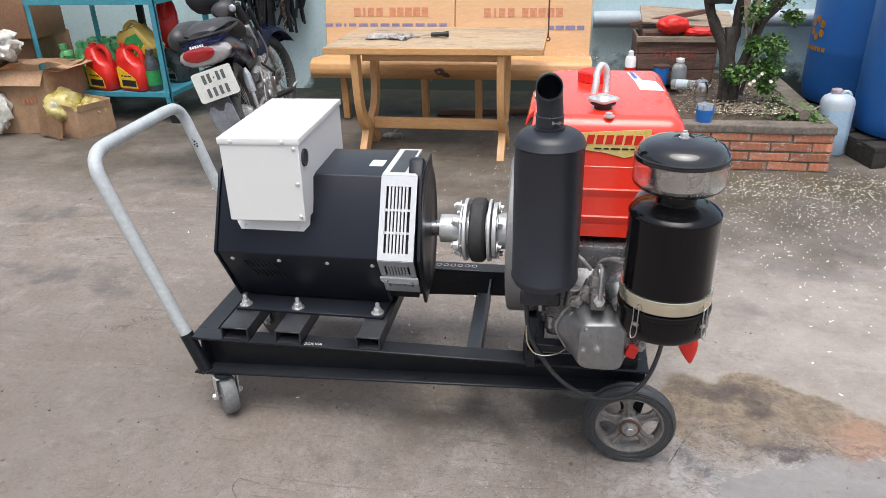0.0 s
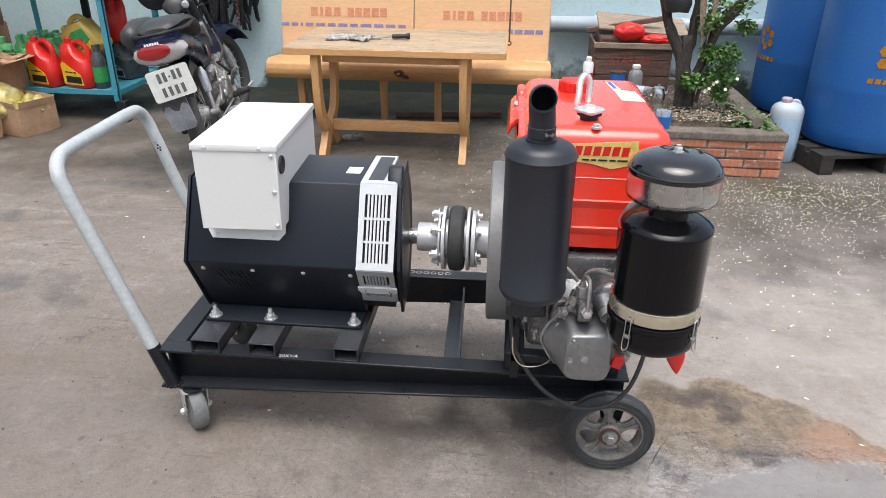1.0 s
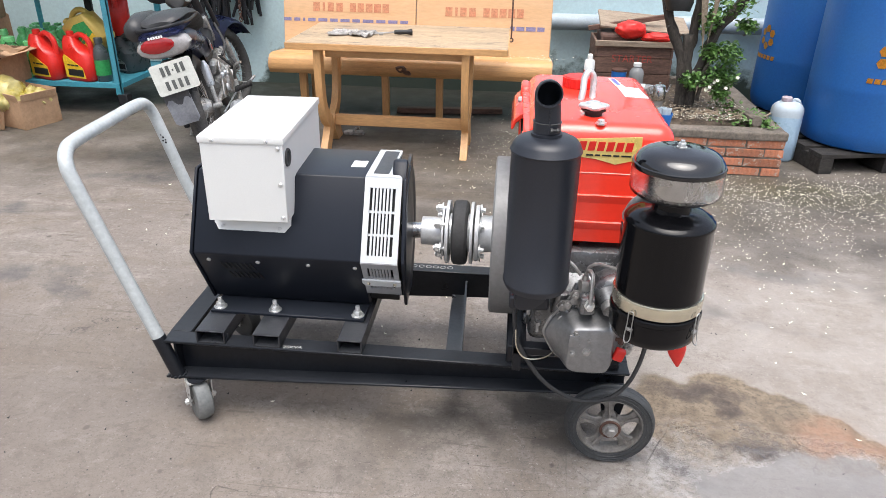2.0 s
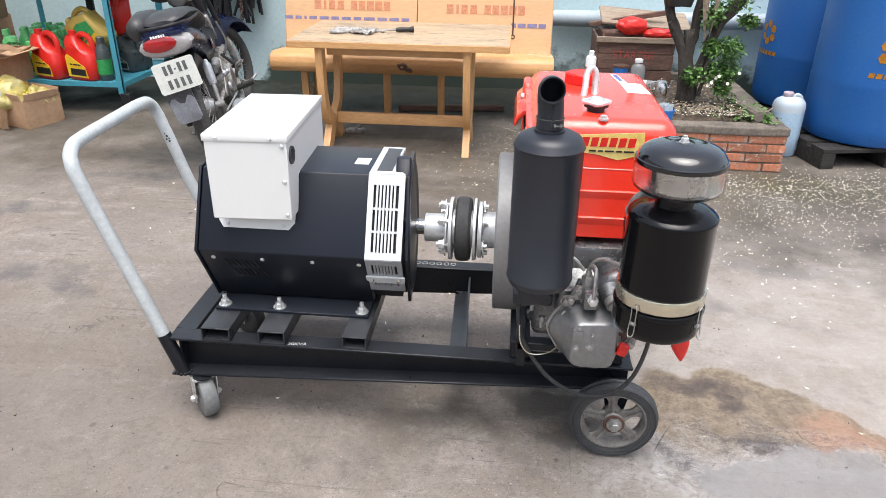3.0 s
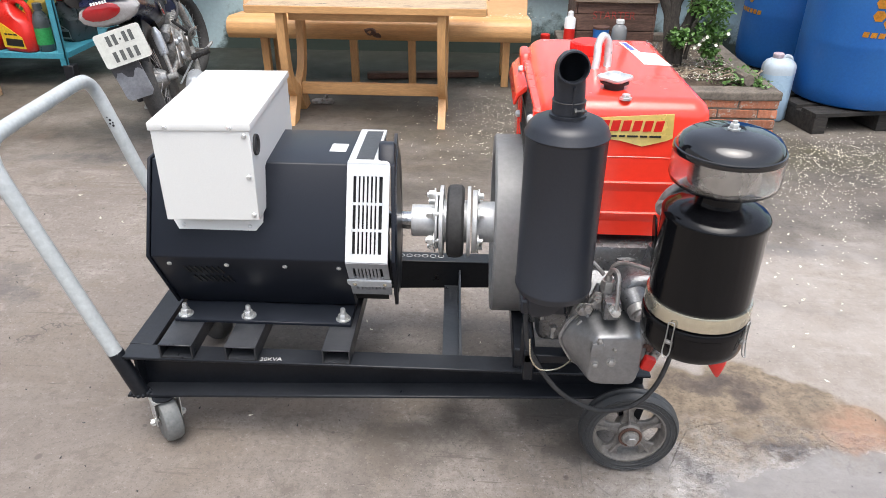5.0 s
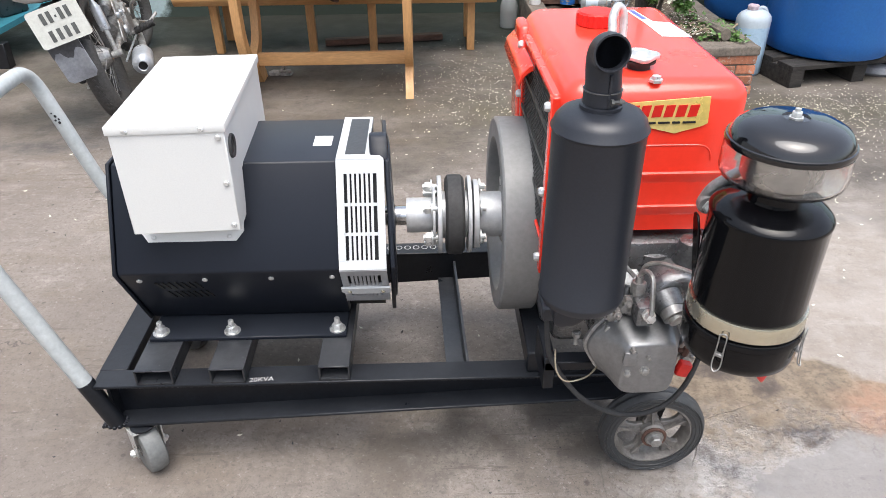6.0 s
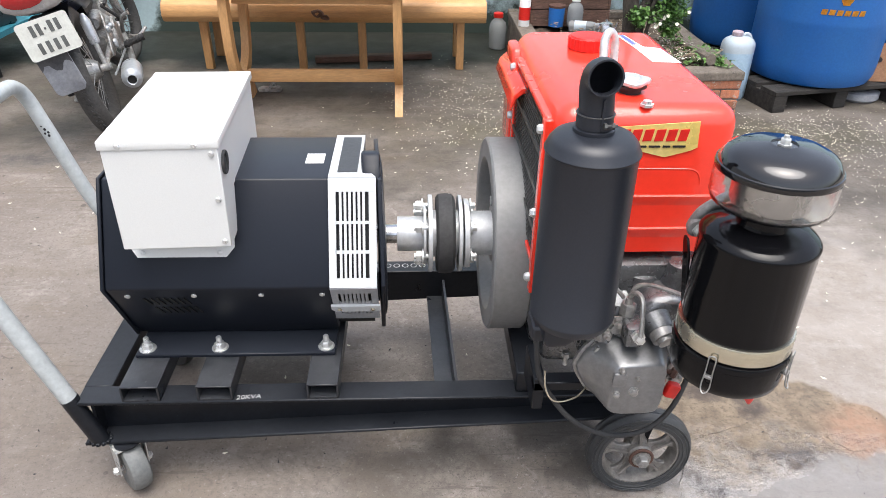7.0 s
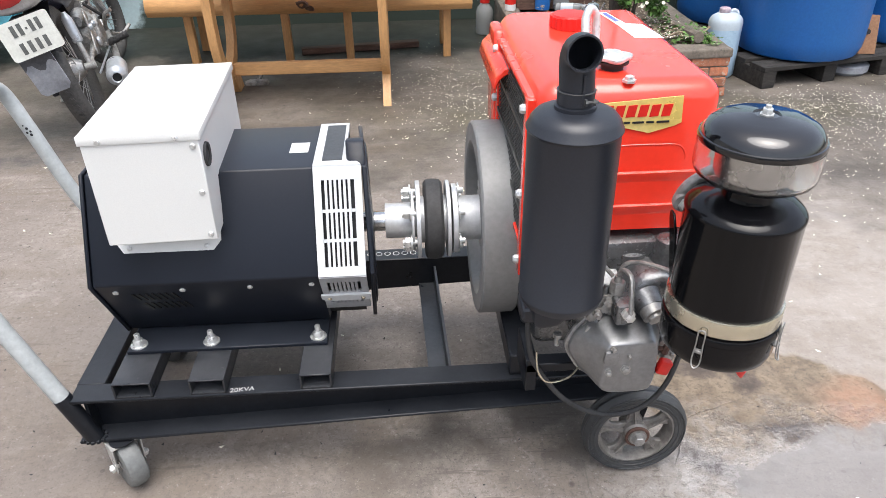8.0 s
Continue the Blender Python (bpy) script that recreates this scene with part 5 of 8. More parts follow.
# badge
bm = B()
prism(bm, [(0.845, 0.822), (0.992, 0.832), (0.995, 0.789), (0.985, 0.784), (0.945, 0.773), (0.905, 0.783), (0.845, 0.79)], "y", HY0 - 0.0022, HY0 - 0.0005)
badge = part("badge", bm, "gold_foil", hood, "gold foil badge with a red wordmark shape")
for k in range(6):
    u = 0.868 + 0.0185 * k
    part("badge_mark", prism(B(), [(u, 0.8), (u + 0.014, 0.801), (u + 0.017, 0.82), (u + 0.003, 0.819)], "y", HY0 - 0.0032, HY0 - 0.002), "red_plastic", badge)
bm = B()
bars(bm, [0.014, 0.01, 0.018, 0.012, 0.02], 0.885, 0.79, 0.003, 0.004, Matrix.Translation((0, HY0 - 0.0026, 0)))
part("badge_line", bm, "label_black", hood)
# filler cap, radiator cap, lifting hook, labels
bm = B()
ribbed = []
for k in range(80):
    r = 0.0385 if k % 4 in (0, 1) else 0.036
    ribbed.append((0.888 + r * math.cos(2 * math.pi * k / 80), 0.19 + r * math.sin(2 * math.pi * k / 80)))
prism(bm, ribbed, "z", HZ1 + 0.001, HZ1 + 0.022)
turned(bm, [(0.035, HZ1 + 0.022), (0.033, HZ1 + 0.025), (0.02, HZ1 + 0.026), (0, HZ1 + 0.026)], (0.888, 0.19, 0), seg=40)
part("fuel_cap", bm, "red_plastic", eng, "ribbed red plastic fuel cap")
bm = B()
turned(bm, [(0.018, HZ1 - 0.002), (0.018, HZ1 + 0.008), (0.026, HZ1 + 0.01), (0.026, HZ1 + 0.014), (0.015, HZ1 + 0.015)], (0.9, -0.072, 0), seg=24)
neck = part("radiator_neck", bm, "label_black", eng)
bm = B()
pts = []
for k in range(24):
    a = 2 * math.pi * k / 24
    r = 0.029 + 0.0035 * math.cos(4 * a)
    pts.append((0.9 + r * math.cos(a), -0.072 + r * math.sin(a)))
prism(bm, pts, "z", HZ1 + 0.015, HZ1 + 0.023, 0.002, 1)
turned(bm, [(0.016, HZ1 + 0.023), (0.012, HZ1 + 0.028), (0, HZ1 + 0.029)], (0.9, -0.072, 0), seg=16)
part("radiator_cap", bm, "zinc", neck, "star-shaped pressed steel radiator cap")
bm = B()
sweep(bm, smooth_path([(0.884, 0.06, HZ1 - 0.005), (0.888, 0.068, HZ1 + 0.018), (0.89, 0.08, HZ1 + 0.042), (0.9, 0.09, HZ1 + 0.056), (0.911, 0.092, HZ1 + 0.042), (0.912, 0.085, HZ1 + 0.008), (0.911, 0.08, HZ1 - 0.004)], 6), 0.0078, 10)
part("lifting_eye", bm, "zinc", eng, "bent steel lifting eye")
bm = B()
turned(bm, [(0.011, HZ1 - 0.002), (0.011, HZ1 + 0.002), (0.0075, HZ1 + 0.002), (0.0075, HZ1 + 0.007), (0.005, HZ1 + 0.008)], (0.91, -0.135, 0), seg=6)
part("hood_bolt", bm, "zinc", hood)
bm = prism(B(), [(0.97, 0.29), (0.986, 0.29), (1.0, 0.2), (1.03, 0.19), (1.04, 0.092), (0.988, 0.1), (0.982, 0.19)], "z", HZ1 - 0.0002, HZ1 + 0.0008)
sheet_label = part("label", bm, "label_white", hood, "white printed paper label")
for v in range(5):
    part("label_line", box(B(), 0.994, 1.026 - 0.004 * (v % 3), 0.118 + 0.014 * v, 0.121 + 0.014 * v, HZ1 + 0.0008, HZ1 + 0.0011), "vent_grey", sheet_label)
part("label_head", prism(B(), [(0.9745, 0.286), (0.984, 0.286), (0.993, 0.215), (0.983, 0.215)], "z", HZ1 + 0.0008, HZ1 + 0.0012), "label_blue", sheet_label)

# muffler
MX, MY = 0.799, -0.262
bm = B()
turned(bm, [(0.022, 0.861), (0.044, 0.8585), (0.056, 0.853), (0.063, 0.845), (0.0662, 0.836), (0.0675, 0.8345), (0.0682, 0.833), (0.0675, 0.8312), (0.0662, 0.83), (0.0655, 0.828), (0.0655, 0.563), (0.067, 0.561), (0.067, 0.557), (0.062, 0.545), (0.04, 0.534), (0, 0.532)], (MX, MY, 0), seg=48)
muff = part("muffler", bm, "muffler_paint", eng, "matt black upright cylindrical muffler")
bm = B()
prism(bm, [(MX - 0.042, 0.54), (MX + 0.03, 0.54), (MX + 0.024, 0.505), (MX + 0.0, 0.485), (MX - 0.03, 0.48), (MX - 0.04, 0.49)], "y", MY - 0.005, MY + 0.08, 0.008, 2)
box(bm, MX - 0.05, MX + 0.035, MY + 0.04, MY + 0.1, 0.46, 0.49, 0.004, 1)
part("exhaust_manifold", bm, "muffler_paint", muff)
# tail pipe: a short elbow cut square, open and hollow
bm = B()
path = smooth_path([(MX - 0.002, MY, 0.857), (MX - 0.002, MY, 0.89), (MX - 0.004, MY, 0.917), (MX - 0.005, MY - 0.006, 0.933), (MX - 0.005, MY - 0.018, 0.942), (MX - 0.004, MY - 0.036, 0.944)], 5)
t = B()
prev, rows, side = None, [], None
for r in (0.0242, 0.0218):
    ring_rows = []
    side = Vector((1, 0, 0))
    for i, p in enumerate(path):
        d = (path[min(i + 1, len(path) - 1)] - path[max(i - 1, 0)]).normalized()
        side = (side - d * side.dot(d)).normalized()
        up = d.cross(side)
        ring_rows.append([t.verts.new(p + r * (math.cos(2 * math.pi * k / 24) * side + math.sin(2 * math.pi * k / 24) * up)) for k in range(24)])
    rows.append(ring_rows)
for ring_rows in rows:
    for a, b in zip(ring_rows, ring_rows[1:]):
        for k in range(24):
            t.faces.new((a[k], a[(k + 1) % 24], b[(k + 1) % 24], b[k]))
for k in range(24):
    t.faces.new((rows[0][-1][k], rows[0][-1][(k + 1) % 24], rows[1][-1][(k + 1) % 24], rows[1][-1][k]))
t.faces.new(rows[1][0])
part("tail_pipe", t, "muffler_paint", muff, "open black exhaust elbow")
bm = B()
turned(bm, [(0.022, 0.858), (0.029, 0.858), (0.029, 0.865), (0.023, 0.867)], (MX - 0.002, MY, 0), seg=28)
turned(bm, [(0.024, 0.867), (0.0257, 0.867), (0.0257, 0.887), (0.024, 0.887)], (MX - 0.002, MY, 0), seg=28)
box(bm, MX - 0.0, MX + 0.003, MY - 0.0266, MY - 0.022, 0.869, 0.912)
part("pipe_collar", bm, "muffler_paint", muff)
bm = B()
torus(bm, 0.026, 0.0011, Matrix.Translation((MX - 0.002, MY, 0.886)), 28, 6)
rod(bm, (MX + 0.003, MY - 0.03, 0.877), (MX + 0.022, MY - 0.027, 0.877), 0.0022, 8)
rod(bm, (MX + 0.003, MY - 0.03, 0.877), (MX + 0.0065, MY - 0.0295, 0.877), 0.0048, 6)
rod(bm, (MX + 0.015, MY - 0.028, 0.877), (MX + 0.0185, MY - 0.029, 0.877), 0.0048, 6)
part("pipe_clamp", bm, "wire_grey", muff, "dark wire hose clamp with screw")
for x, z in ((0.792, 0.456), (0.815, 0.414)):
    bm = B()
    rod(bm, (x, -0.208, z - 0.014), (x, -0.208, z + 0.014), 0.0045, 8)
    rod(bm, (x, -0.208, z + 0.004), (x, -0.208, z + 0.012), 0.008, 6)
    part("flange_stud", bm, "dull_steel", muff)

# air cleaner
AXY = (1.023, -0.347)
air = part("air_cleaner", turned(B(), [(0.0, 0.76), (0.033, 0.76), (0.058, 0.757), (0.074, 0.749), (0.0785, 0.744), (0.0798, 0.742), (0.0798, 0.738), (0.079, 0.736), (0.079, 0.585), (0.0, 0.585)], (*AXY, 0), seg=56), "gloss_black", eng,
           "glossy black oil-bath air cleaner with clear pre-cleaner bowl")
bm = B()
turned(bm, [(0.036, 0.757), (0.034, 0.762), (0.033, 0.782), (0.037, 0.789), (0.05, 0.792)], (*AXY, 0), seg=36)
part("neck", bm, "gloss_black", air)
bm = B()
turned(bm, [(0.02, 0.788), (0.068, 0.789), (0.077, 0.795), (0.0795, 0.802), (0.079, 0.839), (0.077, 0.839), (0.0775, 0.803), (0.0755, 0.798), (0.068, 0.792), (0.02, 0.791)], (*AXY, 0), seg=56)
bowl = part("clear_bowl", bm, "clear_bowl", air, "clear plastic dust bowl")
bowl.visible_shadow = False
bm = B()
turned(bm, [(0.05, 0.79), (0.052, 0.795), (0.052, 0.836), (0.05, 0.838)], (*AXY, 0), seg=40)
part("inner_sleeve", bm, "steel", air, "bright ribbed metal sleeve")
bm = B()
turned(bm, [(0.06, 0.839), (0.0785, 0.839), (0.0798, 0.843), (0.0785, 0.847), (0.0765, 0.848), (0.0745, 0.854), (0.068, 0.8625), (0.058, 0.868), (0.044, 0.872), (0.022, 0.8745), (0.017, 0.8755), (0.016, 0.8735), (0, 0.8735)], (*AXY, 0), seg=64)
part("dome_cap", bm, "dome_black", air, "glossy black domed cap")
bm = B()
turned(bm, [(0.0095, 0.8735), (0.0095, 0.8755), (0.0068, 0.8755), (0.0068, 0.8815), (0.006, 0.8825), (0.004, 0.8825), (0.004, 0.8865), (0, 0.8875)], (*AXY, 0), seg=6)
part("cap_nut", bm, "zinc", air)
bm = B()
turned(bm, [(0.079, 0.6), (0.082, 0.6), (0.083, 0.598), (0.083, 0.575), (0.082, 0.573), (0.079, 0.573)], (*AXY, 0), seg=56)
part("clamp_band", bm, "brass_zinc", air, "yellow-passivated clamp band")
bm = B()
turned(bm, [(0.0, 0.59), (0.0785, 0.59), (0.0785, 0.571), (0.0835, 0.569), (0.085, 0.566), (0.085, 0.559), (0.0832, 0.557), (0.083, 0.527), (0.08, 0.514), (0.073, 0.508), (0.0, 0.506)], (*AXY, 0), seg=56)
part("oil_bowl", bm, "gloss_black", air)
for a in (-130, -43, 100):
    m = Matrix.Translation((*AXY, -0.02)) @ Matrix.Rotation(radians(a), 4, "Z")
    bm = B()
    sweep(bm, smooth_path([m @ Vector(p) for p in ((0.0875, -0.005, 0.6), (0.0875, -0.005, 0.575), (0.09, -0.006, 0.548), (0.094, 0, 0.54), (0.09, 0.006, 0.548), (0.0875, 0.005, 0.575), (0.0875, 0.005, 0.6), (0.0875, 0, 0.603), (0.0875, -0.005, 0.6))], 4), 0.0011, 6)
    box(bm, 0.082, 0.089, -0.006, 0.006, 0.562, 0.568, 0.0015, 1, m=m)
    part("spring_clip", bm, "dull_steel", air, "wire spring clip")
t = turned(B(), [(0.02, 0.516), (0.02, 0.465), (0.016, 0.45), (0.009, 0.434), (0.003, 0.423), (0, 0.421)], (0, 0, 0), seg=20)
t.transform(Matrix.Translation((AXY[0] + 0.055, AXY[1] + 0.005, 0)) @ Matrix.Rotation(radians(12), 4, "Z") @ Matrix(((1, 0, -0.2, 0.094), (0, 0.4, 0, 0), (0, 0, 1, 0), (0, 0, 0, 1))))
part("dust_valve", t, "red_plastic", air, "red rubber dust valve")
bm = B()
sweep(bm, smooth_path([(0.962, -0.268, 0.716), (0.972, -0.27, 0.738), (0.992, -0.275, 0.757), (1.014, -0.28, 0.772)], 5), 0.0085, 10)
lathe(bm, [(0.0, -0.002), (0.013, -0.001), (0.0145, 0.003), (0.013, 0.012), (0.0, 0.013)], Matrix.Translation((0.965, -0.28, 0.714)) @ AX["y"], 16)
part("mounting_bracket", bm, "engine_metal", eng, "grey cast arm carrying the air cleaner")
bm = B()
prism(bm, [(-0.325, 0.6), (-0.312, 0.6), (-0.272, 0.69), (-0.272, 0.7), (-0.285, 0.7), (-0.3, 0.68)], "x", 0.951, 0.955, 0.001, 1)
part("strap_plate", bm, "gloss_black", air)
bm = B()
lathe(bm, [(0.011, 0), (0.011, 0.004), (0.008, 0.004), (0.008, 0.013), (0.006, 0.014)], Matrix.Translation((0.968, -0.28, 0.712)) @ AX["y"] @ Matrix.Rotation(math.pi, 4, "X"), 6)
part("bracket_bolt", bm, "zinc", eng)

# starter cable looping under the head
bm = B()
sweep(bm, smooth_path([(0.772, -0.2, 0.53), (0.763, -0.2, 0.47), (0.765, -0.205, 0.41), (0.779, -0.205, 0.356), (0.829, -0.205, 0.277), (0.884, -0.205, 0.234), (0.937, -0.205, 0.219), (0.994, -0.202, 0.233), (1.034, -0.195, 0.28), (1.056, -0.185, 0.36), (1.05, -0.19, 0.43), (1.02, -0.2, 0.47)], 6), 0.005, 10)
part("battery_cable", bm, "rubber", eng, "black looped battery cable with red terminal boot")
bm = B()
box(bm, -0.011, 0.011, -0.008, 0.008, -0.014, 0.014, 0.004, 2, m=Matrix.Translation((0.983, -0.281, 0.402)) @ Matrix.Rotation(radians(18), 4, "Y"))
part("terminal_boot", bm, "red_plastic", eng)
bm = B()
sweep(bm, smooth_path([(0.766, -0.27, 0.44), (0.77, -0.275, 0.4), (0.79, -0.27, 0.37), (0.83, -0.25, 0.36), (0.86, -0.22, 0.365)], 6), 0.0017, 6)
part("thin_wire", bm, "brass_zinc", eng)
bm = B()
box(bm, 0.765, 0.86, -0.2, -0.17, 0.33, 0.35, 0.002, 1)
box(bm, 0.765, 0.785, -0.2, -0.1, ZT + 0.05, 0.36, 0.002, 1)
part("engine_foot", bm, "frame_paint", eng)

# ---- table with its tools ----
TX0, TX1, TY0, TY1, TZ = -0.436, 0.697, 2.07, 2.78, 0.604
table = thing("wooden_table", (0.12, 2.4, 0), "varnished orange-brown wooden trestle table with worn top", "table")
bm = B()
box(bm, TX0, TX1, TY0, TY1, TZ - 0.036, TZ, 0.004, 2)
part("tabletop", bm, "wood_top", table, "scratched and grimy wooden top")
part("edge_strip", box(B(), TX0 + 0.001, TX1 - 0.001, TY0 - 0.006, TY0 + 0.003, TZ - 0.036, TZ - 0.003, 0.002, 1), "wood", table, "orange-brown front edge with worn corners")
for x0, x1 in ((TX0 - 0.006, TX0 + 0.003), (TX1 - 0.003, TX1 + 0.006)):
    part("edge_strip", box(B(), x0, x1, TY0 + 0.004, TY1 - 0.002, TZ - 0.036, TZ - 0.003, 0.002, 1), "wood", table)
bm = B()
box(bm, -0.25, 0.48, TY0 + 0.07, TY0 + 0.095, TZ - 0.082, TZ - 0.036, 0.003, 1)
part("apron", bm, "wood", table)
bm = B()
box(bm, -0.26, 0.48, 2.325, 2.355, 0.106, 0.168, 0.004, 1)
part("stretcher", bm, "wood", table)


def bowed(x, flip):
    """Half of a trestle: a plank that bows in to the middle and splays to the foot, in the y-z plane."""
    mid = 2.31
    curve = smooth_path([Vector((0, d, z)) for d, z in ((0.19, 0.568), (0.188, 0.45), (0.172, 0.3), (0.125, 0.2), (0.05, 0.138), (0.07, 0.085), (0.15, 0.0))], 5)
    t = B()
    rows = []
    for i, p in enumerate(curve):
        w = 0.034 if p.z > 0.16 else 0.042
        d = (curve[min(i + 1, len(curve) - 1)] - curve[max(i - 1, 0)]).normalized()
        nr = Vector((0, -d.z, d.y))
        if i in (0, len(curve) - 1):
            nr = Vector((0, 1, 0)) if nr.y > 0 else Vector((0, -1, 0))
        a, b = p + nr * w, p - nr * w
        rows.append([t.verts.new((x + s * 0.019, mid - flip * q.y, q.z)) for q in (a, b) for s in ((-1, 1) if q is a else (1, -1))])
    for a, b in zip(rows, rows[1:]):
        for k in range(4):
            t.faces.new((a[k], a[(k + 1) % 4], b[(k + 1) % 4], b[k]))
    t.faces.new(rows[0])
    t.faces.new(rows[-1][::-1])
    return t


for x in (-0.28, 0.488):
    for s in (1, -1):
        part("leg", bowed(x, s), "wood_upright", table)
bm = B()
sheet = B()
bmesh.ops.create_grid(sheet, x_segments=26, y_segments=14, size=0.5)
for v in sheet.verts:
    x, y = v.co.x * 0.3, v.co.y * 0.12
    k = noise.noise(Vector((x * 22, y * 30, 3.0)))
    v.co = Vector((x + 0.025 * noise.noise(Vector((y * 26, x * 9, 1))), y + 0.03 * noise.noise(Vector((x * 18, 2, y * 9))), 0.012 + 0.016 * abs(k) + 0.01 * noise.noise(Vector((x * 60, y * 60, 5)))))
ext = bmesh.ops.extrude_face_region(sheet, geom=sheet.faces[:])
for g in ext["geom"]:
    if isinstance(g, bmesh.types.BMVert):
        g.co.z -= 0.006
merge(bm, sheet, Matrix.Translation((-0.15, 2.36, TZ - 0.002)) @ Matrix.Rotation(radians(-6), 4, "Z") @ Matrix.Diagonal((0.78, 1.15, 1.1, 1)))
solo("rag", bm, "cloth_grey", (-0.12, 2.48, TZ), "crumpled pale grey work rag lying on the table", "rag")
driver = thing("screwdriver", (0.05, 2.38, TZ), "long screwdriver with black handle lying on the table", "tool")
bm = B()
lathe(bm, [(0, 0), (0.011, 0.003), (0.013, 0.03), (0.012, 0.07), (0.016, 0.09), (0.017, 0.1), (0, 0.102)][::1], along((0.075, 2.384, TZ + 0.016), (0.19, 2.404, TZ + 0.018)), 12)
part("grip", bm, "label_black", driver)
bm = B()
rod(bm, (-0.06, 2.361, TZ + 0.006), (0.08, 2.385, TZ + 0.016), 0.0045, 8)
box(bm, -0.005, 0.02, 2.366, 2.378, TZ + 0.001, TZ + 0.014, 0.003, 1)
part("blade", bm, "dull_steel", driver)
lever = thing("hanging_hook", (0.71, 2.5, 0.565), "rusty steel rod with a ring hanging on a cord", "hook")
bm = B()
sweep(bm, [(0.708, 2.5, 1.6), (0.709, 2.5, 0.8), (0.71, 2.5, 0.59)], 0.0045, 6)
part("rod", bm, "rust", lever)
bm = B()
torus(bm, 0.01, 0.0035, Matrix.Translation((0.71, 2.5, 0.58)) @ AX["y"], 16, 6)
part("ring", bm, "rust", lever)

# ---- bench ----
bench = thing("wooden_bench", (0.08, 3.05, 0), "long varnished wooden bench with lettered plank back", "bench")
SX0, SX1 = -0.79, 0.965
bm = B()
prism(bm, [(2.80, 0.345), (2.80, 0.315), (2.82, 0.283), (2.87, 0.276), (2.89, 0.31), (3.2, 0.33), (3.2, 0.37), (2.87, 0.4), (2.83, 0.393), (2.81, 0.375)], "x", SX0, SX1, 0.006, 2)
jitter(bm, 0.004, 4)
part("seat", bm, "wood", bench, "thick round-edged wooden seat")
for x0, x1 in ((SX0 + 0.02, 0.093), (0.097, SX1 - 0.01)):
    bm = B()
    prism(bm, [(3.1, 0.375), (3.13, 0.372), (3.25, 1.05), (3.22, 1.052)], "x", x0, x1, 0.003, 1)
    part("back_panel", bm, "wood_panel", bench)
for x in (-0.6, -0.07, 0.275, 0.83):
    bm = B()
    prism(bm, [(2.9, 0.0), (2.945, 0.0), (2.93, 0.33), (2.88, 0.33)], "x", x - 0.022, x + 0.022, 0.003, 1)
    part("front_leg", bm, "wood_upright", bench)
    if abs(x) > 0.5:
        bm = B()
        box(bm, x - 0.025, x + 0.025, 3.17, 3.21, 0, 0.34, 0.003, 1)
        part("back_leg", bm, "wood_upright", bench)
lean = Matrix.Translation((0, 3.098, 0.372)) @ Matrix.Rotation(radians(-10), 4, "X")


def painted(name, widths, x, z, h, gap, ink):
    """Bars painted on the bench back, one part each, in place of letters."""
    for w in widths:
        part(name, bars(B(), [w], x, z, h, 0, lean, 0.0008), ink, bench)
        x += w + gap


for x0, x1, up in ((-0.574, -0.335, 0.25), (0.282, 0.522, 0.243)):
    painted("painted_bar", [0.044, 0.016, 0.04, 0.042], x0, up, 0.054, 0.017, "ink_red")
    painted("painted_bar", [0.04, 0.042, 0.044, 0.044, 0.042], x1, up, 0.054, 0.0105, "ink_red")
painted("painted_bar", [0.05, 0.04, 0.015, 0.05, 0.06, 0.05, 0.06, 0.05, 0.07, 0.06, 0.06, 0.05], -0.77, 0.186, 0.02, 0.018, "ink_blue")
painted("painted_bar", [0.03, 0.05, 0.06, 0.045], 0.695, 0.166, 0.026, 0.011, "ink_blue")
painted("painted_bar", [0.07, 0.12, 0.08], 0.36, 0.375, 0.034, 0.02, "ink_blue")
bm = B()
for cx, cz, r in ((0.045, 0.335, 0.03), (0.085, 0.315, 0.02)):
    lathe(bm, [(r, 0), (r * 0.8, 0.008), (r * 0.3, 0.003), (0, 0.0)], Matrix.Translation((cx, 2.802, cz)) @ AX["y"] @ Matrix.Rotation(math.pi, 4, "X") @ Matrix.Diagonal((1.2, 0.8, 1, 1)), 12)
jitter(bm, 0.008, 30)
part("knot", bm, "old_wood", bench, "dark split knot in the seat edge")
bm = B()
box(bm, -0.02, 0.68, -0.03, 0.03, 0, 0.035, 0.004, 1, m=Matrix.Translation((0, 3.05, 0)) @ Matrix.Rotation(radians(8), 4, "Z"))
solo("loose_plank", jitter(bm, 0.004, 8), "old_wood", (0.3, 3.1, 0), "weathered brown plank lying on the ground", "plank")
bm = B()
prism(bm, [(-0.05, -0.03), (0.06, -0.035), (0.07, 0.0), (0.05, 0.035), (-0.04, 0.03), (-0.06, 0.0)], "z", 0, 0.018, 0.005, 2)
sweep(bm, smooth_path([(0.0, -0.03, 0.012), (0.02, -0.015, 0.04), (0.03, 0.015, 0.04), (0.02, 0.032, 0.012)], 4), 0.006, 6)
bm.transform(Matrix.Translation((-0.2, 2.52, 0)))
solo("sandal", bm, "cloth_grey", (-0.2, 2.52, 0), "grey rubber sandal lying on the ground", "sandal")


# ---- motorcycle ----
bike = thing("motorcycle", label="old dark blue small motorcycle leaning on its stand", category="motorcycle",
             turn=Matrix.Translation((-0.805, 1.96, 0.0)) @ Matrix.Rotation(radians(16), 4, "Z") @ Matrix.Rotation(radians(-11), 4, "Y"))


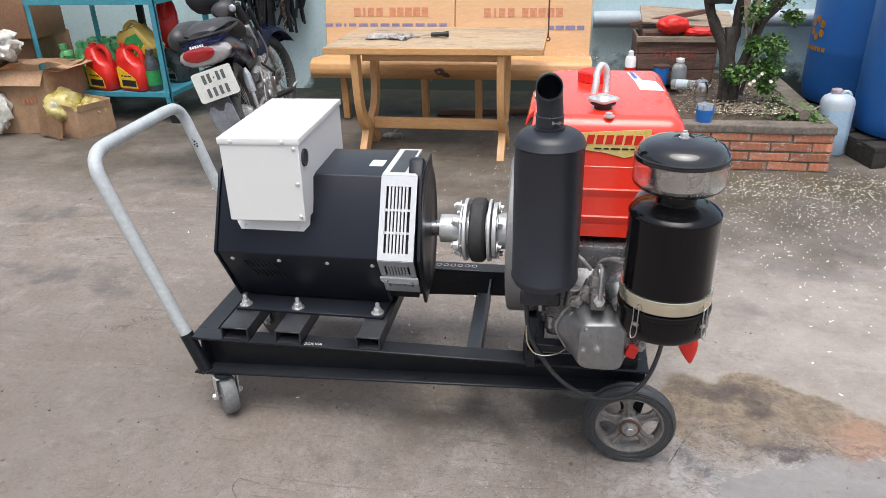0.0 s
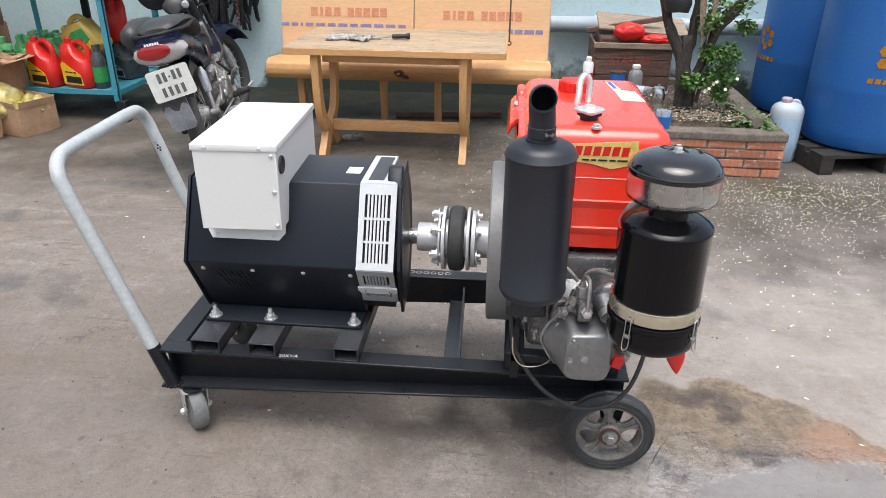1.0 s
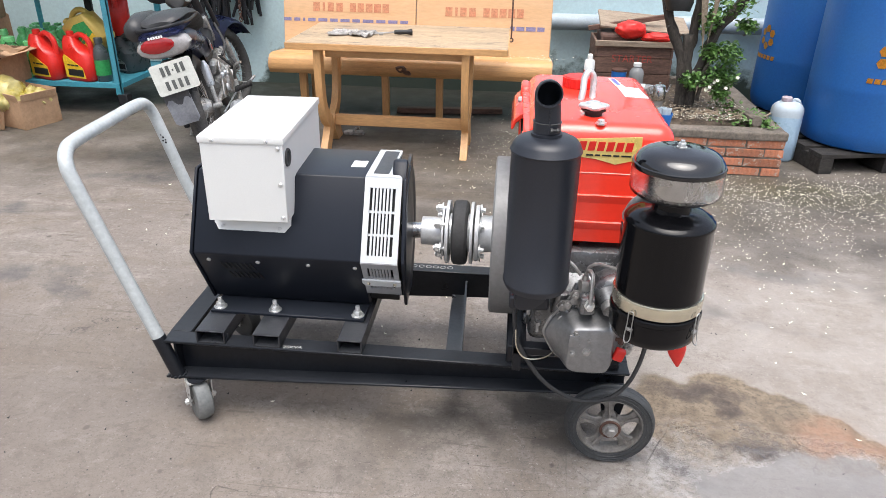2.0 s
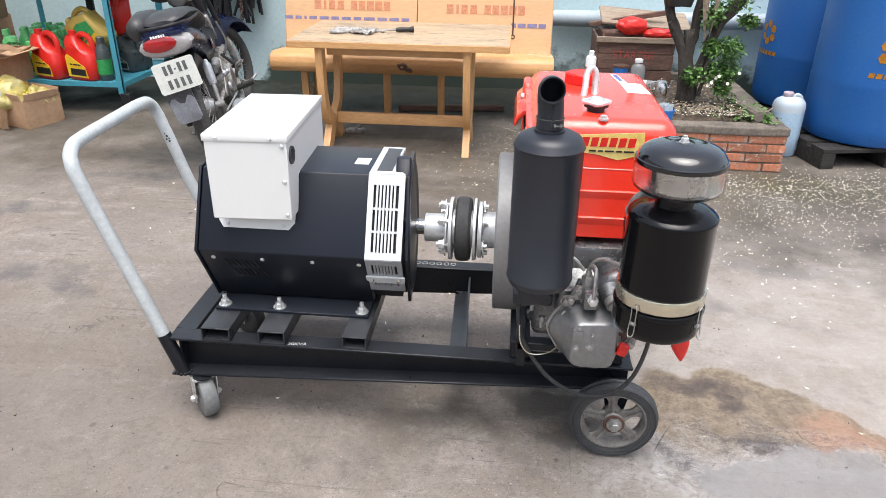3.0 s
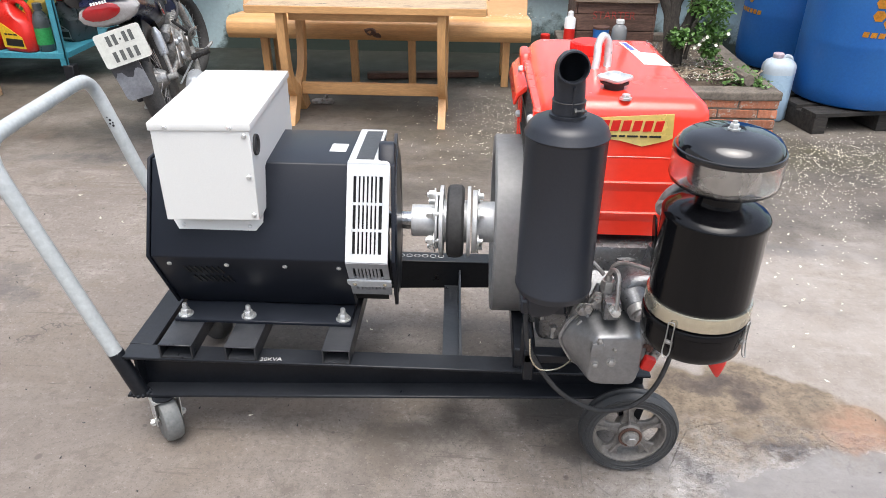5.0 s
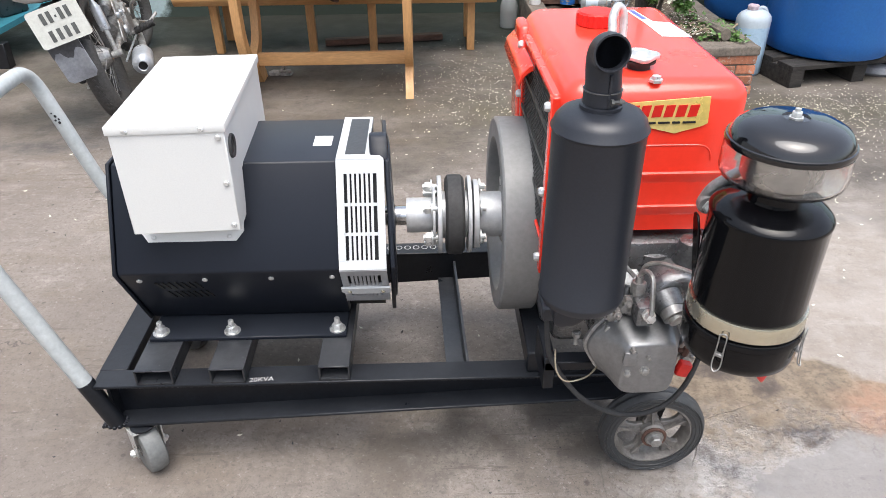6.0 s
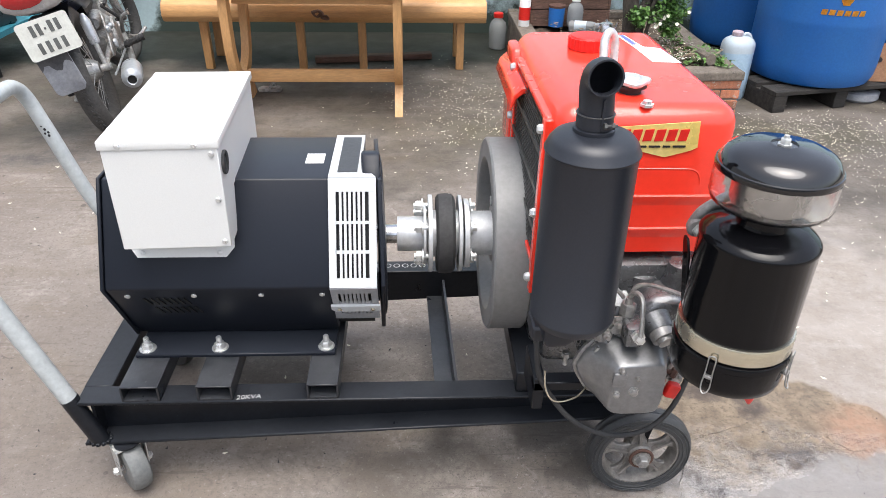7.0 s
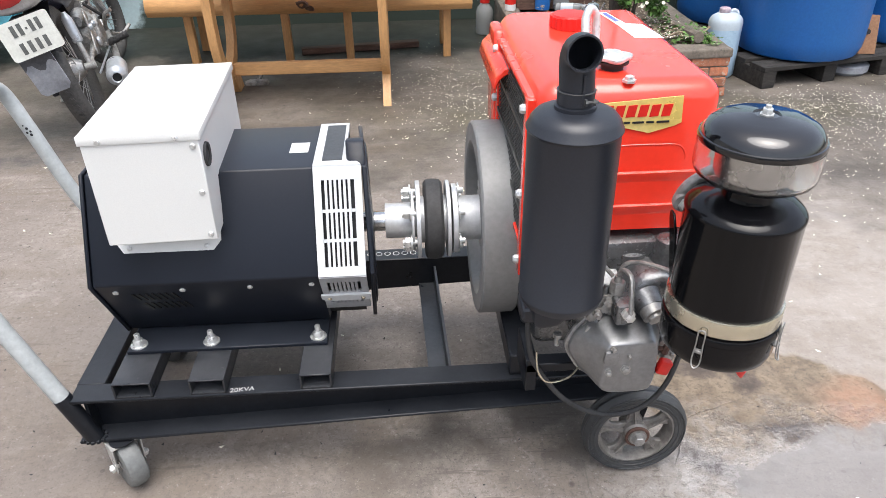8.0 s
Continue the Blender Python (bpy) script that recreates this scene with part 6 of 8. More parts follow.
def bike_wheel(name, m, r, w):
    wheel = part(name, torus(B(), r - w, w, m, 48, 10), "bike_tyre", bike, local=True)
    t = B()
    for k in range(60):
        for s in (-1, 1):
            box(t, -0.004, 0.004, 0.004, 0.02, -0.002, 0.003, m=m @ Matrix.Rotation(2 * math.pi * (k + 0.25 * s) / 60, 4, "Z") @ Matrix.Translation((r, 0, 0)) @ Matrix.Rotation(radians(90), 4, "Y") @ Matrix.Rotation(radians(90 - 90 * s), 4, "Z") @ Matrix.Rotation(radians(25), 4, "Z"))
    tagged(part("tread", t, "bike_tyre", wheel, local=True), kind="stuff")
    t = B()
    lathe(t, [(r - 1.75 * w, -0.6 * w), (r - 1.5 * w, -0.75 * w), (r - 1.5 * w, 0.75 * w), (r - 1.75 * w, 0.6 * w)], m, 48, True)
    part("rim", t, "dull_steel", wheel, local=True)
    t = B()
    lathe(t, [(0, -0.05), (0.055, -0.045), (0.06, -0.02), (0.05, 0.02), (0.03, 0.05), (0, 0.05)], m, 20)
    part("hub", t, "dull_steel", wheel, local=True)
    t = B()
    for k in range(32):
        a = 2 * math.pi * k / 32
        b = a + (0.35 if k % 2 else -0.35)
        s = 0.03 if (k // 2) % 2 else -0.03
        rod(t, m @ Vector((0.05 * math.cos(b), 0.05 * math.sin(b), s)), m @ Vector(((r - 1.7 * w) * math.cos(a), (r - 1.7 * w) * math.sin(a), 0)), 0.0018, 4)
    tagged(part("spokes", t, "dull_steel", wheel, local=True), kind="stuff")


bike_wheel("rear_wheel", Matrix.Translation((0, 0, 0.28)) @ AX["x"], 0.28, 0.042)
steer = Matrix.Translation((0.035, 1.06, 0.262)) @ Matrix.Rotation(radians(-21), 4, "Z")
bike_wheel("front_wheel", steer @ AX["x"], 0.262, 0.033)


def bpart(name, bm, material, label="", sharp=45):
    return part(name, bm, material, bike, label, True, sharp)


def loft(rings, cap=True):
    """A skin over rings of points with equal counts."""
    t = B()
    rows = [[t.verts.new(p) for p in ring] for ring in rings]
    k = len(rows[0])
    for a, b in zip(rows, rows[1:]):
        for i in range(k):
            t.faces.new((a[i], a[(i + 1) % k], b[(i + 1) % k], b[i]))
    if cap:
        t.faces.new(rows[0][::-1])
        t.faces.new(rows[-1])
    return t


def oval(x, y, z, rx, rz, tilt=0.0, k=14):
    """A ring across the bike at y."""
    return [(x + rx * math.cos(a), y + math.sin(a) * rz * math.sin(tilt), z + rz * math.sin(a) * math.cos(tilt)) for a in (2 * math.pi * i / k for i in range(k))]


# tail: cowl, seat, lamp


def tail_part(name, bm, material, label=""):
    bm.transform(Matrix.Translation((-0.015, 0, 0.028)) @ Matrix.Diagonal((0.95, 1, 1, 1)))
    return bpart(name, bm, material, label)


tail_part("tail_cowl", loft([oval(0, -0.335, 0.655, 0.06, 0.04), oval(0, -0.3, 0.65, 0.11, 0.06), oval(0, -0.12, 0.626, 0.125, 0.068), oval(0, 0.06, 0.585, 0.125, 0.07), oval(0, 0.2, 0.537, 0.118, 0.07), oval(0, 0.31, 0.492, 0.104, 0.055), oval(0, 0.39, 0.462, 0.075, 0.03)]), "bike_blue", "dark blue plastic tail cowl")
tail_part("seat", loft([oval(0, -0.3, 0.722, 0.06, 0.012), oval(0, -0.27, 0.73, 0.1, 0.025), oval(0, -0.1, 0.731, 0.115, 0.033), oval(0, 0.1, 0.71, 0.12, 0.036), oval(0, 0.28, 0.672, 0.11, 0.036), oval(0, 0.43, 0.63, 0.09, 0.03), oval(0, 0.53, 0.592, 0.065, 0.022), oval(0, 0.58, 0.57, 0.03, 0.01)]), "seat_vinyl", "dull dark vinyl seat")
t = loft([oval(0, -0.29, 0.636, 0.128, 0.055), oval(0, -0.335, 0.634, 0.128, 0.055), oval(0, -0.36, 0.634, 0.118, 0.048), oval(0, -0.368, 0.634, 0.1, 0.038)])
tail_part("lamp_surround", t, "lamp_clear", "cloudy clear indicator lens")
t = loft([oval(-0.02, -0.35, 0.646, 0.08, 0.036), oval(-0.02, -0.372, 0.646, 0.079, 0.035), oval(-0.02, -0.377, 0.646, 0.07, 0.029)])
tail_part("tail_lamp", t, "lamp_red", "red tail lamp lens")
tail_part("lamp_hood", loft([oval(0, -0.37, 0.682, 0.095, 0.008), oval(0, -0.28, 0.69, 0.112, 0.014), oval(0, -0.1, 0.69, 0.118, 0.02)]), "bike_blue")
tail_part("lamp_name", bars(B(), [0.009, 0.009, 0.009, 0.009, 0.009, 0.007], -0.05, 0.6765, 0.011, 0.003, Matrix.Translation((0, -0.3785, 0))), "label_white", "small pale bars of a wordmark")
tail_part("grab_rail", sweep(B(), smooth_path([(-0.115, 0.1, 0.70), (-0.12, -0.15, 0.705), (-0.095, -0.32, 0.715), (0, -0.36, 0.715), (0.095, -0.32, 0.715), (0.12, -0.15, 0.705), (0.115, 0.1, 0.70)], 5), 0.008, 8), "bike_dark")
for s_ in (-1, 1):
    for u, poly, ink in ((0.0, [(0.12, 0.575), (0.27, 0.53), (0.31, 0.478), (0.2, 0.505)], "silver_paint"), (0.0022, [(0.2, 0.53), (0.285, 0.508), (0.3, 0.482), (0.22, 0.502)], "red_plastic"), (0.0022, [(0.15, 0.56), (0.2, 0.545), (0.205, 0.525), (0.17, 0.53)], "label_white")):
        t = prism(B(), poly, "x", s_ * 0.123 - 0.003, s_ * 0.123 + 0.003 + s_ * u)
        for v in t.verts:
            v.co.x -= s_ * 0.13 * (v.co.y - 0.18)
        tail_part("side_mark", t, ink)
tail_part("pillion_pad", loft([oval(-0.12, -0.3, 0.715, 0.02, 0.02), oval(-0.12, -0.275, 0.715, 0.05, 0.05), oval(-0.115, -0.12, 0.718, 0.064, 0.062), oval(-0.105, 0.06, 0.71, 0.06, 0.052), oval(-0.09, 0.2, 0.69, 0.03, 0.03)]), "seat_vinyl", "rounded grey pillion pad")
# plate and mud flap
pm = Matrix.Translation((-0.003, -0.385, 0.532)) @ Matrix.Rotation(radians(-4), 4, "X") @ Matrix.Rotation(radians(4), 4, "Z") @ Matrix.Rotation(radians(-5), 4, "Y")
plate = bpart("number_plate", prism(B(), [tuple(p) for p in soft([(-0.095, -0.07), (0.095, -0.07), (0.095, 0.07), (-0.095, 0.07)], 0.09)], "y", -0.003, 0.001, m=pm), "plate_white", "weathered white plate with dark bars for characters")
for u, w, z in ((-0.05, 0.015, 0.012), (-0.025, 0.015, 0.012), (0.0, 0.007, 0.026), (0.017, 0.015, 0.012), (0.042, 0.015, 0.012), (-0.05, 0.015, -0.054), (-0.021, 0.015, -0.054), (0.008, 0.015, -0.054), (0.037, 0.015, -0.054)):
    part("plate_bar", bars(B(), [w], u, z, 0.042 if w > 0.01 else 0.008, 0, pm @ Matrix.Translation((0, -0.0035, 0))), "ink_dark", plate, local=True)
bpart("plate_bracket", box(B(), -0.05, 0.05, -0.375, -0.3, 0.52, 0.6, 0.004, 1), "bike_dark")
fl = B()
prism(fl, [(-0.062, 0.52), (0.058, 0.52), (0.06, 0.345), (0.045, 0.325), (-0.045, 0.325), (-0.06, 0.34)], "y", -0.35, -0.344, 0.002, 1, m=Matrix.Translation((0.01, 0.03, 0)) @ Matrix.Rotation(radians(4), 4, "X") @ Matrix.Rotation(radians(-5), 4, "Y"))
flap = bpart("mud_flap", fl, "mud_flap", "dusty grey mud flap")
rng = random.Random(3)
t = prism(B(), [(-0.062 + 0.12 * k / 8, 0.52) for k in range(9)] + [(0.058 - 0.12 * k / 14, 0.438 + 0.004 * rng.uniform(-1, 1) + 0.016 * math.sin(k * 0.7)) for k in range(15)], "y", -0.3515, -0.347, m=Matrix.Translation((0.01, 0.03, 0)) @ Matrix.Rotation(radians(4), 4, "X") @ Matrix.Rotation(radians(-5), 4, "Y"))
part("flap_stain", t, "bike_dark_dusty", flap, "dark wet stain", local=True)
guard = B()
for a0, a1 in ((20, 150),):
    rows = []
    for i in range(15):
        a = radians(a0 + (a1 - a0) * i / 14)
        c = Vector((0, -math.cos(a) * -0.32, 0.28 + math.sin(a) * 0.33))
        rows.append([(s, c.y * (1.0 - 0.02 * abs(j - 2)), c.z - 0.012 * abs(j - 2)) for j, s in enumerate((-0.05, -0.03, 0, 0.03, 0.05))])
    gv = [[guard.verts.new(p) for p in row] for row in rows]
    for a, b in zip(gv, gv[1:]):
        for j in range(4):
            guard.faces.new((a[j], a[j + 1], b[j + 1], b[j]))
    bmesh.ops.solidify(guard, geom=guard.faces[:], thickness=0.004)
bpart("rear_mudguard", guard, "bike_dark")
# swing arm, shocks, chain case, exhaust
for s in (-1, 1):
    bpart("swing_arm", rod(B(), (s * 0.075, -0.02, 0.28), (s * 0.075, 0.45, 0.3), 0.012, 10), "engine_metal")
    bpart("shock_body", rod(B(), (s * 0.078, -0.01, 0.285), (s * 0.068, 0.03, 0.4), 0.0105, 14), "engine_metal")
    bpart("shock_cover", lathe(B(), [(0, 0), (0.019, 0.0), (0.0215, 0.006), (0.0215, 0.1), (0.016, 0.112), (0.009, 0.13), (0, 0.13)], along((s * 0.07, 0.028, 0.378), (s * 0.06, 0.06, 0.5)), 18), "exhaust_silver")
    bpart("shock_eye", rod(B(), (s * 0.1, -0.012, 0.282), (s * 0.055, -0.012, 0.282), 0.016, 10), "engine_metal")
    peg = bpart("foot_peg", rod(B(), (s * 0.1, 0.5, 0.235), (s * 0.215, 0.5, 0.255), 0.016, 10), "rubber")
    t = B()
    for k in range(6):
        torus(t, 0.0165, 0.0035, Matrix.Translation((s * (0.13 + 0.016 * k), 0.5, 0.2403 + 0.0028 * k)) @ AX["x"], 14, 6)
    part("peg_rib", t, "rubber", peg, local=True)
bpart("chain_case", prism(B(), [(-0.1, 0.22), (-0.08, 0.34), (0.05, 0.36), (0.5, 0.38), (0.52, 0.27), (0.05, 0.2)], "x", -0.105, -0.075, 0.01, 2), "bike_dark")
silencer_line = along((0.178, -0.155, 0.24), (0.16, 0.16, 0.232))
bpart("silencer", lathe(B(), [(0.019, 0.03), (0.0185, -0.006), (0.0215, -0.008), (0.0235, -0.004), (0.026, 0.008), (0.038, 0.016), (0.043, 0.026), (0.0445, 0.05), (0.0445, 0.19), (0.04, 0.215), (0.025, 0.25), (0.017, 0.27)], silencer_line, 28), "exhaust_silver", "pale silver exhaust silencer with an open end")
bpart("silencer_bore", lathe(B(), [(0.0188, 0.0), (0.018, 0.03), (0, 0.032)], silencer_line, 20), "bore_black")
bpart("exhaust_pipe", sweep(B(), smooth_path([(0.163, 0.11, 0.233), (0.13, 0.45, 0.19), (0.09, 0.75, 0.25), (0.05, 0.86, 0.36)], 6), 0.016, 10), "dull_steel")
# engine and frame
bpart("engine_case", loft([oval(0, 0.32, 0.3, 0.07, 0.06), oval(0.01, 0.38, 0.3, 0.09, 0.09), oval(0.01, 0.6, 0.3, 0.1, 0.1), oval(0, 0.7, 0.31, 0.07, 0.08)]), "engine_metal", "dusty grey engine")
t = B()
for k in range(8):
    box(t, -0.065, 0.065, 0.7 + 0.02 * k, 0.708 + 0.02 * k, 0.3 + 0.006 * k, 0.4 + 0.006 * k, 0.003, 1)
bpart("cylinder_fins", box(t, -0.04, 0.04, 0.69, 0.87, 0.32, 0.43), "dull_steel")
bpart("frame_tube", sweep(B(), smooth_path([(0, -0.2, 0.62), (0, 0.2, 0.54), (0, 0.6, 0.46), (0, 0.84, 0.54), (0, 0.92, 0.7)], 6), 0.024, 10), "bike_dark")
bpart("head_tube", rod(B(), (0.0, 0.92, 0.58), (-0.02, 0.86, 0.76), 0.025, 14), "bike_dark")
bpart("side_stand", rod(B(), (-0.1, 0.5, 0.26), (-0.2, 0.44, 0.045), 0.011, 8), "dull_steel")
bpart("kick_lever", sweep(B(), smooth_path([(0.13, 0.5, 0.3), (0.16, 0.42, 0.38), (0.2, 0.4, 0.4)], 4), 0.009, 8), "dull_steel")
bpart("gear_cover", lathe(B(), [(0.075, 0), (0.07, 0.012), (0.03, 0.018), (0, 0.018)], Matrix.Translation((0.1, 0.5, 0.31)) @ AX["x"], 20), "engine_metal")
bpart("inner_cover", loft([oval(0, 0.3, 0.47, 0.035, 0.045), oval(0.0, 0.5, 0.45, 0.04, 0.05), oval(0.0, 0.7, 0.48, 0.04, 0.05), oval(0.0, 0.82, 0.55, 0.035, 0.05), oval(0.0, 0.9, 0.62, 0.03, 0.04)]), "bike_dark")
bpart("carburettor", loft([oval(0.045, 0.33, 0.4, 0.025, 0.025), oval(0.05, 0.37, 0.4, 0.036, 0.045), oval(0.05, 0.45, 0.4, 0.036, 0.042), oval(0.045, 0.5, 0.4, 0.025, 0.025)]), "engine_metal")
bpart("float_bowl", lathe(B(), [(0, 0), (0.024, 0.002), (0.028, 0.01), (0.028, 0.036), (0.02, 0.04), (0, 0.04)], Matrix.Translation((0.055, 0.4, 0.33)), 14), "exhaust_silver")
bpart("side_bracket", prism(B(), [(0.2, 0.27), (0.26, 0.255), (0.34, 0.34), (0.36, 0.43), (0.33, 0.44), (0.29, 0.35), (0.22, 0.3)], "x", 0.086, 0.094, 0.002, 1), "engine_metal")
bpart("rear_brake_rod", rod(B(), (0.1, -0.01, 0.24), (0.11, 0.5, 0.22), 0.005, 8), "exhaust_silver")
bpart("tool_box", box(B(), -0.05, 0.05, 0.22, 0.32, 0.33, 0.44, 0.015, 2), "bike_dark_dusty")
for k in range(5):
    bpart("case_rib", box(B(), 0.098, 0.112, 0.36 + 0.045 * k, 0.37 + 0.045 * k, 0.25, 0.35, 0.003, 1), "engine_metal")
for y_, z_, r_ in ((0.3, 0.37, 0.016), (0.35, 0.29, 0.022), (0.41, 0.36, 0.014), (0.57, 0.36, 0.018)):
    bpart("round_cover", lathe(B(), [(r_, 0), (r_, 0.008), (r_ * 0.75, 0.014), (0, 0.015)], Matrix.Translation((0.095, y_, z_)) @ AX["x"], 14), "exhaust_silver")
for k, (a_, b_) in enumerate((((0.13, 0.45, 0.37), (0.13, 0.62, 0.4)), ((0.1, 0.38, 0.46), (0.13, 0.5, 0.36)), ((0.08, 0.62, 0.42), (0.06, 0.84, 0.58)))):
    bpart("hose", sweep(B(), smooth_path([a_, ((a_[0] + b_[0]) / 2 + 0.03, (a_[1] + b_[1]) / 2, (a_[2] + b_[2]) / 2 - 0.03), b_], 6), 0.008, 8), "rubber")
for k in range(5):
    bpart("cover_bolt", turned(B(), [(0.009, 0.1), (0.009, 0.118), (0.006, 0.12)], (0, 0.5 + 0.1 * math.cos(1.2566 * k), 0.3 + 0.085 * math.sin(1.2566 * k)), "x", 6), "dull_steel")
bpart("brake_pedal", sweep(B(), smooth_path([(0.13, 0.62, 0.25), (0.17, 0.7, 0.22), (0.21, 0.76, 0.24)], 4), 0.009, 8), "dull_steel")
for s in (-1, 1):
    bpart("mirror_stem", sweep(B(), smooth_path([(s * 0.2, 0.92, 0.95), (s * 0.24, 0.9, 1.05), (s * 0.27, 0.9, 1.12)], 4), 0.006, 8), "bike_dark")
    bpart("indicator", loft([oval(s * 0.15, 0.84, 0.86, 0.015, 0.012), oval(s * 0.16, 0.88, 0.86, 0.035, 0.025), oval(s * 0.16, 0.94, 0.86, 0.03, 0.022)]), "lamp_clear")
# front end
for s in (-1, 1):
    bpart("fork_slider", rod(B(), steer @ Vector((s * 0.062, -0.01, -0.01)), steer @ Vector((s * 0.062, -0.07, 0.2)), 0.021, 12), "engine_metal")
    bpart("fork_leg", rod(B(), steer @ Vector((s * 0.062, -0.07, 0.2)), steer @ Vector((s * 0.062, -0.15, 0.46)), 0.015, 12), "bike_dark")
fr = B()
rows = []
for i in range(14):
    a = radians(30 + 112 * i / 13)
    side = 0.022 + 0.022 * i / 13
    rows.append([fr.verts.new(steer @ Vector((sx, math.cos(a) * (0.325 - side * abs(j - 2)), math.sin(a) * (0.335 - side * abs(j - 2))))) for j, sx in enumerate((-0.1, -0.08, 0, 0.08, 0.1))])
for a, b in zip(rows, rows[1:]):
    for j in range(4):
        fr.faces.new((a[j], a[j + 1], b[j + 1], b[j]))
bmesh.ops.solidify(fr, geom=fr.faces[:], thickness=0.005)
bpart("front_mudguard", fr, "bike_blue", "dark blue front mudguard")
bpart("handlebar", sweep(B(), smooth_path([steer @ Vector(p) for p in ((-0.33, -0.32, 0.7), (-0.2, -0.24, 0.71), (-0.06, -0.2, 0.66), (0.06, -0.2, 0.66), (0.2, -0.24, 0.71), (0.33, -0.32, 0.7))], 5), 0.014, 10), "bike_dark")
bpart("bar_cover", loft([oval(-0.27, 0.84, 0.84, 0.03, 0.03), oval(-0.2, 0.87, 0.83, 0.1, 0.09), oval(-0.14, 0.95, 0.83, 0.12, 0.1), oval(-0.1, 1.03, 0.82, 0.08, 0.06)]), "bike_dark", "black plastic cover over the bars")

bpart("inner_shield", loft([oval(-0.1, 0.78, 0.74, 0.04, 0.03), oval(-0.1, 0.81, 0.75, 0.07, 0.05), oval(-0.09, 0.88, 0.75, 0.075, 0.055), oval(-0.08, 0.93, 0.74, 0.05, 0.04)]), "seat_vinyl", "dull grey inner shield")
bpart("key_switch", lathe(B(), [(0, 0.0), (0.02, 0.0), (0.022, 0.012), (0.016, 0.018), (0.013, 0.03), (0, 0.03)], Matrix.Translation((-0.03, 0.78, 0.75)) @ AX["y"] @ Matrix.Rotation(math.pi, 4, "X"), 16), "exhaust_silver")
bpart("head_bracket", prism(B(), [(0.72, 0.63), (0.78, 0.64), (0.9, 0.5), (0.86, 0.47)], "x", 0.0, 0.035, 0.006, 2), "engine_metal")
for s in (-1, 1):
    bpart("grip", rod(B(), steer @ Vector((s * 0.22, -0.255, 0.71)), steer @ Vector((s * 0.335, -0.325, 0.7)), 0.019, 12), "rubber")
    bpart("lever", sweep(B(), smooth_path([steer @ Vector(p) for p in ((s * 0.2, -0.22, 0.72), (s * 0.26, -0.24, 0.715), (s * 0.35, -0.27, 0.7))], 4), 0.006, 8), "dull_steel")

# straps and chain hung on the wall
straps = thing("hanging_straps", (-1.25, 3.6, 0.35), "bunch of black rubber straps hung on the wall", "straps")
rng = random.Random(5)
for k in range(64):
    x = -1.58 + 0.46 * rng.random()
    y = 3.55 + 0.14 * rng.random()
    z0 = 0.44 + 0.26 * rng.random() ** 1.2
    bm = sweep(B(), smooth_path([(x, y, 1.35), (x + 0.05 * rng.uniform(-1, 1), y - 0.02, 0.95), (x + 0.04 * rng.uniform(-1, 1), y, 0.7), (x + 0.05 * rng.uniform(-1, 1), y - 0.01, z0)], 4), 0.011, 6)
    part("strap", bm, "bike_dark", straps)
bm = B()
for k in range(22):
    torus(bm, 0.014, 0.0042, Matrix.Translation((-1.2, 3.5, 0.5 + 0.024 * k)) @ Matrix.Rotation(radians(90 * (k % 2)), 4, "Z") @ AX["y"] @ Matrix.Diagonal((0.75, 1.2, 1, 1)), 12, 5)
part("chain", bm, "rust", straps, "rusty link chain")
bm = B()
rod(bm, (-1.7, 3.6, 1.36), (-1.0, 3.6, 1.36), 0.012, 8)
for x in (-1.6, -1.1):
    rod(bm, (x, 3.6, 1.36), (x, 3.77, 1.36), 0.01, 8)
part("rail", bm, "dull_steel", straps)

# ---- shelf with oil cans ----
shelf = thing("steel_shelf", (-2.17, 3.0, 0), "cyan painted angle-iron shelf stocked with oil cans", "shelf")
for x in (-2.62, -1.715):
    for y in (2.69, 3.35):
        bm = B()
        s = 1 if x < -2 else -1
        box(bm, min(x, x + s * 0.038), max(x, x + s * 0.038), y, y + 0.005, 0.13, 1.55)
        box(bm, min(x, x + s * 0.005), max(x, x + s * 0.005), y, y + 0.022, 0.13, 1.55)
        part("post", bm, "cyan_paint", shelf)
        bm = B()
        box(bm, x - 0.03, x + 0.03, y - 0.005, y + 0.06, 0, 0.135, 0.004, 1)
        part("foot_block", bm, "bike_dark", shelf, "dark block under a post")
for z in (0.2, 0.775):
    bm = B()
    box(bm, -2.615, -1.72, 2.695, 3.395, z - 0.012, z, 0.001, 1)
    part("shelf_board", bm, "cyan_paint", shelf)
    for y in (2.684, 3.396):
        bm = B()
        box(bm, -2.615, -1.72, y, y + 0.006, z - 0.026, z + 0.004)
        part("shelf_lip", bm, "cyan_paint", shelf)
    bm = B()
    box(bm, -1.722, -1.708, 2.715, 3.35, z - 0.026, z + 0.004)
    part("shelf_end", bm, "cyan_paint", shelf)
bm = B()
box(bm, -2.25, -2.2, 3.34, 3.36, 0.2, 0.81)
part("back_strut", bm, "bike_dark", shelf)


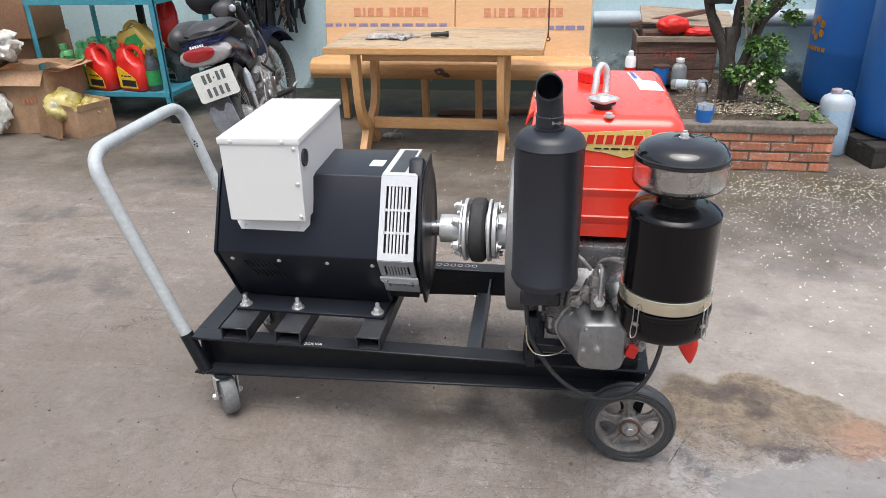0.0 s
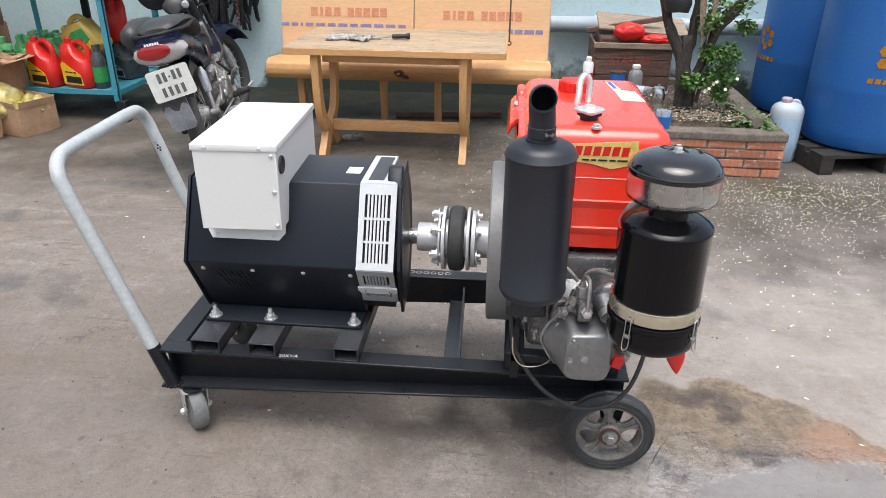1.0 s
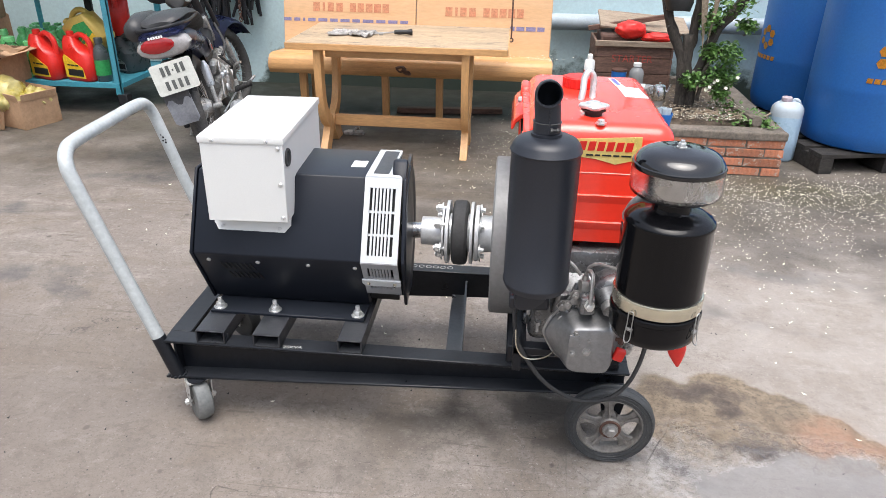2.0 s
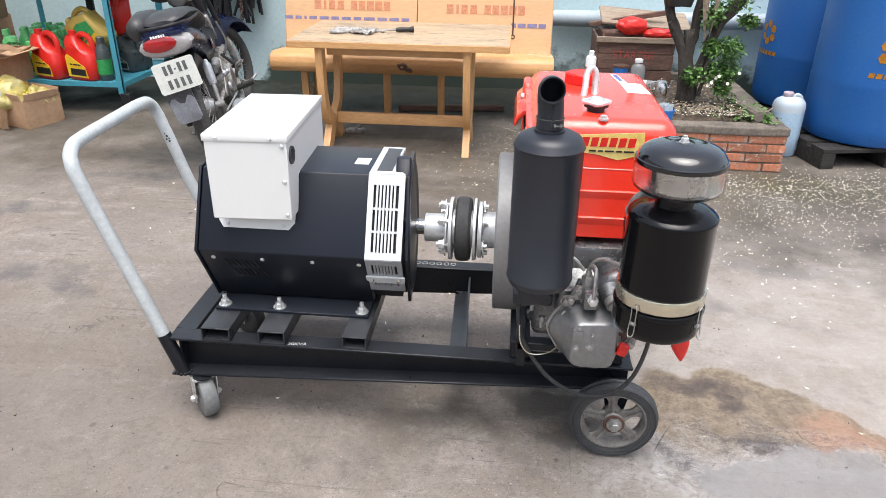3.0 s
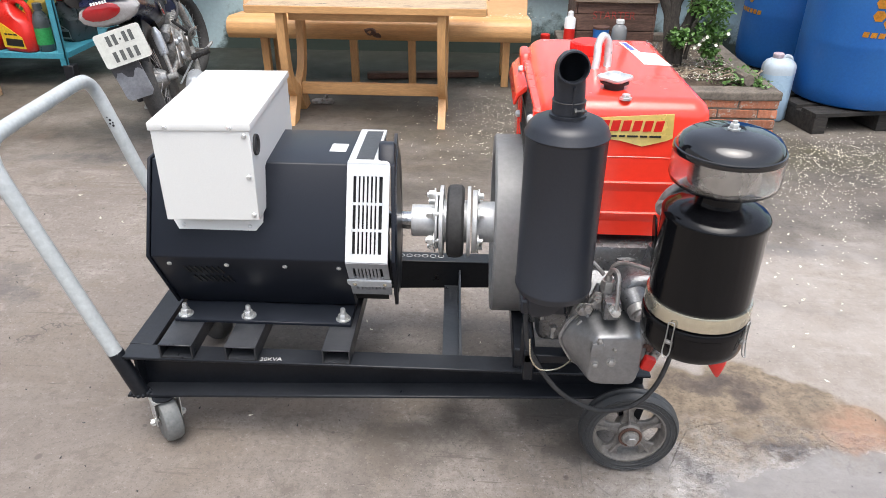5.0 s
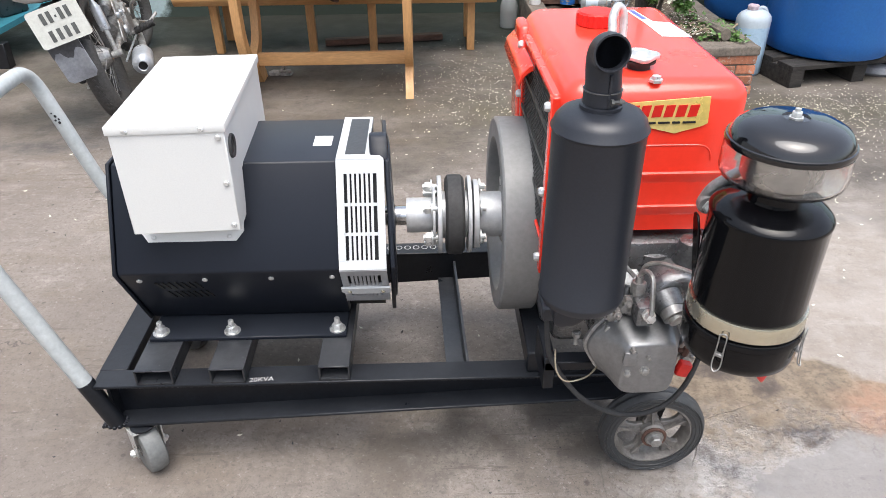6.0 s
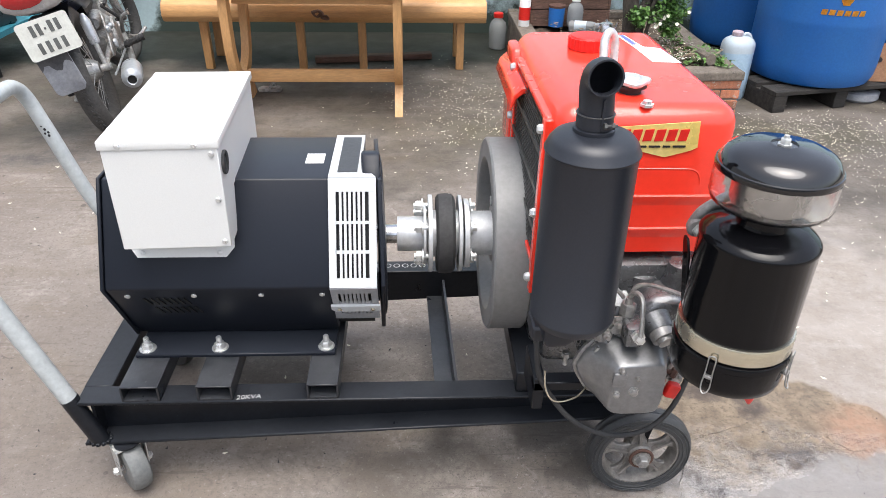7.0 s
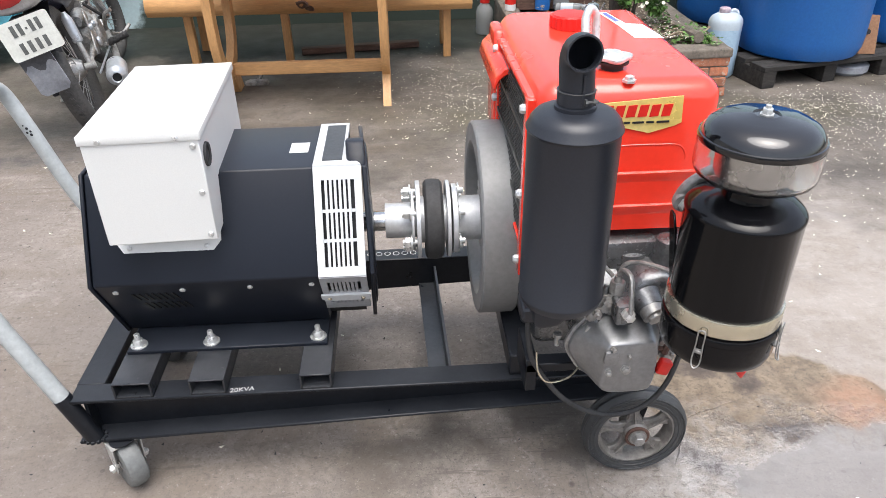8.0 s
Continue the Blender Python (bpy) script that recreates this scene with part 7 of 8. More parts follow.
def oil_can(name, at, w, d, h, material, label, tilt=0.0, yaw=0.0, cap="red_plastic", face="label_yellow", mark="label_black", group="oil cans on the shelf", full=0.0, patch=((-0.42, 0.08), (0.36, 0.08), (0.3, 0.3), (-0.36, 0.56), (-0.44, 0.5))):
    """A moulded oil jug: rounded body drawn in to a shoulder, a handle loop, a neck with cap and a front label."""
    can = thing(name, label=label, category="oil can", group=group, turn=Matrix.Translation(at) @ Matrix.Rotation(radians(yaw), 4, "Z") @ Matrix.Rotation(radians(tilt), 4, "Y"))
    rr = lambda x0, x1, y0, y1, z, c: [(x0 + c, y0, z), (x1 - c, y0, z), (x1, y0 + c, z), (x1, y1 - c, z), (x1 - c, y1, z), (x0 + c, y1, z), (x0, y1 - c, z), (x0, y0 + c, z)]
    rings = [rr(-w / 2 + .01, w / 2 - .01, -d / 2 + .01, d / 2 - .01, 0, 0.02), rr(-w / 2, w / 2, -d / 2, d / 2, 0.012, 0.025), rr(-w / 2, w / 2, -d / 2, d / 2, h * (0.55 + full), 0.025),
             rr(-w / 2, w * 0.28, -d / 2, d / 2, h * (0.66 + 0.9 * full), 0.025), rr(-w / 2, -w * 0.02, -d * 0.42, d * 0.42, h * (0.82 + 0.5 * full), 0.02), rr(-w / 2 + 0.01, -w * 0.1, -d * 0.3, d * 0.3, h * 0.93, 0.012)]
    part("body", loft(rings), material, can, local=True, sharp=50)
    part("handle", sweep(B(), smooth_path([(-w * 0.16, 0, h * 0.9), (w * 0.1, 0, h * 0.97), (w * 0.38, 0, h * 0.85), (w * 0.44, 0, h * 0.55)], 5), d * 0.13, 8), material, can, local=True)
    part("cap", lathe(B(), [(0.024, 0), (0.024, 0.028), (0.02, 0.032), (0, 0.032)], Matrix.Translation((-w * 0.3, 0, h * 0.92)), 14), cap, can, local=True)
    lab = part("label", prism(B(), [(w * u, h * v) for u, v in patch], "y", -d / 2 - 0.002, -d / 2 + 0.001), face, can, local=True)
    t = B()
    box(t, -w * 0.3, w * 0.3, -d / 2 - 0.0032, -d / 2 - 0.0015, h * 0.12, h * 0.26)
    bars(t, [w * 0.1, w * 0.16, w * 0.12], -w * 0.3, h * 0.33, h * 0.03, w * 0.03, Matrix.Translation((0, -d / 2 - 0.002, 0)))
    part("print", t, mark, lab, local=True)
    return can


red = oil_can("oil_can", (-2.225, 2.79, 0.2), 0.21, 0.13, 0.29, "red_plastic", "red plastic oil can with yellow and black label", yaw=-20)
copy_thing(red, Matrix.Translation((-1.99, 2.78, 0.2)) @ Matrix.Rotation(radians(-17), 4, "Z"))
oil_can("oil_can", (-1.875, 2.85, 0.4), 0.21, 0.14, 0.27, "can_gold", "gold oil can with green label lying askew on others", tilt=-46, yaw=-8, cap="can_gold", face="label_green", mark="label_yellow", full=0.16, patch=((-0.36, 0.22), (0.3, 0.22), (0.36, 0.56), (0.0, 0.7), (-0.38, 0.68)))
oil_can("oil_can", (-1.85, 3.1, 0.2), 0.2, 0.2, 0.235, "bottle_dark", "black oil can with grey label standing behind", yaw=-20, cap="bottle_dark", face="vent_grey", mark="label_black")
oil_can("oil_can", (-1.9, 3.13, 0.425), 0.1, 0.14, 0.33, "red_plastic", "red plastic can with orange side standing on another can", yaw=-70, face="orange_plastic", mark="label_yellow")

def bottle(name, at, h, r, material, label, cap="bottle_green", lab="label_green", m=None, group="oil bottles"):
    b = thing(name, label=label, category="bottle", group=group, turn=(Matrix.Translation(at) if m is None else m))
    part("body", lathe(B(), [(0, 0), (r * 0.9, 0), (r, 0.006), (r, h * 0.62), (r * 0.85, h * 0.74), (r * 0.4, h * 0.86), (r * 0.38, h * 0.9), (0, h * 0.9)], None, 18), material, b, local=True)
    part("cap", lathe(B(), [(r * 0.56, h * 0.87), (r * 0.56, h * 0.985), (r * 0.48, h), (0, h)], None, 14), cap, b, local=True)
    part("label", lathe(B(), [(r * 1.015, h * 0.15), (r * 1.015, h * 0.5)], None, 18), lab, b, local=True)
    return b


for x_, tone, cap_, word in ((-2.5, "can_gold", "can_gold", "gold oil can on the upper board"), (-2.28, "can_gold", "can_gold", "gold oil can on the upper board"), (-2.06, "can_gold", "can_gold", "gold oil can on the upper board"), (-1.84, "red_plastic", "red_plastic", "red oil can on the upper board")):
    oil_can("oil_can", (x_, 2.8, 0.775), 0.2, 0.13, 0.28, tone, word, yaw=-8, cap=cap_, face="label_green" if tone == "can_gold" else "label_yellow")
bottle("oil_bottle", (-1.855, 2.765, 0.2), 0.27, 0.045, "bottle_dark", "dark oil bottle with green label", "bottle_dark", "label_green")
bottle("oil_bottle", (-2.47, 2.8, 0.2), 0.25, 0.06, "pet", "clear bottle of greenish oil", "bottle_green", "jug_empty")
bottle("oil_bottle", (-2.37, 2.83, 0.2), 0.22, 0.05, "bottle_green", "small green plastic oil bottle", "bottle_green", "label_green")
gb = bottle("oil_bottle", (-2.45, 2.99, 0.2), 0.275, 0.044, "bottle_green", "green plastic oil bottle", "bottle_green", "bottle_green")
for k in range(27):
    x, y = -2.555 + 0.085 * (k % 7) + 0.012 * rng.uniform(-1, 1), 2.92 + 0.1 * (k // 7)
    if k != 1:
        copy_thing(gb, Matrix.Translation((x, y, 0.2)) @ Matrix.Rotation(radians(rng.uniform(-9, 9)), 4, "X") @ Matrix.Rotation(radians(rng.uniform(-9, 9)), 4, "Y"))
# ---- cartons by the shelf ----


def open_carton(name, at, w, d, h, yaw, material, label, flaps=(40, -30, 60, -50), t=0.005, reach=0.4, crush=0.014):
    c = thing(name, label=label, category="carton", turn=Matrix.Translation(at) @ Matrix.Rotation(radians(yaw), 4, "Z"))
    for nm, a in (("front_side", (-w / 2, w / 2, -d / 2, -d / 2 + t)), ("back_side", (-w / 2, w / 2, d / 2 - t, d / 2)), ("end_side", (-w / 2, -w / 2 + t, -d / 2 + t, d / 2 - t)), ("end_side", (w / 2 - t, w / 2, -d / 2 + t, d / 2 - t))):
        bm = box(B(), *a, 0, h, 0.001, 1)
        bmesh.ops.subdivide_edges(bm, edges=[e for e in bm.edges if e.calc_length() > 0.1], cuts=5, use_grid_fill=True)
        part(nm, jitter(bm, crush, 7, at[0]), material, c, local=True)
    part("base", box(B(), -w / 2 + t, w / 2 - t, -d / 2 + t, d / 2 - t, 0.0, t), material, c, local=True)
    for (ax, off, ln), ang in zip((("x", -d / 2, w), ("x", d / 2, w), ("y", -w / 2, d), ("y", w / 2, d)), flaps):
        m = Matrix.Translation((0, off, h)) @ Matrix.Rotation(radians(ang), 4, "X") if ax == "x" else Matrix.Translation((off, 0, h)) @ Matrix.Rotation(radians(ang), 4, "Y") @ Matrix.Rotation(radians(90), 4, "Z")
        part("flap", jitter(box(B(), -ln / 2 + 0.01, ln / 2 - 0.01, -t / 2, t / 2, 0, d * reach, 0.001, 1, m=m), 0.012, 6, at[1]), material, c, local=True)
    return c


small = open_carton("carton", (-2.215, 2.45, 0), 0.28, 0.25, 0.17, -20, "cardboard", "small open brown carton with yellow plastic bags", (14, -12, -20, 12), reach=0.16)
big = open_carton("carton", (-2.585, 2.57, 0), 0.48, 0.38, 0.4, 0, "cardboard", "torn open brown carton packed with plastic", (150, -115, -50, 95), reach=0.25)
t = B()
bars(t, [0.022, 0.022, 0.022, 0.022], 0.06, 0.19, 0.03, 0.006, Matrix.Translation((0, -0.196, 0)) @ Matrix.Rotation(radians(-6), 4, "Y"))
part("print", t, "ink_red", big, local=True)
def torn_sheet(p0, p1, depth0, depth1, wave, seed, rag=0.02, drop=(0, 1, 0)):
    """Cardboard with ragged edges, running from p0 to p1 and reaching back along drop."""
    r, t = random.Random(seed), B()
    p0, p1, drop = Vector(p0), Vector(p1), Vector(drop)
    cols = []
    for i in range(33):
        u = i / 32
        a = p0.lerp(p1, u) + Vector((0, 0, wave * noise.noise(Vector((u * 5, seed, 0)))))
        f0, f1 = r.uniform(-rag, rag), depth0 + (depth1 - depth0) * u + r.uniform(-rag, rag)
        cols.append([t.verts.new(a + drop * (f0 + (f1 - f0) * j / 5) + Vector((0, 0, 0.5 * wave * noise.noise(Vector((u * 4, j * 0.6, seed)))))) for j in range(6)])
    for a, b in zip(cols, cols[1:]):
        for j in range(5):
            t.faces.new((a[j], b[j], b[j + 1], a[j + 1]))
    bmesh.ops.solidify(t, geom=t.faces[:], thickness=0.005)
    return t


solo("cardboard_sheet", torn_sheet((-2.84, 2.3, 0.415), (-2.06, 2.36, 0.47), 0.3, 0.06, 0.05, 4, 0.016), "cardboard", (-2.5, 2.4, 0.4), "torn flat cardboard sheet lying across the carton", "cardboard")
part("flap", torn_sheet((-2.43, 2.31, 0.015), (-2.22, 2.24, 0.012), 0.19, 0.12, 0.01, 9, 0.012, Vector((0.1, 0.1, 0.9))), "cardboard", small, "torn hanging flap")


def crumpled(name, at, r, material, label, squash=(1, 1, 0.8), seed=1, crisp=1.0):
    t = B()
    bmesh.ops.create_icosphere(t, subdivisions=4, radius=1.0)
    for v in t.verts:
        n1 = noise.noise(v.co * 2.3 + Vector((seed, 0, 0)))
        n2 = abs(noise.noise(v.co * 5.5 + Vector((0, seed, 0))))
        v.co *= 0.8 + 0.35 * crisp * n1 + 0.28 * crisp * n2 + 0.04 * abs(noise.noise(v.co * 11))
    t.transform(Matrix.Translation(at) @ Matrix.Diagonal((r * squash[0], r * squash[1], r * squash[2], 1)))
    return solo(name, t, material, (at[0], at[1], at[2] - r * squash[2] * 0.7), label, "bag", sharp=60)


crumpled("plastic_bag", (-2.29, 2.41, 0.17), 0.14, "film_yellow", "yellow crumpled plastic bag in the carton", (1.0, 1, 0.9), 2, 0.5)
crumpled("plastic_bag", (-2.16, 2.46, 0.15), 0.1, "film_yellow", "small yellow plastic bag in the carton", (1, 1, 0.7), 5)
# pale clump modelled in place of the silver-white highlight on the yellow bag
crumpled("plastic_bag", (-2.285, 2.335, 0.2), 0.062, "film_clear", "pale crinkled clump for the highlight on yellow bags", (0.9, 0.7, 1.1), 8, 0.35)
crumpled("plastic_bag", (-2.72, 2.44, 0.54), 0.16, "film_clear", "white crumpled plastic wrapping on the carton", (1.2, 1, 0.7), 11)
crumpled("plastic_bag", (-2.73, 2.33, 0.16), 0.12, "film_clear", "white crumpled plastic bag in torn carton", (1.0, 0.6, 1.2), 14)
bm = B()
box(bm, -3.25, -2.86, 3.05, 3.4, 0.0, 0.5, 0.012, 2)
solo("carton", jitter(bm, 0.01, 4, 2), "cardboard_dark", (-3.05, 3.25, 0), "dark brown closed carton standing on the ground", "carton")
bm = B()
box(bm, -3.27, -2.75, 2.9, 3.22, 0.505, 0.96, 0.014, 2)
solo("carton", jitter(bm, 0.012, 4, 5), "cardboard_dark", (-3.0, 3.1, 0.5), "brown closed carton stacked on another", "carton")

# ---- planter, tree and what stands on it ----
PX0, PX1, PY0, PY1, PZ = 1.16, 2.13, 2.09, 3.42, 0.235
planter = thing("brick_planter", (1.65, 2.75, 0), "low brick planter with a cracked cement rim", "planter")
bm = B()
wt = 0.095
for x0, x1, y0, y1 in ((PX0, PX1, PY0, PY0 + wt), (PX0, PX1, PY1 - wt, PY1), (PX0, PX0 + wt, PY0 + wt, PY1 - wt), (PX1 - wt, PX1, PY0 + wt, PY1 - wt)):
    box(bm, x0 + 0.006, x1 - 0.006, y0 + 0.006, y1 - 0.006, 0, PZ - 0.04)
part("mortar_core", bm, "mortar", planter)
for x0, x1, y0, y1 in ((PX0 - 0.004, PX1 + 0.006, PY0 - 0.006, PY0 + wt), (PX0, PX1, PY1 - wt, PY1), (PX0 - 0.004, PX0 + wt, PY0 + wt + 0.002, PY1 - wt - 0.002), (PX1 - wt, PX1 + 0.006, PY0 + wt + 0.002, PY1 - wt - 0.002)):
    t = B()
    box(t, x0, x1, y0, y1, PZ - 0.042, PZ, 0.006, 2)
    bmesh.ops.subdivide_edges(t, edges=t.edges[:], cuts=3, use_grid_fill=True)
    part("cement_rim", jitter(t, 0.007, 9), "mortar", planter)
t = B()
bmesh.ops.create_grid(t, x_segments=40, y_segments=44, size=0.5)
for v in t.verts:
    v.co = Vector((PX0 + wt + (v.co.x + 0.5) * (PX1 - PX0 - 2 * wt), PY0 + wt + (v.co.y + 0.5) * (PY1 - PY0 - 2 * wt), 0))
    v.co.z = 0.205 + 0.05 * noise.noise(v.co * 3.5) + 0.02 * noise.noise(v.co * 14) + 0.05 * math.exp(-((v.co.x - 1.69) ** 2 + (v.co.y - 2.5) ** 2) / 0.06)
part("soil", t, "soil", planter)

tree = thing("small_tree", (1.69, 2.5, 0.22), "small multi-stemmed tree with glossy leaves", "tree")
stems = [([(1.665, 2.5, 0.2), (1.668, 2.5, 0.36), (1.647, 2.5, 0.509), (1.583, 2.5, 0.637), (1.523, 2.5, 0.79), (1.47, 2.49, 1.05), (1.42, 2.48, 1.6)], 0.036, 0.02),
         ([(1.69, 2.52, 0.2), (1.685, 2.52, 0.4), (1.668, 2.52, 0.5), (1.684, 2.52, 0.607), (1.692, 2.51, 0.8), (1.7, 2.5, 1.1), (1.69, 2.5, 1.7)], 0.038, 0.017),
         ([(1.71, 2.5, 0.2), (1.715, 2.5, 0.38), (1.749, 2.5, 0.479), (1.801, 2.5, 0.664), (1.875, 2.5, 0.77), (1.98, 2.48, 0.98), (2.1, 2.45, 1.5)], 0.034, 0.022),
         ([(1.67, 2.49, 0.44), (1.662, 2.49, 0.56), (1.655, 2.49, 0.645)], 0.034, 0.026),
         ([(1.6, 2.5, 0.6), (1.56, 2.48, 0.66), (1.54, 2.47, 0.69)], 0.014, 0.012),
         ([(1.75, 2.46, 0.3), (1.77, 2.45, 0.48), (1.83, 2.44, 0.58)], 0.012, 0.006),
         ([(1.77, 2.46, 0.42), (1.88, 2.45, 0.52)], 0.008, 0.004)]
for k, (pts, r0, r1) in enumerate(stems):
    path = smooth_path(pts, 6)
    rad = [r0 + (r1 - r0) * i / (len(path) - 1) for i in range(len(path))]
    part("trunk" if k < 3 else "limb", jitter(sweep(B(), path, r0, 10, rad), 0.009, 16, k), "bark", tree)


def leaf_cloud(centres, count, length, seed):
    """Single folded leaves round sprays of twigs."""
    r = random.Random(seed)
    verts, faces = [], []
    for _ in range(count):
        cx, cy, cz, sx, sy, sz = r.choice(centres)
        while True:
            u = Vector((r.uniform(-1, 1), r.uniform(-1, 1), r.uniform(-1, 1)))
            if u.length < 1:
                break
        p = Vector((cx + u.x * sx, cy + u.y * sy, cz + u.z * sz))
        L = length * r.uniform(0.6, 1.25)
        W = L * 0.3
        q = Euler((r.uniform(-0.9, 0.9), r.uniform(-0.9, 0.9), r.uniform(0, 6.28))).to_matrix()
        base = len(verts)
        for a, b, c in ((0, 0, 0), (-W, L * 0.35, 0.25 * W), (-W * 0.75, L * 0.7, 0.2 * W), (0, L, -0.1 * L), (W * 0.75, L * 0.7, 0.2 * W), (W, L * 0.35, 0.25 * W), (0, L * 0.5, 0)):
            verts.append(p + q @ Vector((a, b, c)))
        for f in ((0, 6, 1), (1, 6, 2), (2, 6, 3), (3, 6, 4), (4, 6, 5), (5, 6, 0)):
            faces.append([base + i for i in f])
    me = bpy.data.meshes.new("leaves")
    me.from_pydata([tuple(v) for v in verts], [], faces)
    t = B()
    t.from_mesh(me)
    bpy.data.meshes.remove(me)
    return t


crown = [(1.85, 2.46, 0.51, 0.09, 0.09, 0.1), (1.88, 2.45, 0.56, 0.06, 0.08, 0.06), (1.79, 2.45, 0.43, 0.09, 0.09, 0.06), (1.69, 2.42, 0.41, 0.06, 0.07, 0.05), (1.88, 2.46, 0.43, 0.06, 0.08, 0.06), (1.86, 2.45, 0.35, 0.05, 0.06, 0.04), (1.78, 2.47, 0.56, 0.05, 0.05, 0.05)]
tagged(part("crown", leaf_cloud(crown, 1700, 0.025, 3), "leaf", tree, "dense sprays of small green leaves"), kind="stuff")
high = [(1.95, 2.48, 0.7, 0.05, 0.08, 0.03), (1.86, 2.5, 0.8, 0.12, 0.12, 0.06), (1.75, 2.46, 0.72, 0.05, 0.06, 0.07), (2.05, 2.5, 1.0, 0.2, 0.2, 0.1), (1.7, 2.5, 1.15, 0.35, 0.3, 0.15), (2.0, 2.5, 1.3, 0.3, 0.3, 0.2)]
tagged(part("crown", leaf_cloud(high, 1300, 0.029, 4), "leaf", tree), kind="stuff")
bm = B()
r = random.Random(8)
for k in range(7):
    x, y, z = 1.8 + r.uniform(-0.07, 0.11), 2.36 + r.uniform(-0.02, 0.03), 0.42 + r.uniform(-0.06, 0.08)
    for j in range(5):
        box(bm, 0.002, 0.01, -0.0035, 0.0035, 0, 0.002, m=Matrix.Translation((x, y, z)) @ Matrix.Rotation(radians(60), 4, "X") @ Matrix.Rotation(j * 1.257, 4, "Z") @ Matrix.Rotation(-0.4, 4, "Y"))
tagged(part("blossom", bm, "petal", tree, "small white blossom"), kind="stuff")
solo("ground_cover", leaf_cloud([(2.0, 2.3, 0.25, 0.1, 0.15, 0.05), (1.93, 2.5, 0.25, 0.1, 0.1, 0.06), (2.06, 2.2, 0.24, 0.04, 0.08, 0.04), (1.9, 2.35, 0.23, 0.12, 0.1, 0.03)], 420, 0.026, 6), "leaf", (1.95, 2.35, 0.22), "low green seedlings in the planter", "plants", kind="stuff")


def litter(name, spots, count, size, material, label, seed, within=None):
    """Small curled flakes strewn round spots, kept inside a rectangle where one is given."""
    r = random.Random(seed)
    verts, faces = [], []
    for _ in range(count):
        cx, cy, sx, sy, z = r.choice(spots)
        x, y = r.gauss(cx, sx), r.gauss(cy, sy)
        if within and not (within[0] < x < within[1] and within[2] < y < within[3]):
            continue
        L, W, a = size * r.uniform(0.5, 1.3), size * r.uniform(0.25, 0.5), r.uniform(0, 6.28)
        ca, sa = math.cos(a), math.sin(a)
        base = len(verts)
        lift = r.uniform(0.001, 0.004)
        for u, v, w in ((-L / 2, 0, lift * 1.5), (0, -W / 2, 0.0008), (L / 2, 0, lift * 2), (0, W / 2, lift)):
            verts.append((x + u * ca - v * sa, y + u * sa + v * ca, z + w))
        faces.append((base, base + 1, base + 2, base + 3))
    me = bpy.data.meshes.new(name)
    me.from_pydata(verts, [], faces)
    me.materials.append(M[material])
    return tagged(new(name, me), label, "litter", kind="stuff")


BED = (PX0 + wt, PX1 - wt, PY0 + wt, PY1 - wt)
litter("fallen_petals", [(1.5, 1.88, 0.4, 0.12, 0), (1.6, 1.75, 0.4, 0.2, 0), (2.2, 1.85, 0.4, 0.16, 0), (2.4, 1.9, 0.4, 0.12, 0), (2.7, 1.9, 0.4, 0.16, 0), (1.9, 1.6, 0.45, 0.17, 0), (2.5, 1.55, 0.5, 0.2, 0), (1.9, 1.3, 0.5, 0.25, 0), (1.0, 2.3, 0.25, 0.3, 0), (0.75, 2.3, 0.2, 0.35, 0)], 3700, 0.0112, "petal", "small cream-white petals strewn over the concrete", 21)
litter("fallen_petals", [(0.3, 1.8, 0.6, 0.5, 0), (0.6, 0.8, 0.7, 0.6, 0), (1.8, 0.6, 0.4, 0.4, 0)], 120, 0.016, "petal", "sparse small petals on the concrete", 22)
litter("leaf_litter", [(1.85, 2.4, 0.18, 0.18, 0.262), (1.7, 2.4, 0.2, 0.12, 0.262), (1.6, 2.6, 0.2, 0.3, 0.262)], 700, 0.03, "dry_leaf", "dry leaves and petals on the planter soil", 23, BED)
litter("soil_petals", [(1.8, 2.3, 0.14, 0.09, 0.258), (1.65, 2.26, 0.16, 0.05, 0.258), (1.75, 2.5, 0.15, 0.15, 0.27), (1.9, 2.6, 0.08, 0.2, 0.262)], 520, 0.013, "petal", "white petals strewn over the planter soil", 26, BED)
litter("seat_petals", [(0.75, 3.0, 0.12, 0.07, 0.395), (0.88, 2.95, 0.06, 0.05, 0.397)], 70, 0.016, "petal", "small petals fallen on the bench seat", 24)
litter("grit", [(0.2, 0.2, 0.9, 0.7, 0), (-0.6, 0.2, 0.5, 0.6, 0), (1.2, 0.5, 0.6, 0.6, 0)], 230, 0.009, "rubber", "dark grit and specks on the concrete", 25)
bm = B()
rod(bm, (1.965, 2.62, 0.245), (2.0, 2.19, 0.262), 0.02, 10, 0.028)
solo("log", jitter(bm, 0.006, 15), "mortar", (2.0, 2.2, 0.24), "grey cut log lying in the planter", "log")
bm = B()
for k in range(9):
    x, y = 1.5 + 0.07 * k, 2.25 + 0.12 * r.random()
    a = r.uniform(0, 3)
    sweep(bm, smooth_path([(x, y, 0.25), (x + 0.06 * math.cos(a), y + 0.06 * math.sin(a), 0.27), (x + 0.14 * math.cos(a + 0.4), y + 0.14 * math.sin(a + 0.4), 0.25)], 3), 0.005, 5)
solo("dead_twigs", bm, "dry_leaf", (1.75, 2.3, 0.24), "dry twigs scattered on the soil", "twigs", kind="stuff")
bm = B()
lathe(bm, [(0, 0), (0.06, 0.0), (0.075, 0.05), (0.07, 0.09), (0.05, 0.12), (0, 0.125)], Matrix.Translation((1.575, 2.48, 0.765)), 16)
solo("hanging_pot", jitter(bm, 0.008, 12), "label_black", (1.575, 2.48, 0.765), "small black pot hung in the tree fork", "pot")
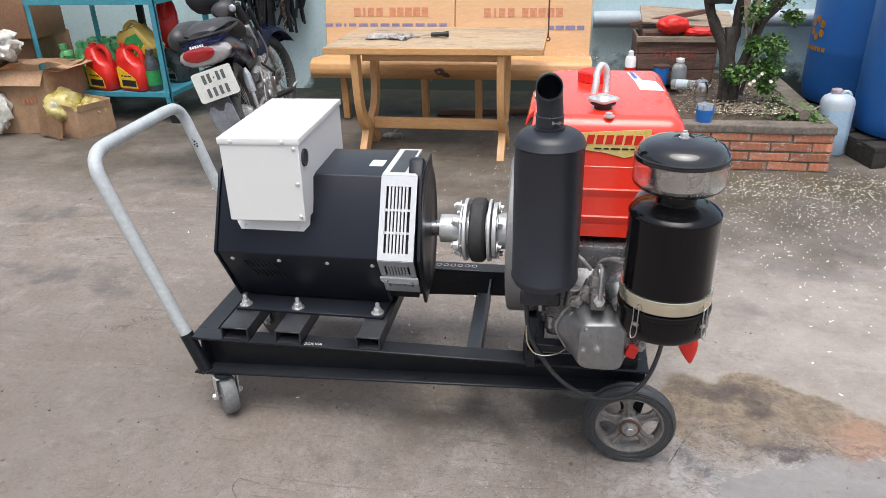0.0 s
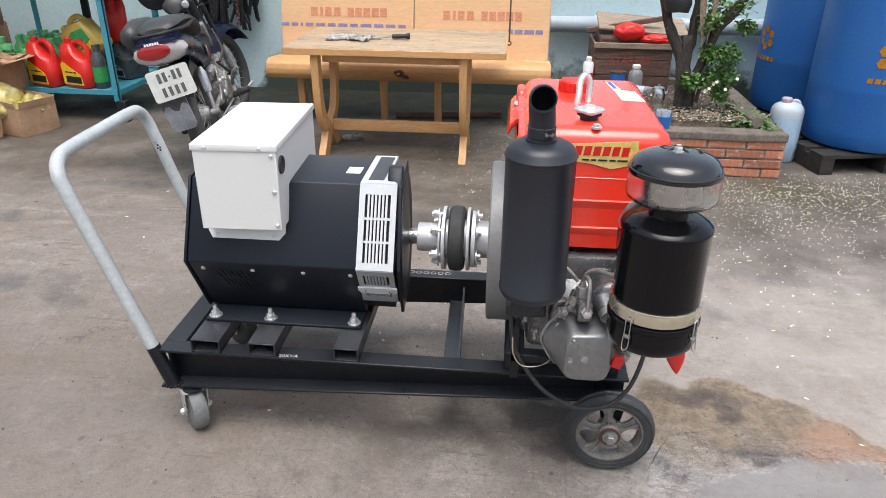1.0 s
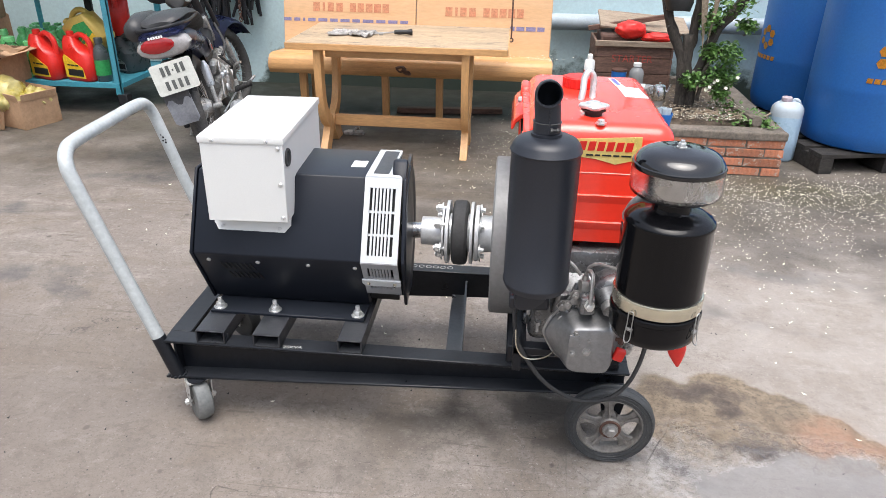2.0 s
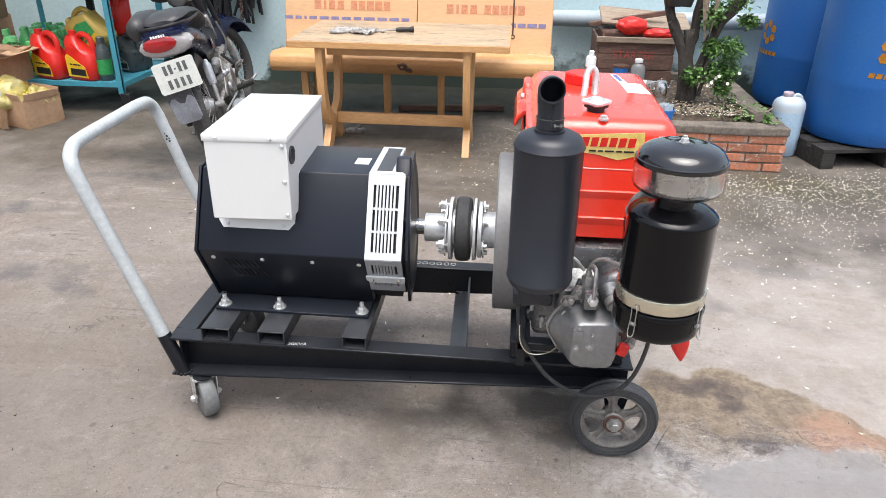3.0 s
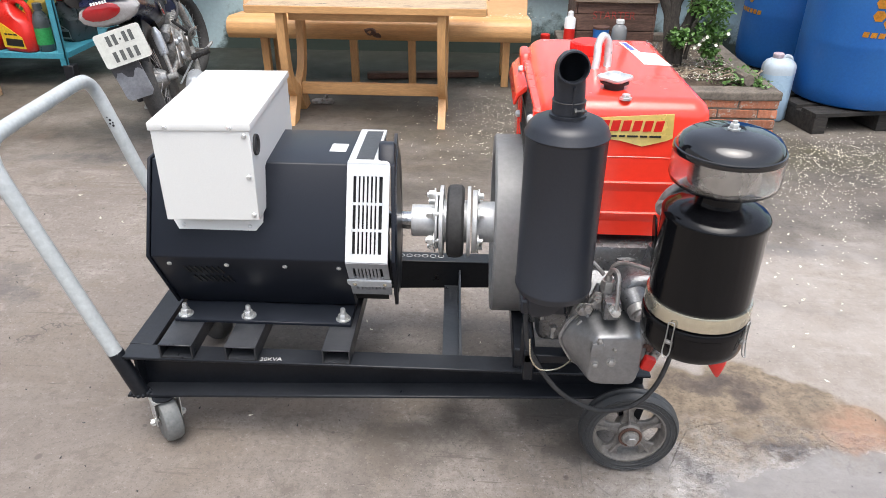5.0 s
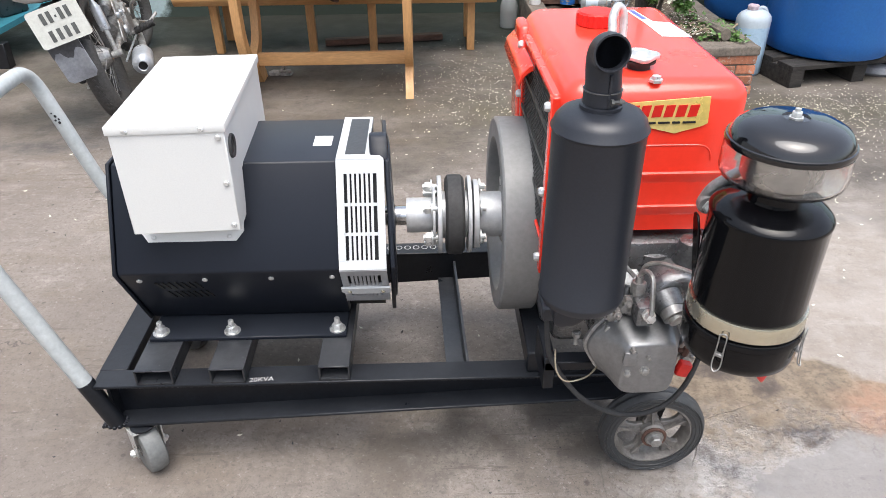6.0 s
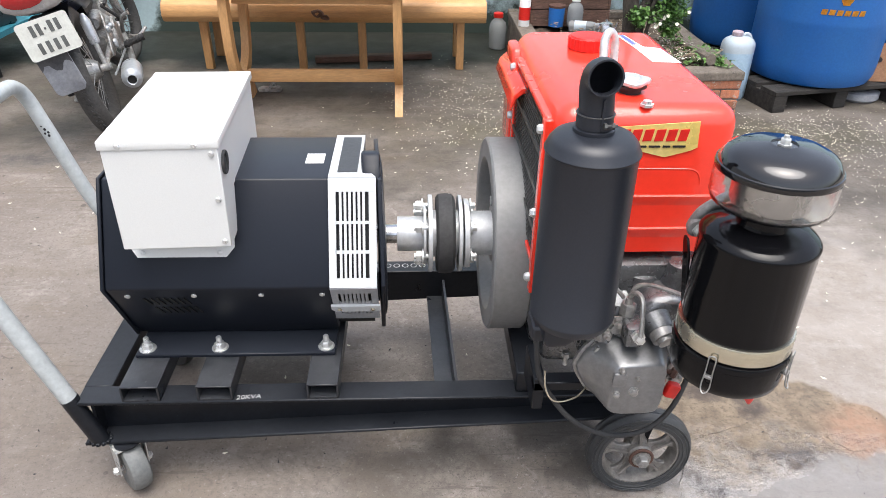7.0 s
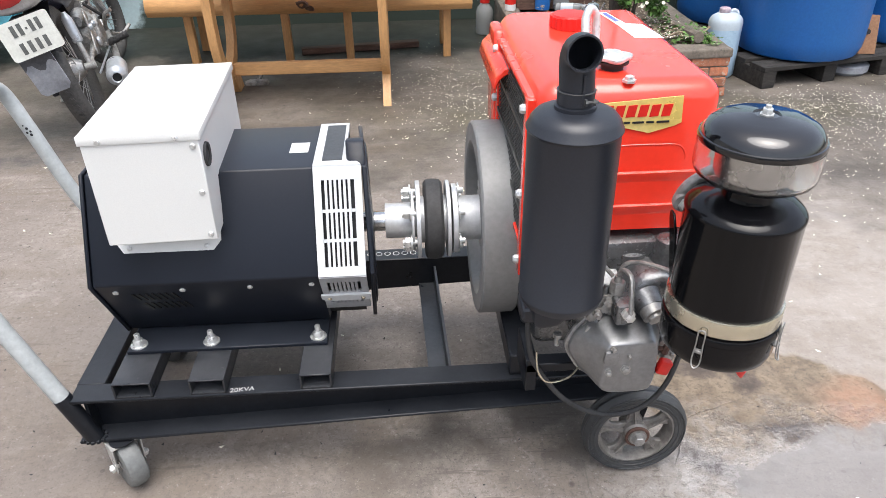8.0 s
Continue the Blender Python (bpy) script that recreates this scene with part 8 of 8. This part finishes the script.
for at, lean, wide in (((1.757, 2.43, 0.79), 4, 1.0), ((1.705, 2.43, 0.76), -6, 1.25)):
    bm = prism(B(), [(-0.012 * wide, 0), (0.0, -0.19), (0.012 * wide, 0), (0.022 * wide, 0.5), (-0.022 * wide, 0.5)], "y", 0, 0.004, m=Matrix.Translation(at) @ Matrix.Rotation(radians(lean), 4, "Y"))
    solo("dry_frond", bm, "dry_leaf", (at[0], at[1], at[2] - 0.19), "long dry leaf hanging from the tree", "leaf")

crate = thing("wooden_crate", (1.5, 3.15, 0.235), "old brown wooden crate with stencilled word and lifted lid", "crate")
CX0, CX1, CY0, CY1, CZ0, CZ1 = 1.245, 1.69, 3.03, 3.38, 0.22, 0.51
for k in range(3):
    z0 = CZ0 + (CZ1 - CZ0) * k / 3
    z1 = CZ0 + (CZ1 - CZ0) * (k + 1) / 3 - 0.004
    part("board", box(B(), CX0, CX1, CY0, CY0 + 0.016, z0, z1, 0.002, 1), "old_wood", crate)
    part("board", box(B(), CX0, CX1, CY1 - 0.016, CY1, z0, z1, 0.002, 1), "old_wood", crate)
    part("board", box(B(), CX0 - 0.016, CX0 - 0.001, CY0, CY1, z0, z1, 0.002, 1), "old_wood", crate)
    part("board", box(B(), CX1 + 0.001, CX1 + 0.016, CY0, CY1, z0, z1, 0.002, 1), "old_wood", crate)
part("rim", box(B(), CX0 - 0.02, CX1 + 0.02, CY0 - 0.02, CY0 - 0.001, CZ1 - 0.03, CZ1 + 0.004, 0.003, 1), "plywood_worn", crate)
part("lid", box(B(), -0.27, 0.29, 0.0, 0.3, 0, 0.014, 0.003, 1, m=Matrix.Translation((1.53, 3.15, 0.552)) @ Matrix.Rotation(radians(4), 4, "Y") @ Matrix.Rotation(radians(12), 4, "X")), "plywood_worn", crate, "weathered tan lid board")
part("lid_batten", box(B(), -0.34, 0.14, 0.0, 0.03, 0, 0.03, 0.003, 1, m=Matrix.Translation((1.53, 3.2, 0.6)) @ Matrix.Rotation(radians(-10), 4, "Y")), "old_wood", crate, "dark brown batten")
part("filling", box(B(), CX0 + 0.02, CX1 - 0.02, CY0 + 0.02, CY1 - 0.02, CZ0, 0.54, 0.01, 1), "rust", crate)
part("stencil", lettering("STARTER", 0.062, Matrix.Translation((1.335, CY0 - 0.0012, 0.385)) @ Matrix.Rotation(radians(90), 4, "X"), 0.0005), "stencil", crate, "faded red stencilled word STARTER")
crumpled("red_sack", (1.435, 3.06, 0.575), 0.105, "red_plastic", "red plastic sack bunched up on the crate", (1.05, 0.7, 0.62), 17, 0.35)
crumpled("red_sack", (1.6, 3.06, 0.535), 0.1, "red_plastic", "flattened red plastic sack on the crate", (1.2, 0.6, 0.34), 21, 0.5)
can = thing("spray_can", (1.2, 2.98, 0.235), "printed aerosol spray can with white cap", "spray can")
part("body", turned(B(), [(0, 0.235), (0.031, 0.235), (0.032, 0.24), (0.032, 0.39), (0.026, 0.402), (0, 0.402)], (1.2, 2.98, 0), seg=20), "label_white", can)
part("band", turned(B(), [(0.0325, 0.27), (0.0325, 0.34)], (1.2, 2.98, 0), seg=20), "red_plastic", can)
part("nozzle", turned(B(), [(0.017, 0.402), (0.016, 0.43), (0.008, 0.437), (0, 0.438)], (1.2, 2.98, 0), seg=14), "label_white", can)
cup = thing("blue_mug", (1.385, 2.98, 0.235), "blue plastic mug with brown rim", "mug")
part("body", turned(B(), [(0, 0.235), (0.042, 0.235), (0.047, 0.34), (0.044, 0.34), (0.04, 0.245), (0, 0.244)], (1.385, 2.98, 0), seg=24), "cup_blue", cup)
part("rim", turned(B(), [(0.044, 0.34), (0.048, 0.34), (0.048, 0.352), (0.044, 0.352)], (1.385, 2.98, 0), seg=24), "rust", cup)
bottle("water_bottle", (1.49, 2.97, 0.235), 0.16, 0.045, "pet_cloudy", "crumpled clear plastic bottle", "label_white", "pet_cloudy", group="bottles by the crate")
bottle("water_bottle", (1.44, 2.9, 0.26), 0.19, 0.032, "pet_cloudy", "clear plastic bottle lying on the soil", "cup_blue", "jug_empty", Matrix.Translation((1.44, 2.86, 0.262)) @ Matrix.Rotation(radians(-20), 4, "Z") @ Matrix.Rotation(radians(88), 4, "Y"), group="bottles by the crate")
bottle("water_bottle", (1.1, 3.38, 0), 0.22, 0.055, "pet_cloudy", "grey plastic bottle on the ground", "red_plastic", "pet_cloudy", group="bottles by the crate")
kettle = thing("kettle", (1.54, 2.47, 0.215), "small stainless steel kettle", "kettle")
part("body", turned(B(), [(0, 0.3), (0.034, 0.3), (0.04, 0.325), (0.036, 0.36), (0.03, 0.375), (0.033, 0.378), (0.02, 0.386), (0, 0.388)], (1.54, 2.47, -0.01), seg=24), "steel", kettle)
part("knob", turned(B(), [(0.006, 0.387), (0.007, 0.395), (0, 0.398)], (1.54, 2.47, -0.01), seg=12), "steel", kettle)
part("spout", sweep(B(), smooth_path([(1.57, 2.47, 0.33), (1.59, 2.47, 0.345), (1.6, 2.47, 0.375)], 4), 0.007, 8), "steel", kettle)
part("handle", sweep(B(), smooth_path([(1.505, 2.47, 0.365), (1.485, 2.47, 0.36), (1.485, 2.47, 0.33), (1.505, 2.47, 0.32)], 4), 0.005, 8), "steel", kettle)
part("stand", turned(B(), [(0.03, 0.225), (0.032, 0.3), (0, 0.3)], (1.54, 2.47, -0.01), seg=14), "dull_steel", kettle)
pail = thing("blue_pail", (1.515, 2.14, 0.235), "small blue plastic tub holding glasses", "tub")
part("body", turned(B(), [(0, 0.235), (0.036, 0.235), (0.046, 0.3), (0.043, 0.3), (0.034, 0.242), (0, 0.241)], (1.515, 2.14, 0), seg=20), "cup_blue", pail)
for k in range(4):
    a = k * 1.6
    part("glass", turned(B(), [(0.013, 0.25), (0.017, 0.325), (0.015, 0.325), (0.011, 0.254), (0, 0.254)], (1.515 + 0.02 * math.cos(a), 2.14 + 0.02 * math.sin(a), 0), seg=14), "jug_empty", pail)

# ---- drums, pallet, jug ----
PR = Matrix.Translation((2.36, 2.15, 0)) @ Matrix.Rotation(radians(12), 4, "Z")
pallet = thing("pallet", label="weathered dark wooden pallet under the drums", category="pallet", turn=PR)
for k in range(7):
    part("deck_board", box(B(), 0, 1.5, 0.02 + 0.16 * k, 0.14 + 0.16 * k, 0.085, 0.107, 0.002, 1), "pallet_wood", pallet, local=True)
for x in (0.0, 0.36, 0.71, 1.06, 1.42):
    part("bearer", box(B(), x, x + 0.075, 0.02, 1.1, 0.0, 0.085, 0.003, 1), "pallet_wood", pallet, local=True)


def drum(name, at, label, yaw=0.0, R=0.3, h=0.95, zc=0.495, s=0.031):
    d = thing(name, label=label, category="drum", group="blue drums", turn=Matrix.Translation(at) @ Matrix.Rotation(radians(yaw), 4, "Z"))
    part("body", lathe(B(), [(0, 0), (R * 0.85, 0), (R * 0.94, 0.012), (R * 0.985, 0.045), (R, 0.1), (R, h * 0.32), (R * 1.004, h * 0.33), (R, h * 0.34), (R, h * 0.8), (R * 0.97, h * 0.9), (R * 0.9, h * 0.95), (R * 0.92, h), (R * 0.86, h), (0, h * 0.97)], None, 64), "drum_blue", d, local=True)
    part("top_ring", torus(B(), R * 0.93, 0.016, Matrix.Translation((0, 0, h * 0.94)), 56, 8), "drum_blue", d, local=True)
    # printed flower mark of six hexagons with a line below, bent round the side
    for k in range(6):
        a = k * math.pi / 3
        cx, cz = 2.1 * s * math.cos(a + math.pi / 6) * 0.9, zc + 2.1 * s * math.sin(a + math.pi / 6) * 0.9
        t = B()
        hexa = [(cx + s * 0.9 * math.cos(j * math.pi / 3), cz + s * 0.9 * math.sin(j * math.pi / 3)) for j in range(6)]
        vv = [t.verts.new(((R + 0.0025) * math.sin(u / R), -(R + 0.0025) * math.cos(u / R), w)) for u, w in hexa]
        t.faces.new(vv)
        bmesh.ops.solidify(t, geom=t.faces[:], thickness=0.002)
        part("mark", t, "orange_mark", d, local=True)
    for k in range(6):
        t = B()
        u0 = -0.1 + 0.034 * k
        vv = [t.verts.new(((R + 0.0025) * math.sin(u / R), -(R + 0.0025) * math.cos(u / R), w)) for u, w in ((u0, zc - 0.13), (u0 + 0.026, zc - 0.13), (u0 + 0.029, zc - 0.105), (u0 + 0.003, zc - 0.105))]
        t.faces.new(vv)
        bmesh.ops.solidify(t, geom=t.faces[:], thickness=0.002)
        part("mark_bar", t, "orange_mark", d, local=True)
    return d


drum("plastic_drum", (2.665, 2.5, 0.108), "blue plastic drum with orange mark standing on a pallet", -13, 0.315)
drum("plastic_drum", (2.575, 3.2, 0.108), "blue plastic drum standing in the shade behind", -79, 0.3, zc=0.44, s=0.027)
drum("plastic_drum", (3.32, 2.72, 0.108), "blue plastic drum at the pallet's far end", 60, 0.3)
bm = prism(B(), [(-0.045, 0), (0.045, 0), (0.045, 0.19), (-0.045, 0.2)], "y", -0.008, 0.008, 0.002, 1)
hole = lathe(B(), [(0.014, -0.0092), (0.014, 0.0092)], Matrix.Translation((0, 0, 0.11)) @ AX["y"], 16)
board = thing("wood_board", label="small brown board with a slot leaning on the drum", category="board", turn=Matrix.Translation((2.965, 2.35, 0.107)) @ Matrix.Rotation(radians(-35), 4, "Z") @ Matrix.Rotation(radians(-8), 4, "Y") @ Matrix.Rotation(radians(-14), 4, "X"))
part("panel", bm, "plywood", board, local=True)
part("slot", hole, "label_black", board, local=True)
bm = turned(B(), [(0, 0), (0.1, 0), (0.115, 0.015), (0.115, 0.045), (0.1, 0.055), (0, 0.05)], (2.92, 2.42, 0), seg=28)
solo("plastic_basin", bm, "mud_flap", (2.92, 2.42, 0), "pale grey upturned basin under the pallet", "basin")

jug = thing("plastic_jug", (2.225, 2.42, 0), "translucent white jerrycan nearly full of bluish liquid", "jerrycan")
rr = lambda w, d, z, c: [(2.225 + x, 2.42 + y, z) for x, y in ((-w + c, -d), (w - c, -d), (w, -d + c), (w, d - c), (w - c, d), (-w + c, d), (-w, d - c), (-w, -d + c))]
part("body", loft([rr(0.07, 0.056, 0, 0.03), rr(0.077, 0.064, 0.012, 0.033), rr(0.078, 0.064, 0.13, 0.035), rr(0.078, 0.064, 0.245, 0.035)]), "jug_plastic", jug, "lower part full of bluish liquid", sharp=55)
part("shoulder", loft([rr(0.078, 0.064, 0.245, 0.035), rr(0.078, 0.064, 0.275, 0.034), rr(0.074, 0.061, 0.293, 0.032), rr(0.064, 0.053, 0.309, 0.03), rr(0.045, 0.042, 0.32, 0.025), rr(0.03, 0.03, 0.324, 0.015)]), "jug_empty", jug, sharp=55)
part("cap", turned(B(), [(0.024, 0.322), (0.027, 0.326), (0.027, 0.343), (0.023, 0.347), (0, 0.347)], (2.21, 2.42, 0), seg=18), "cap_pink", jug, "pale pink screw cap")
part("handle", sweep(B(), smooth_path([(2.237, 2.42, 0.316), (2.25, 2.42, 0.332), (2.273, 2.42, 0.326), (2.287, 2.42, 0.298)], 4), 0.009, 8), "jug_empty", jug)

# ---- planter bricks ----
BL, BH, BT, J = 0.187, 0.0425, 0.03, 0.0075


def brick_mesh(length, seed):
    t = box(B(), 0, length, 0, BT, 0, BH, 0.003, 1)
    jitter(t, 0.004, 22, seed)
    return finish(t, "brick", M["brick"])


full = [brick_mesh(BL, k) for k in range(4)]
half = [brick_mesh(BL * 0.48, k + 9) for k in range(2)]
r = random.Random(12)
for row in range(4):
    z = 0.002 + row * (BH + J)
    for side_m, run in ((Matrix.Translation((PX1, PY0, 0)) @ Matrix.Rotation(math.pi, 4, "Z") @ Matrix.Translation((0, -BT, 0)), PX1 - PX0), (Matrix.Translation((PX1, PY0 + 0.002, 0)) @ Matrix.Rotation(radians(90), 4, "Z"), 1.2)):
        u = 0.0
        first = row % 2 == 0
        while u < run - 0.05:
            me = r.choice(half) if first else r.choice(full)
            ln = BL * 0.48 if first else BL
            first = False
            if u + ln > run:
                break
            ob = new("brick", me)
            ob.parent = planter
            ob.matrix_basis = WORLD[planter.name].inverted() @ side_m @ Matrix.Translation((u, r.uniform(-0.003, 0.003), z)) @ Matrix.Rotation(radians(r.uniform(-0.8, 0.8)), 4, "Y")
            u += ln + J
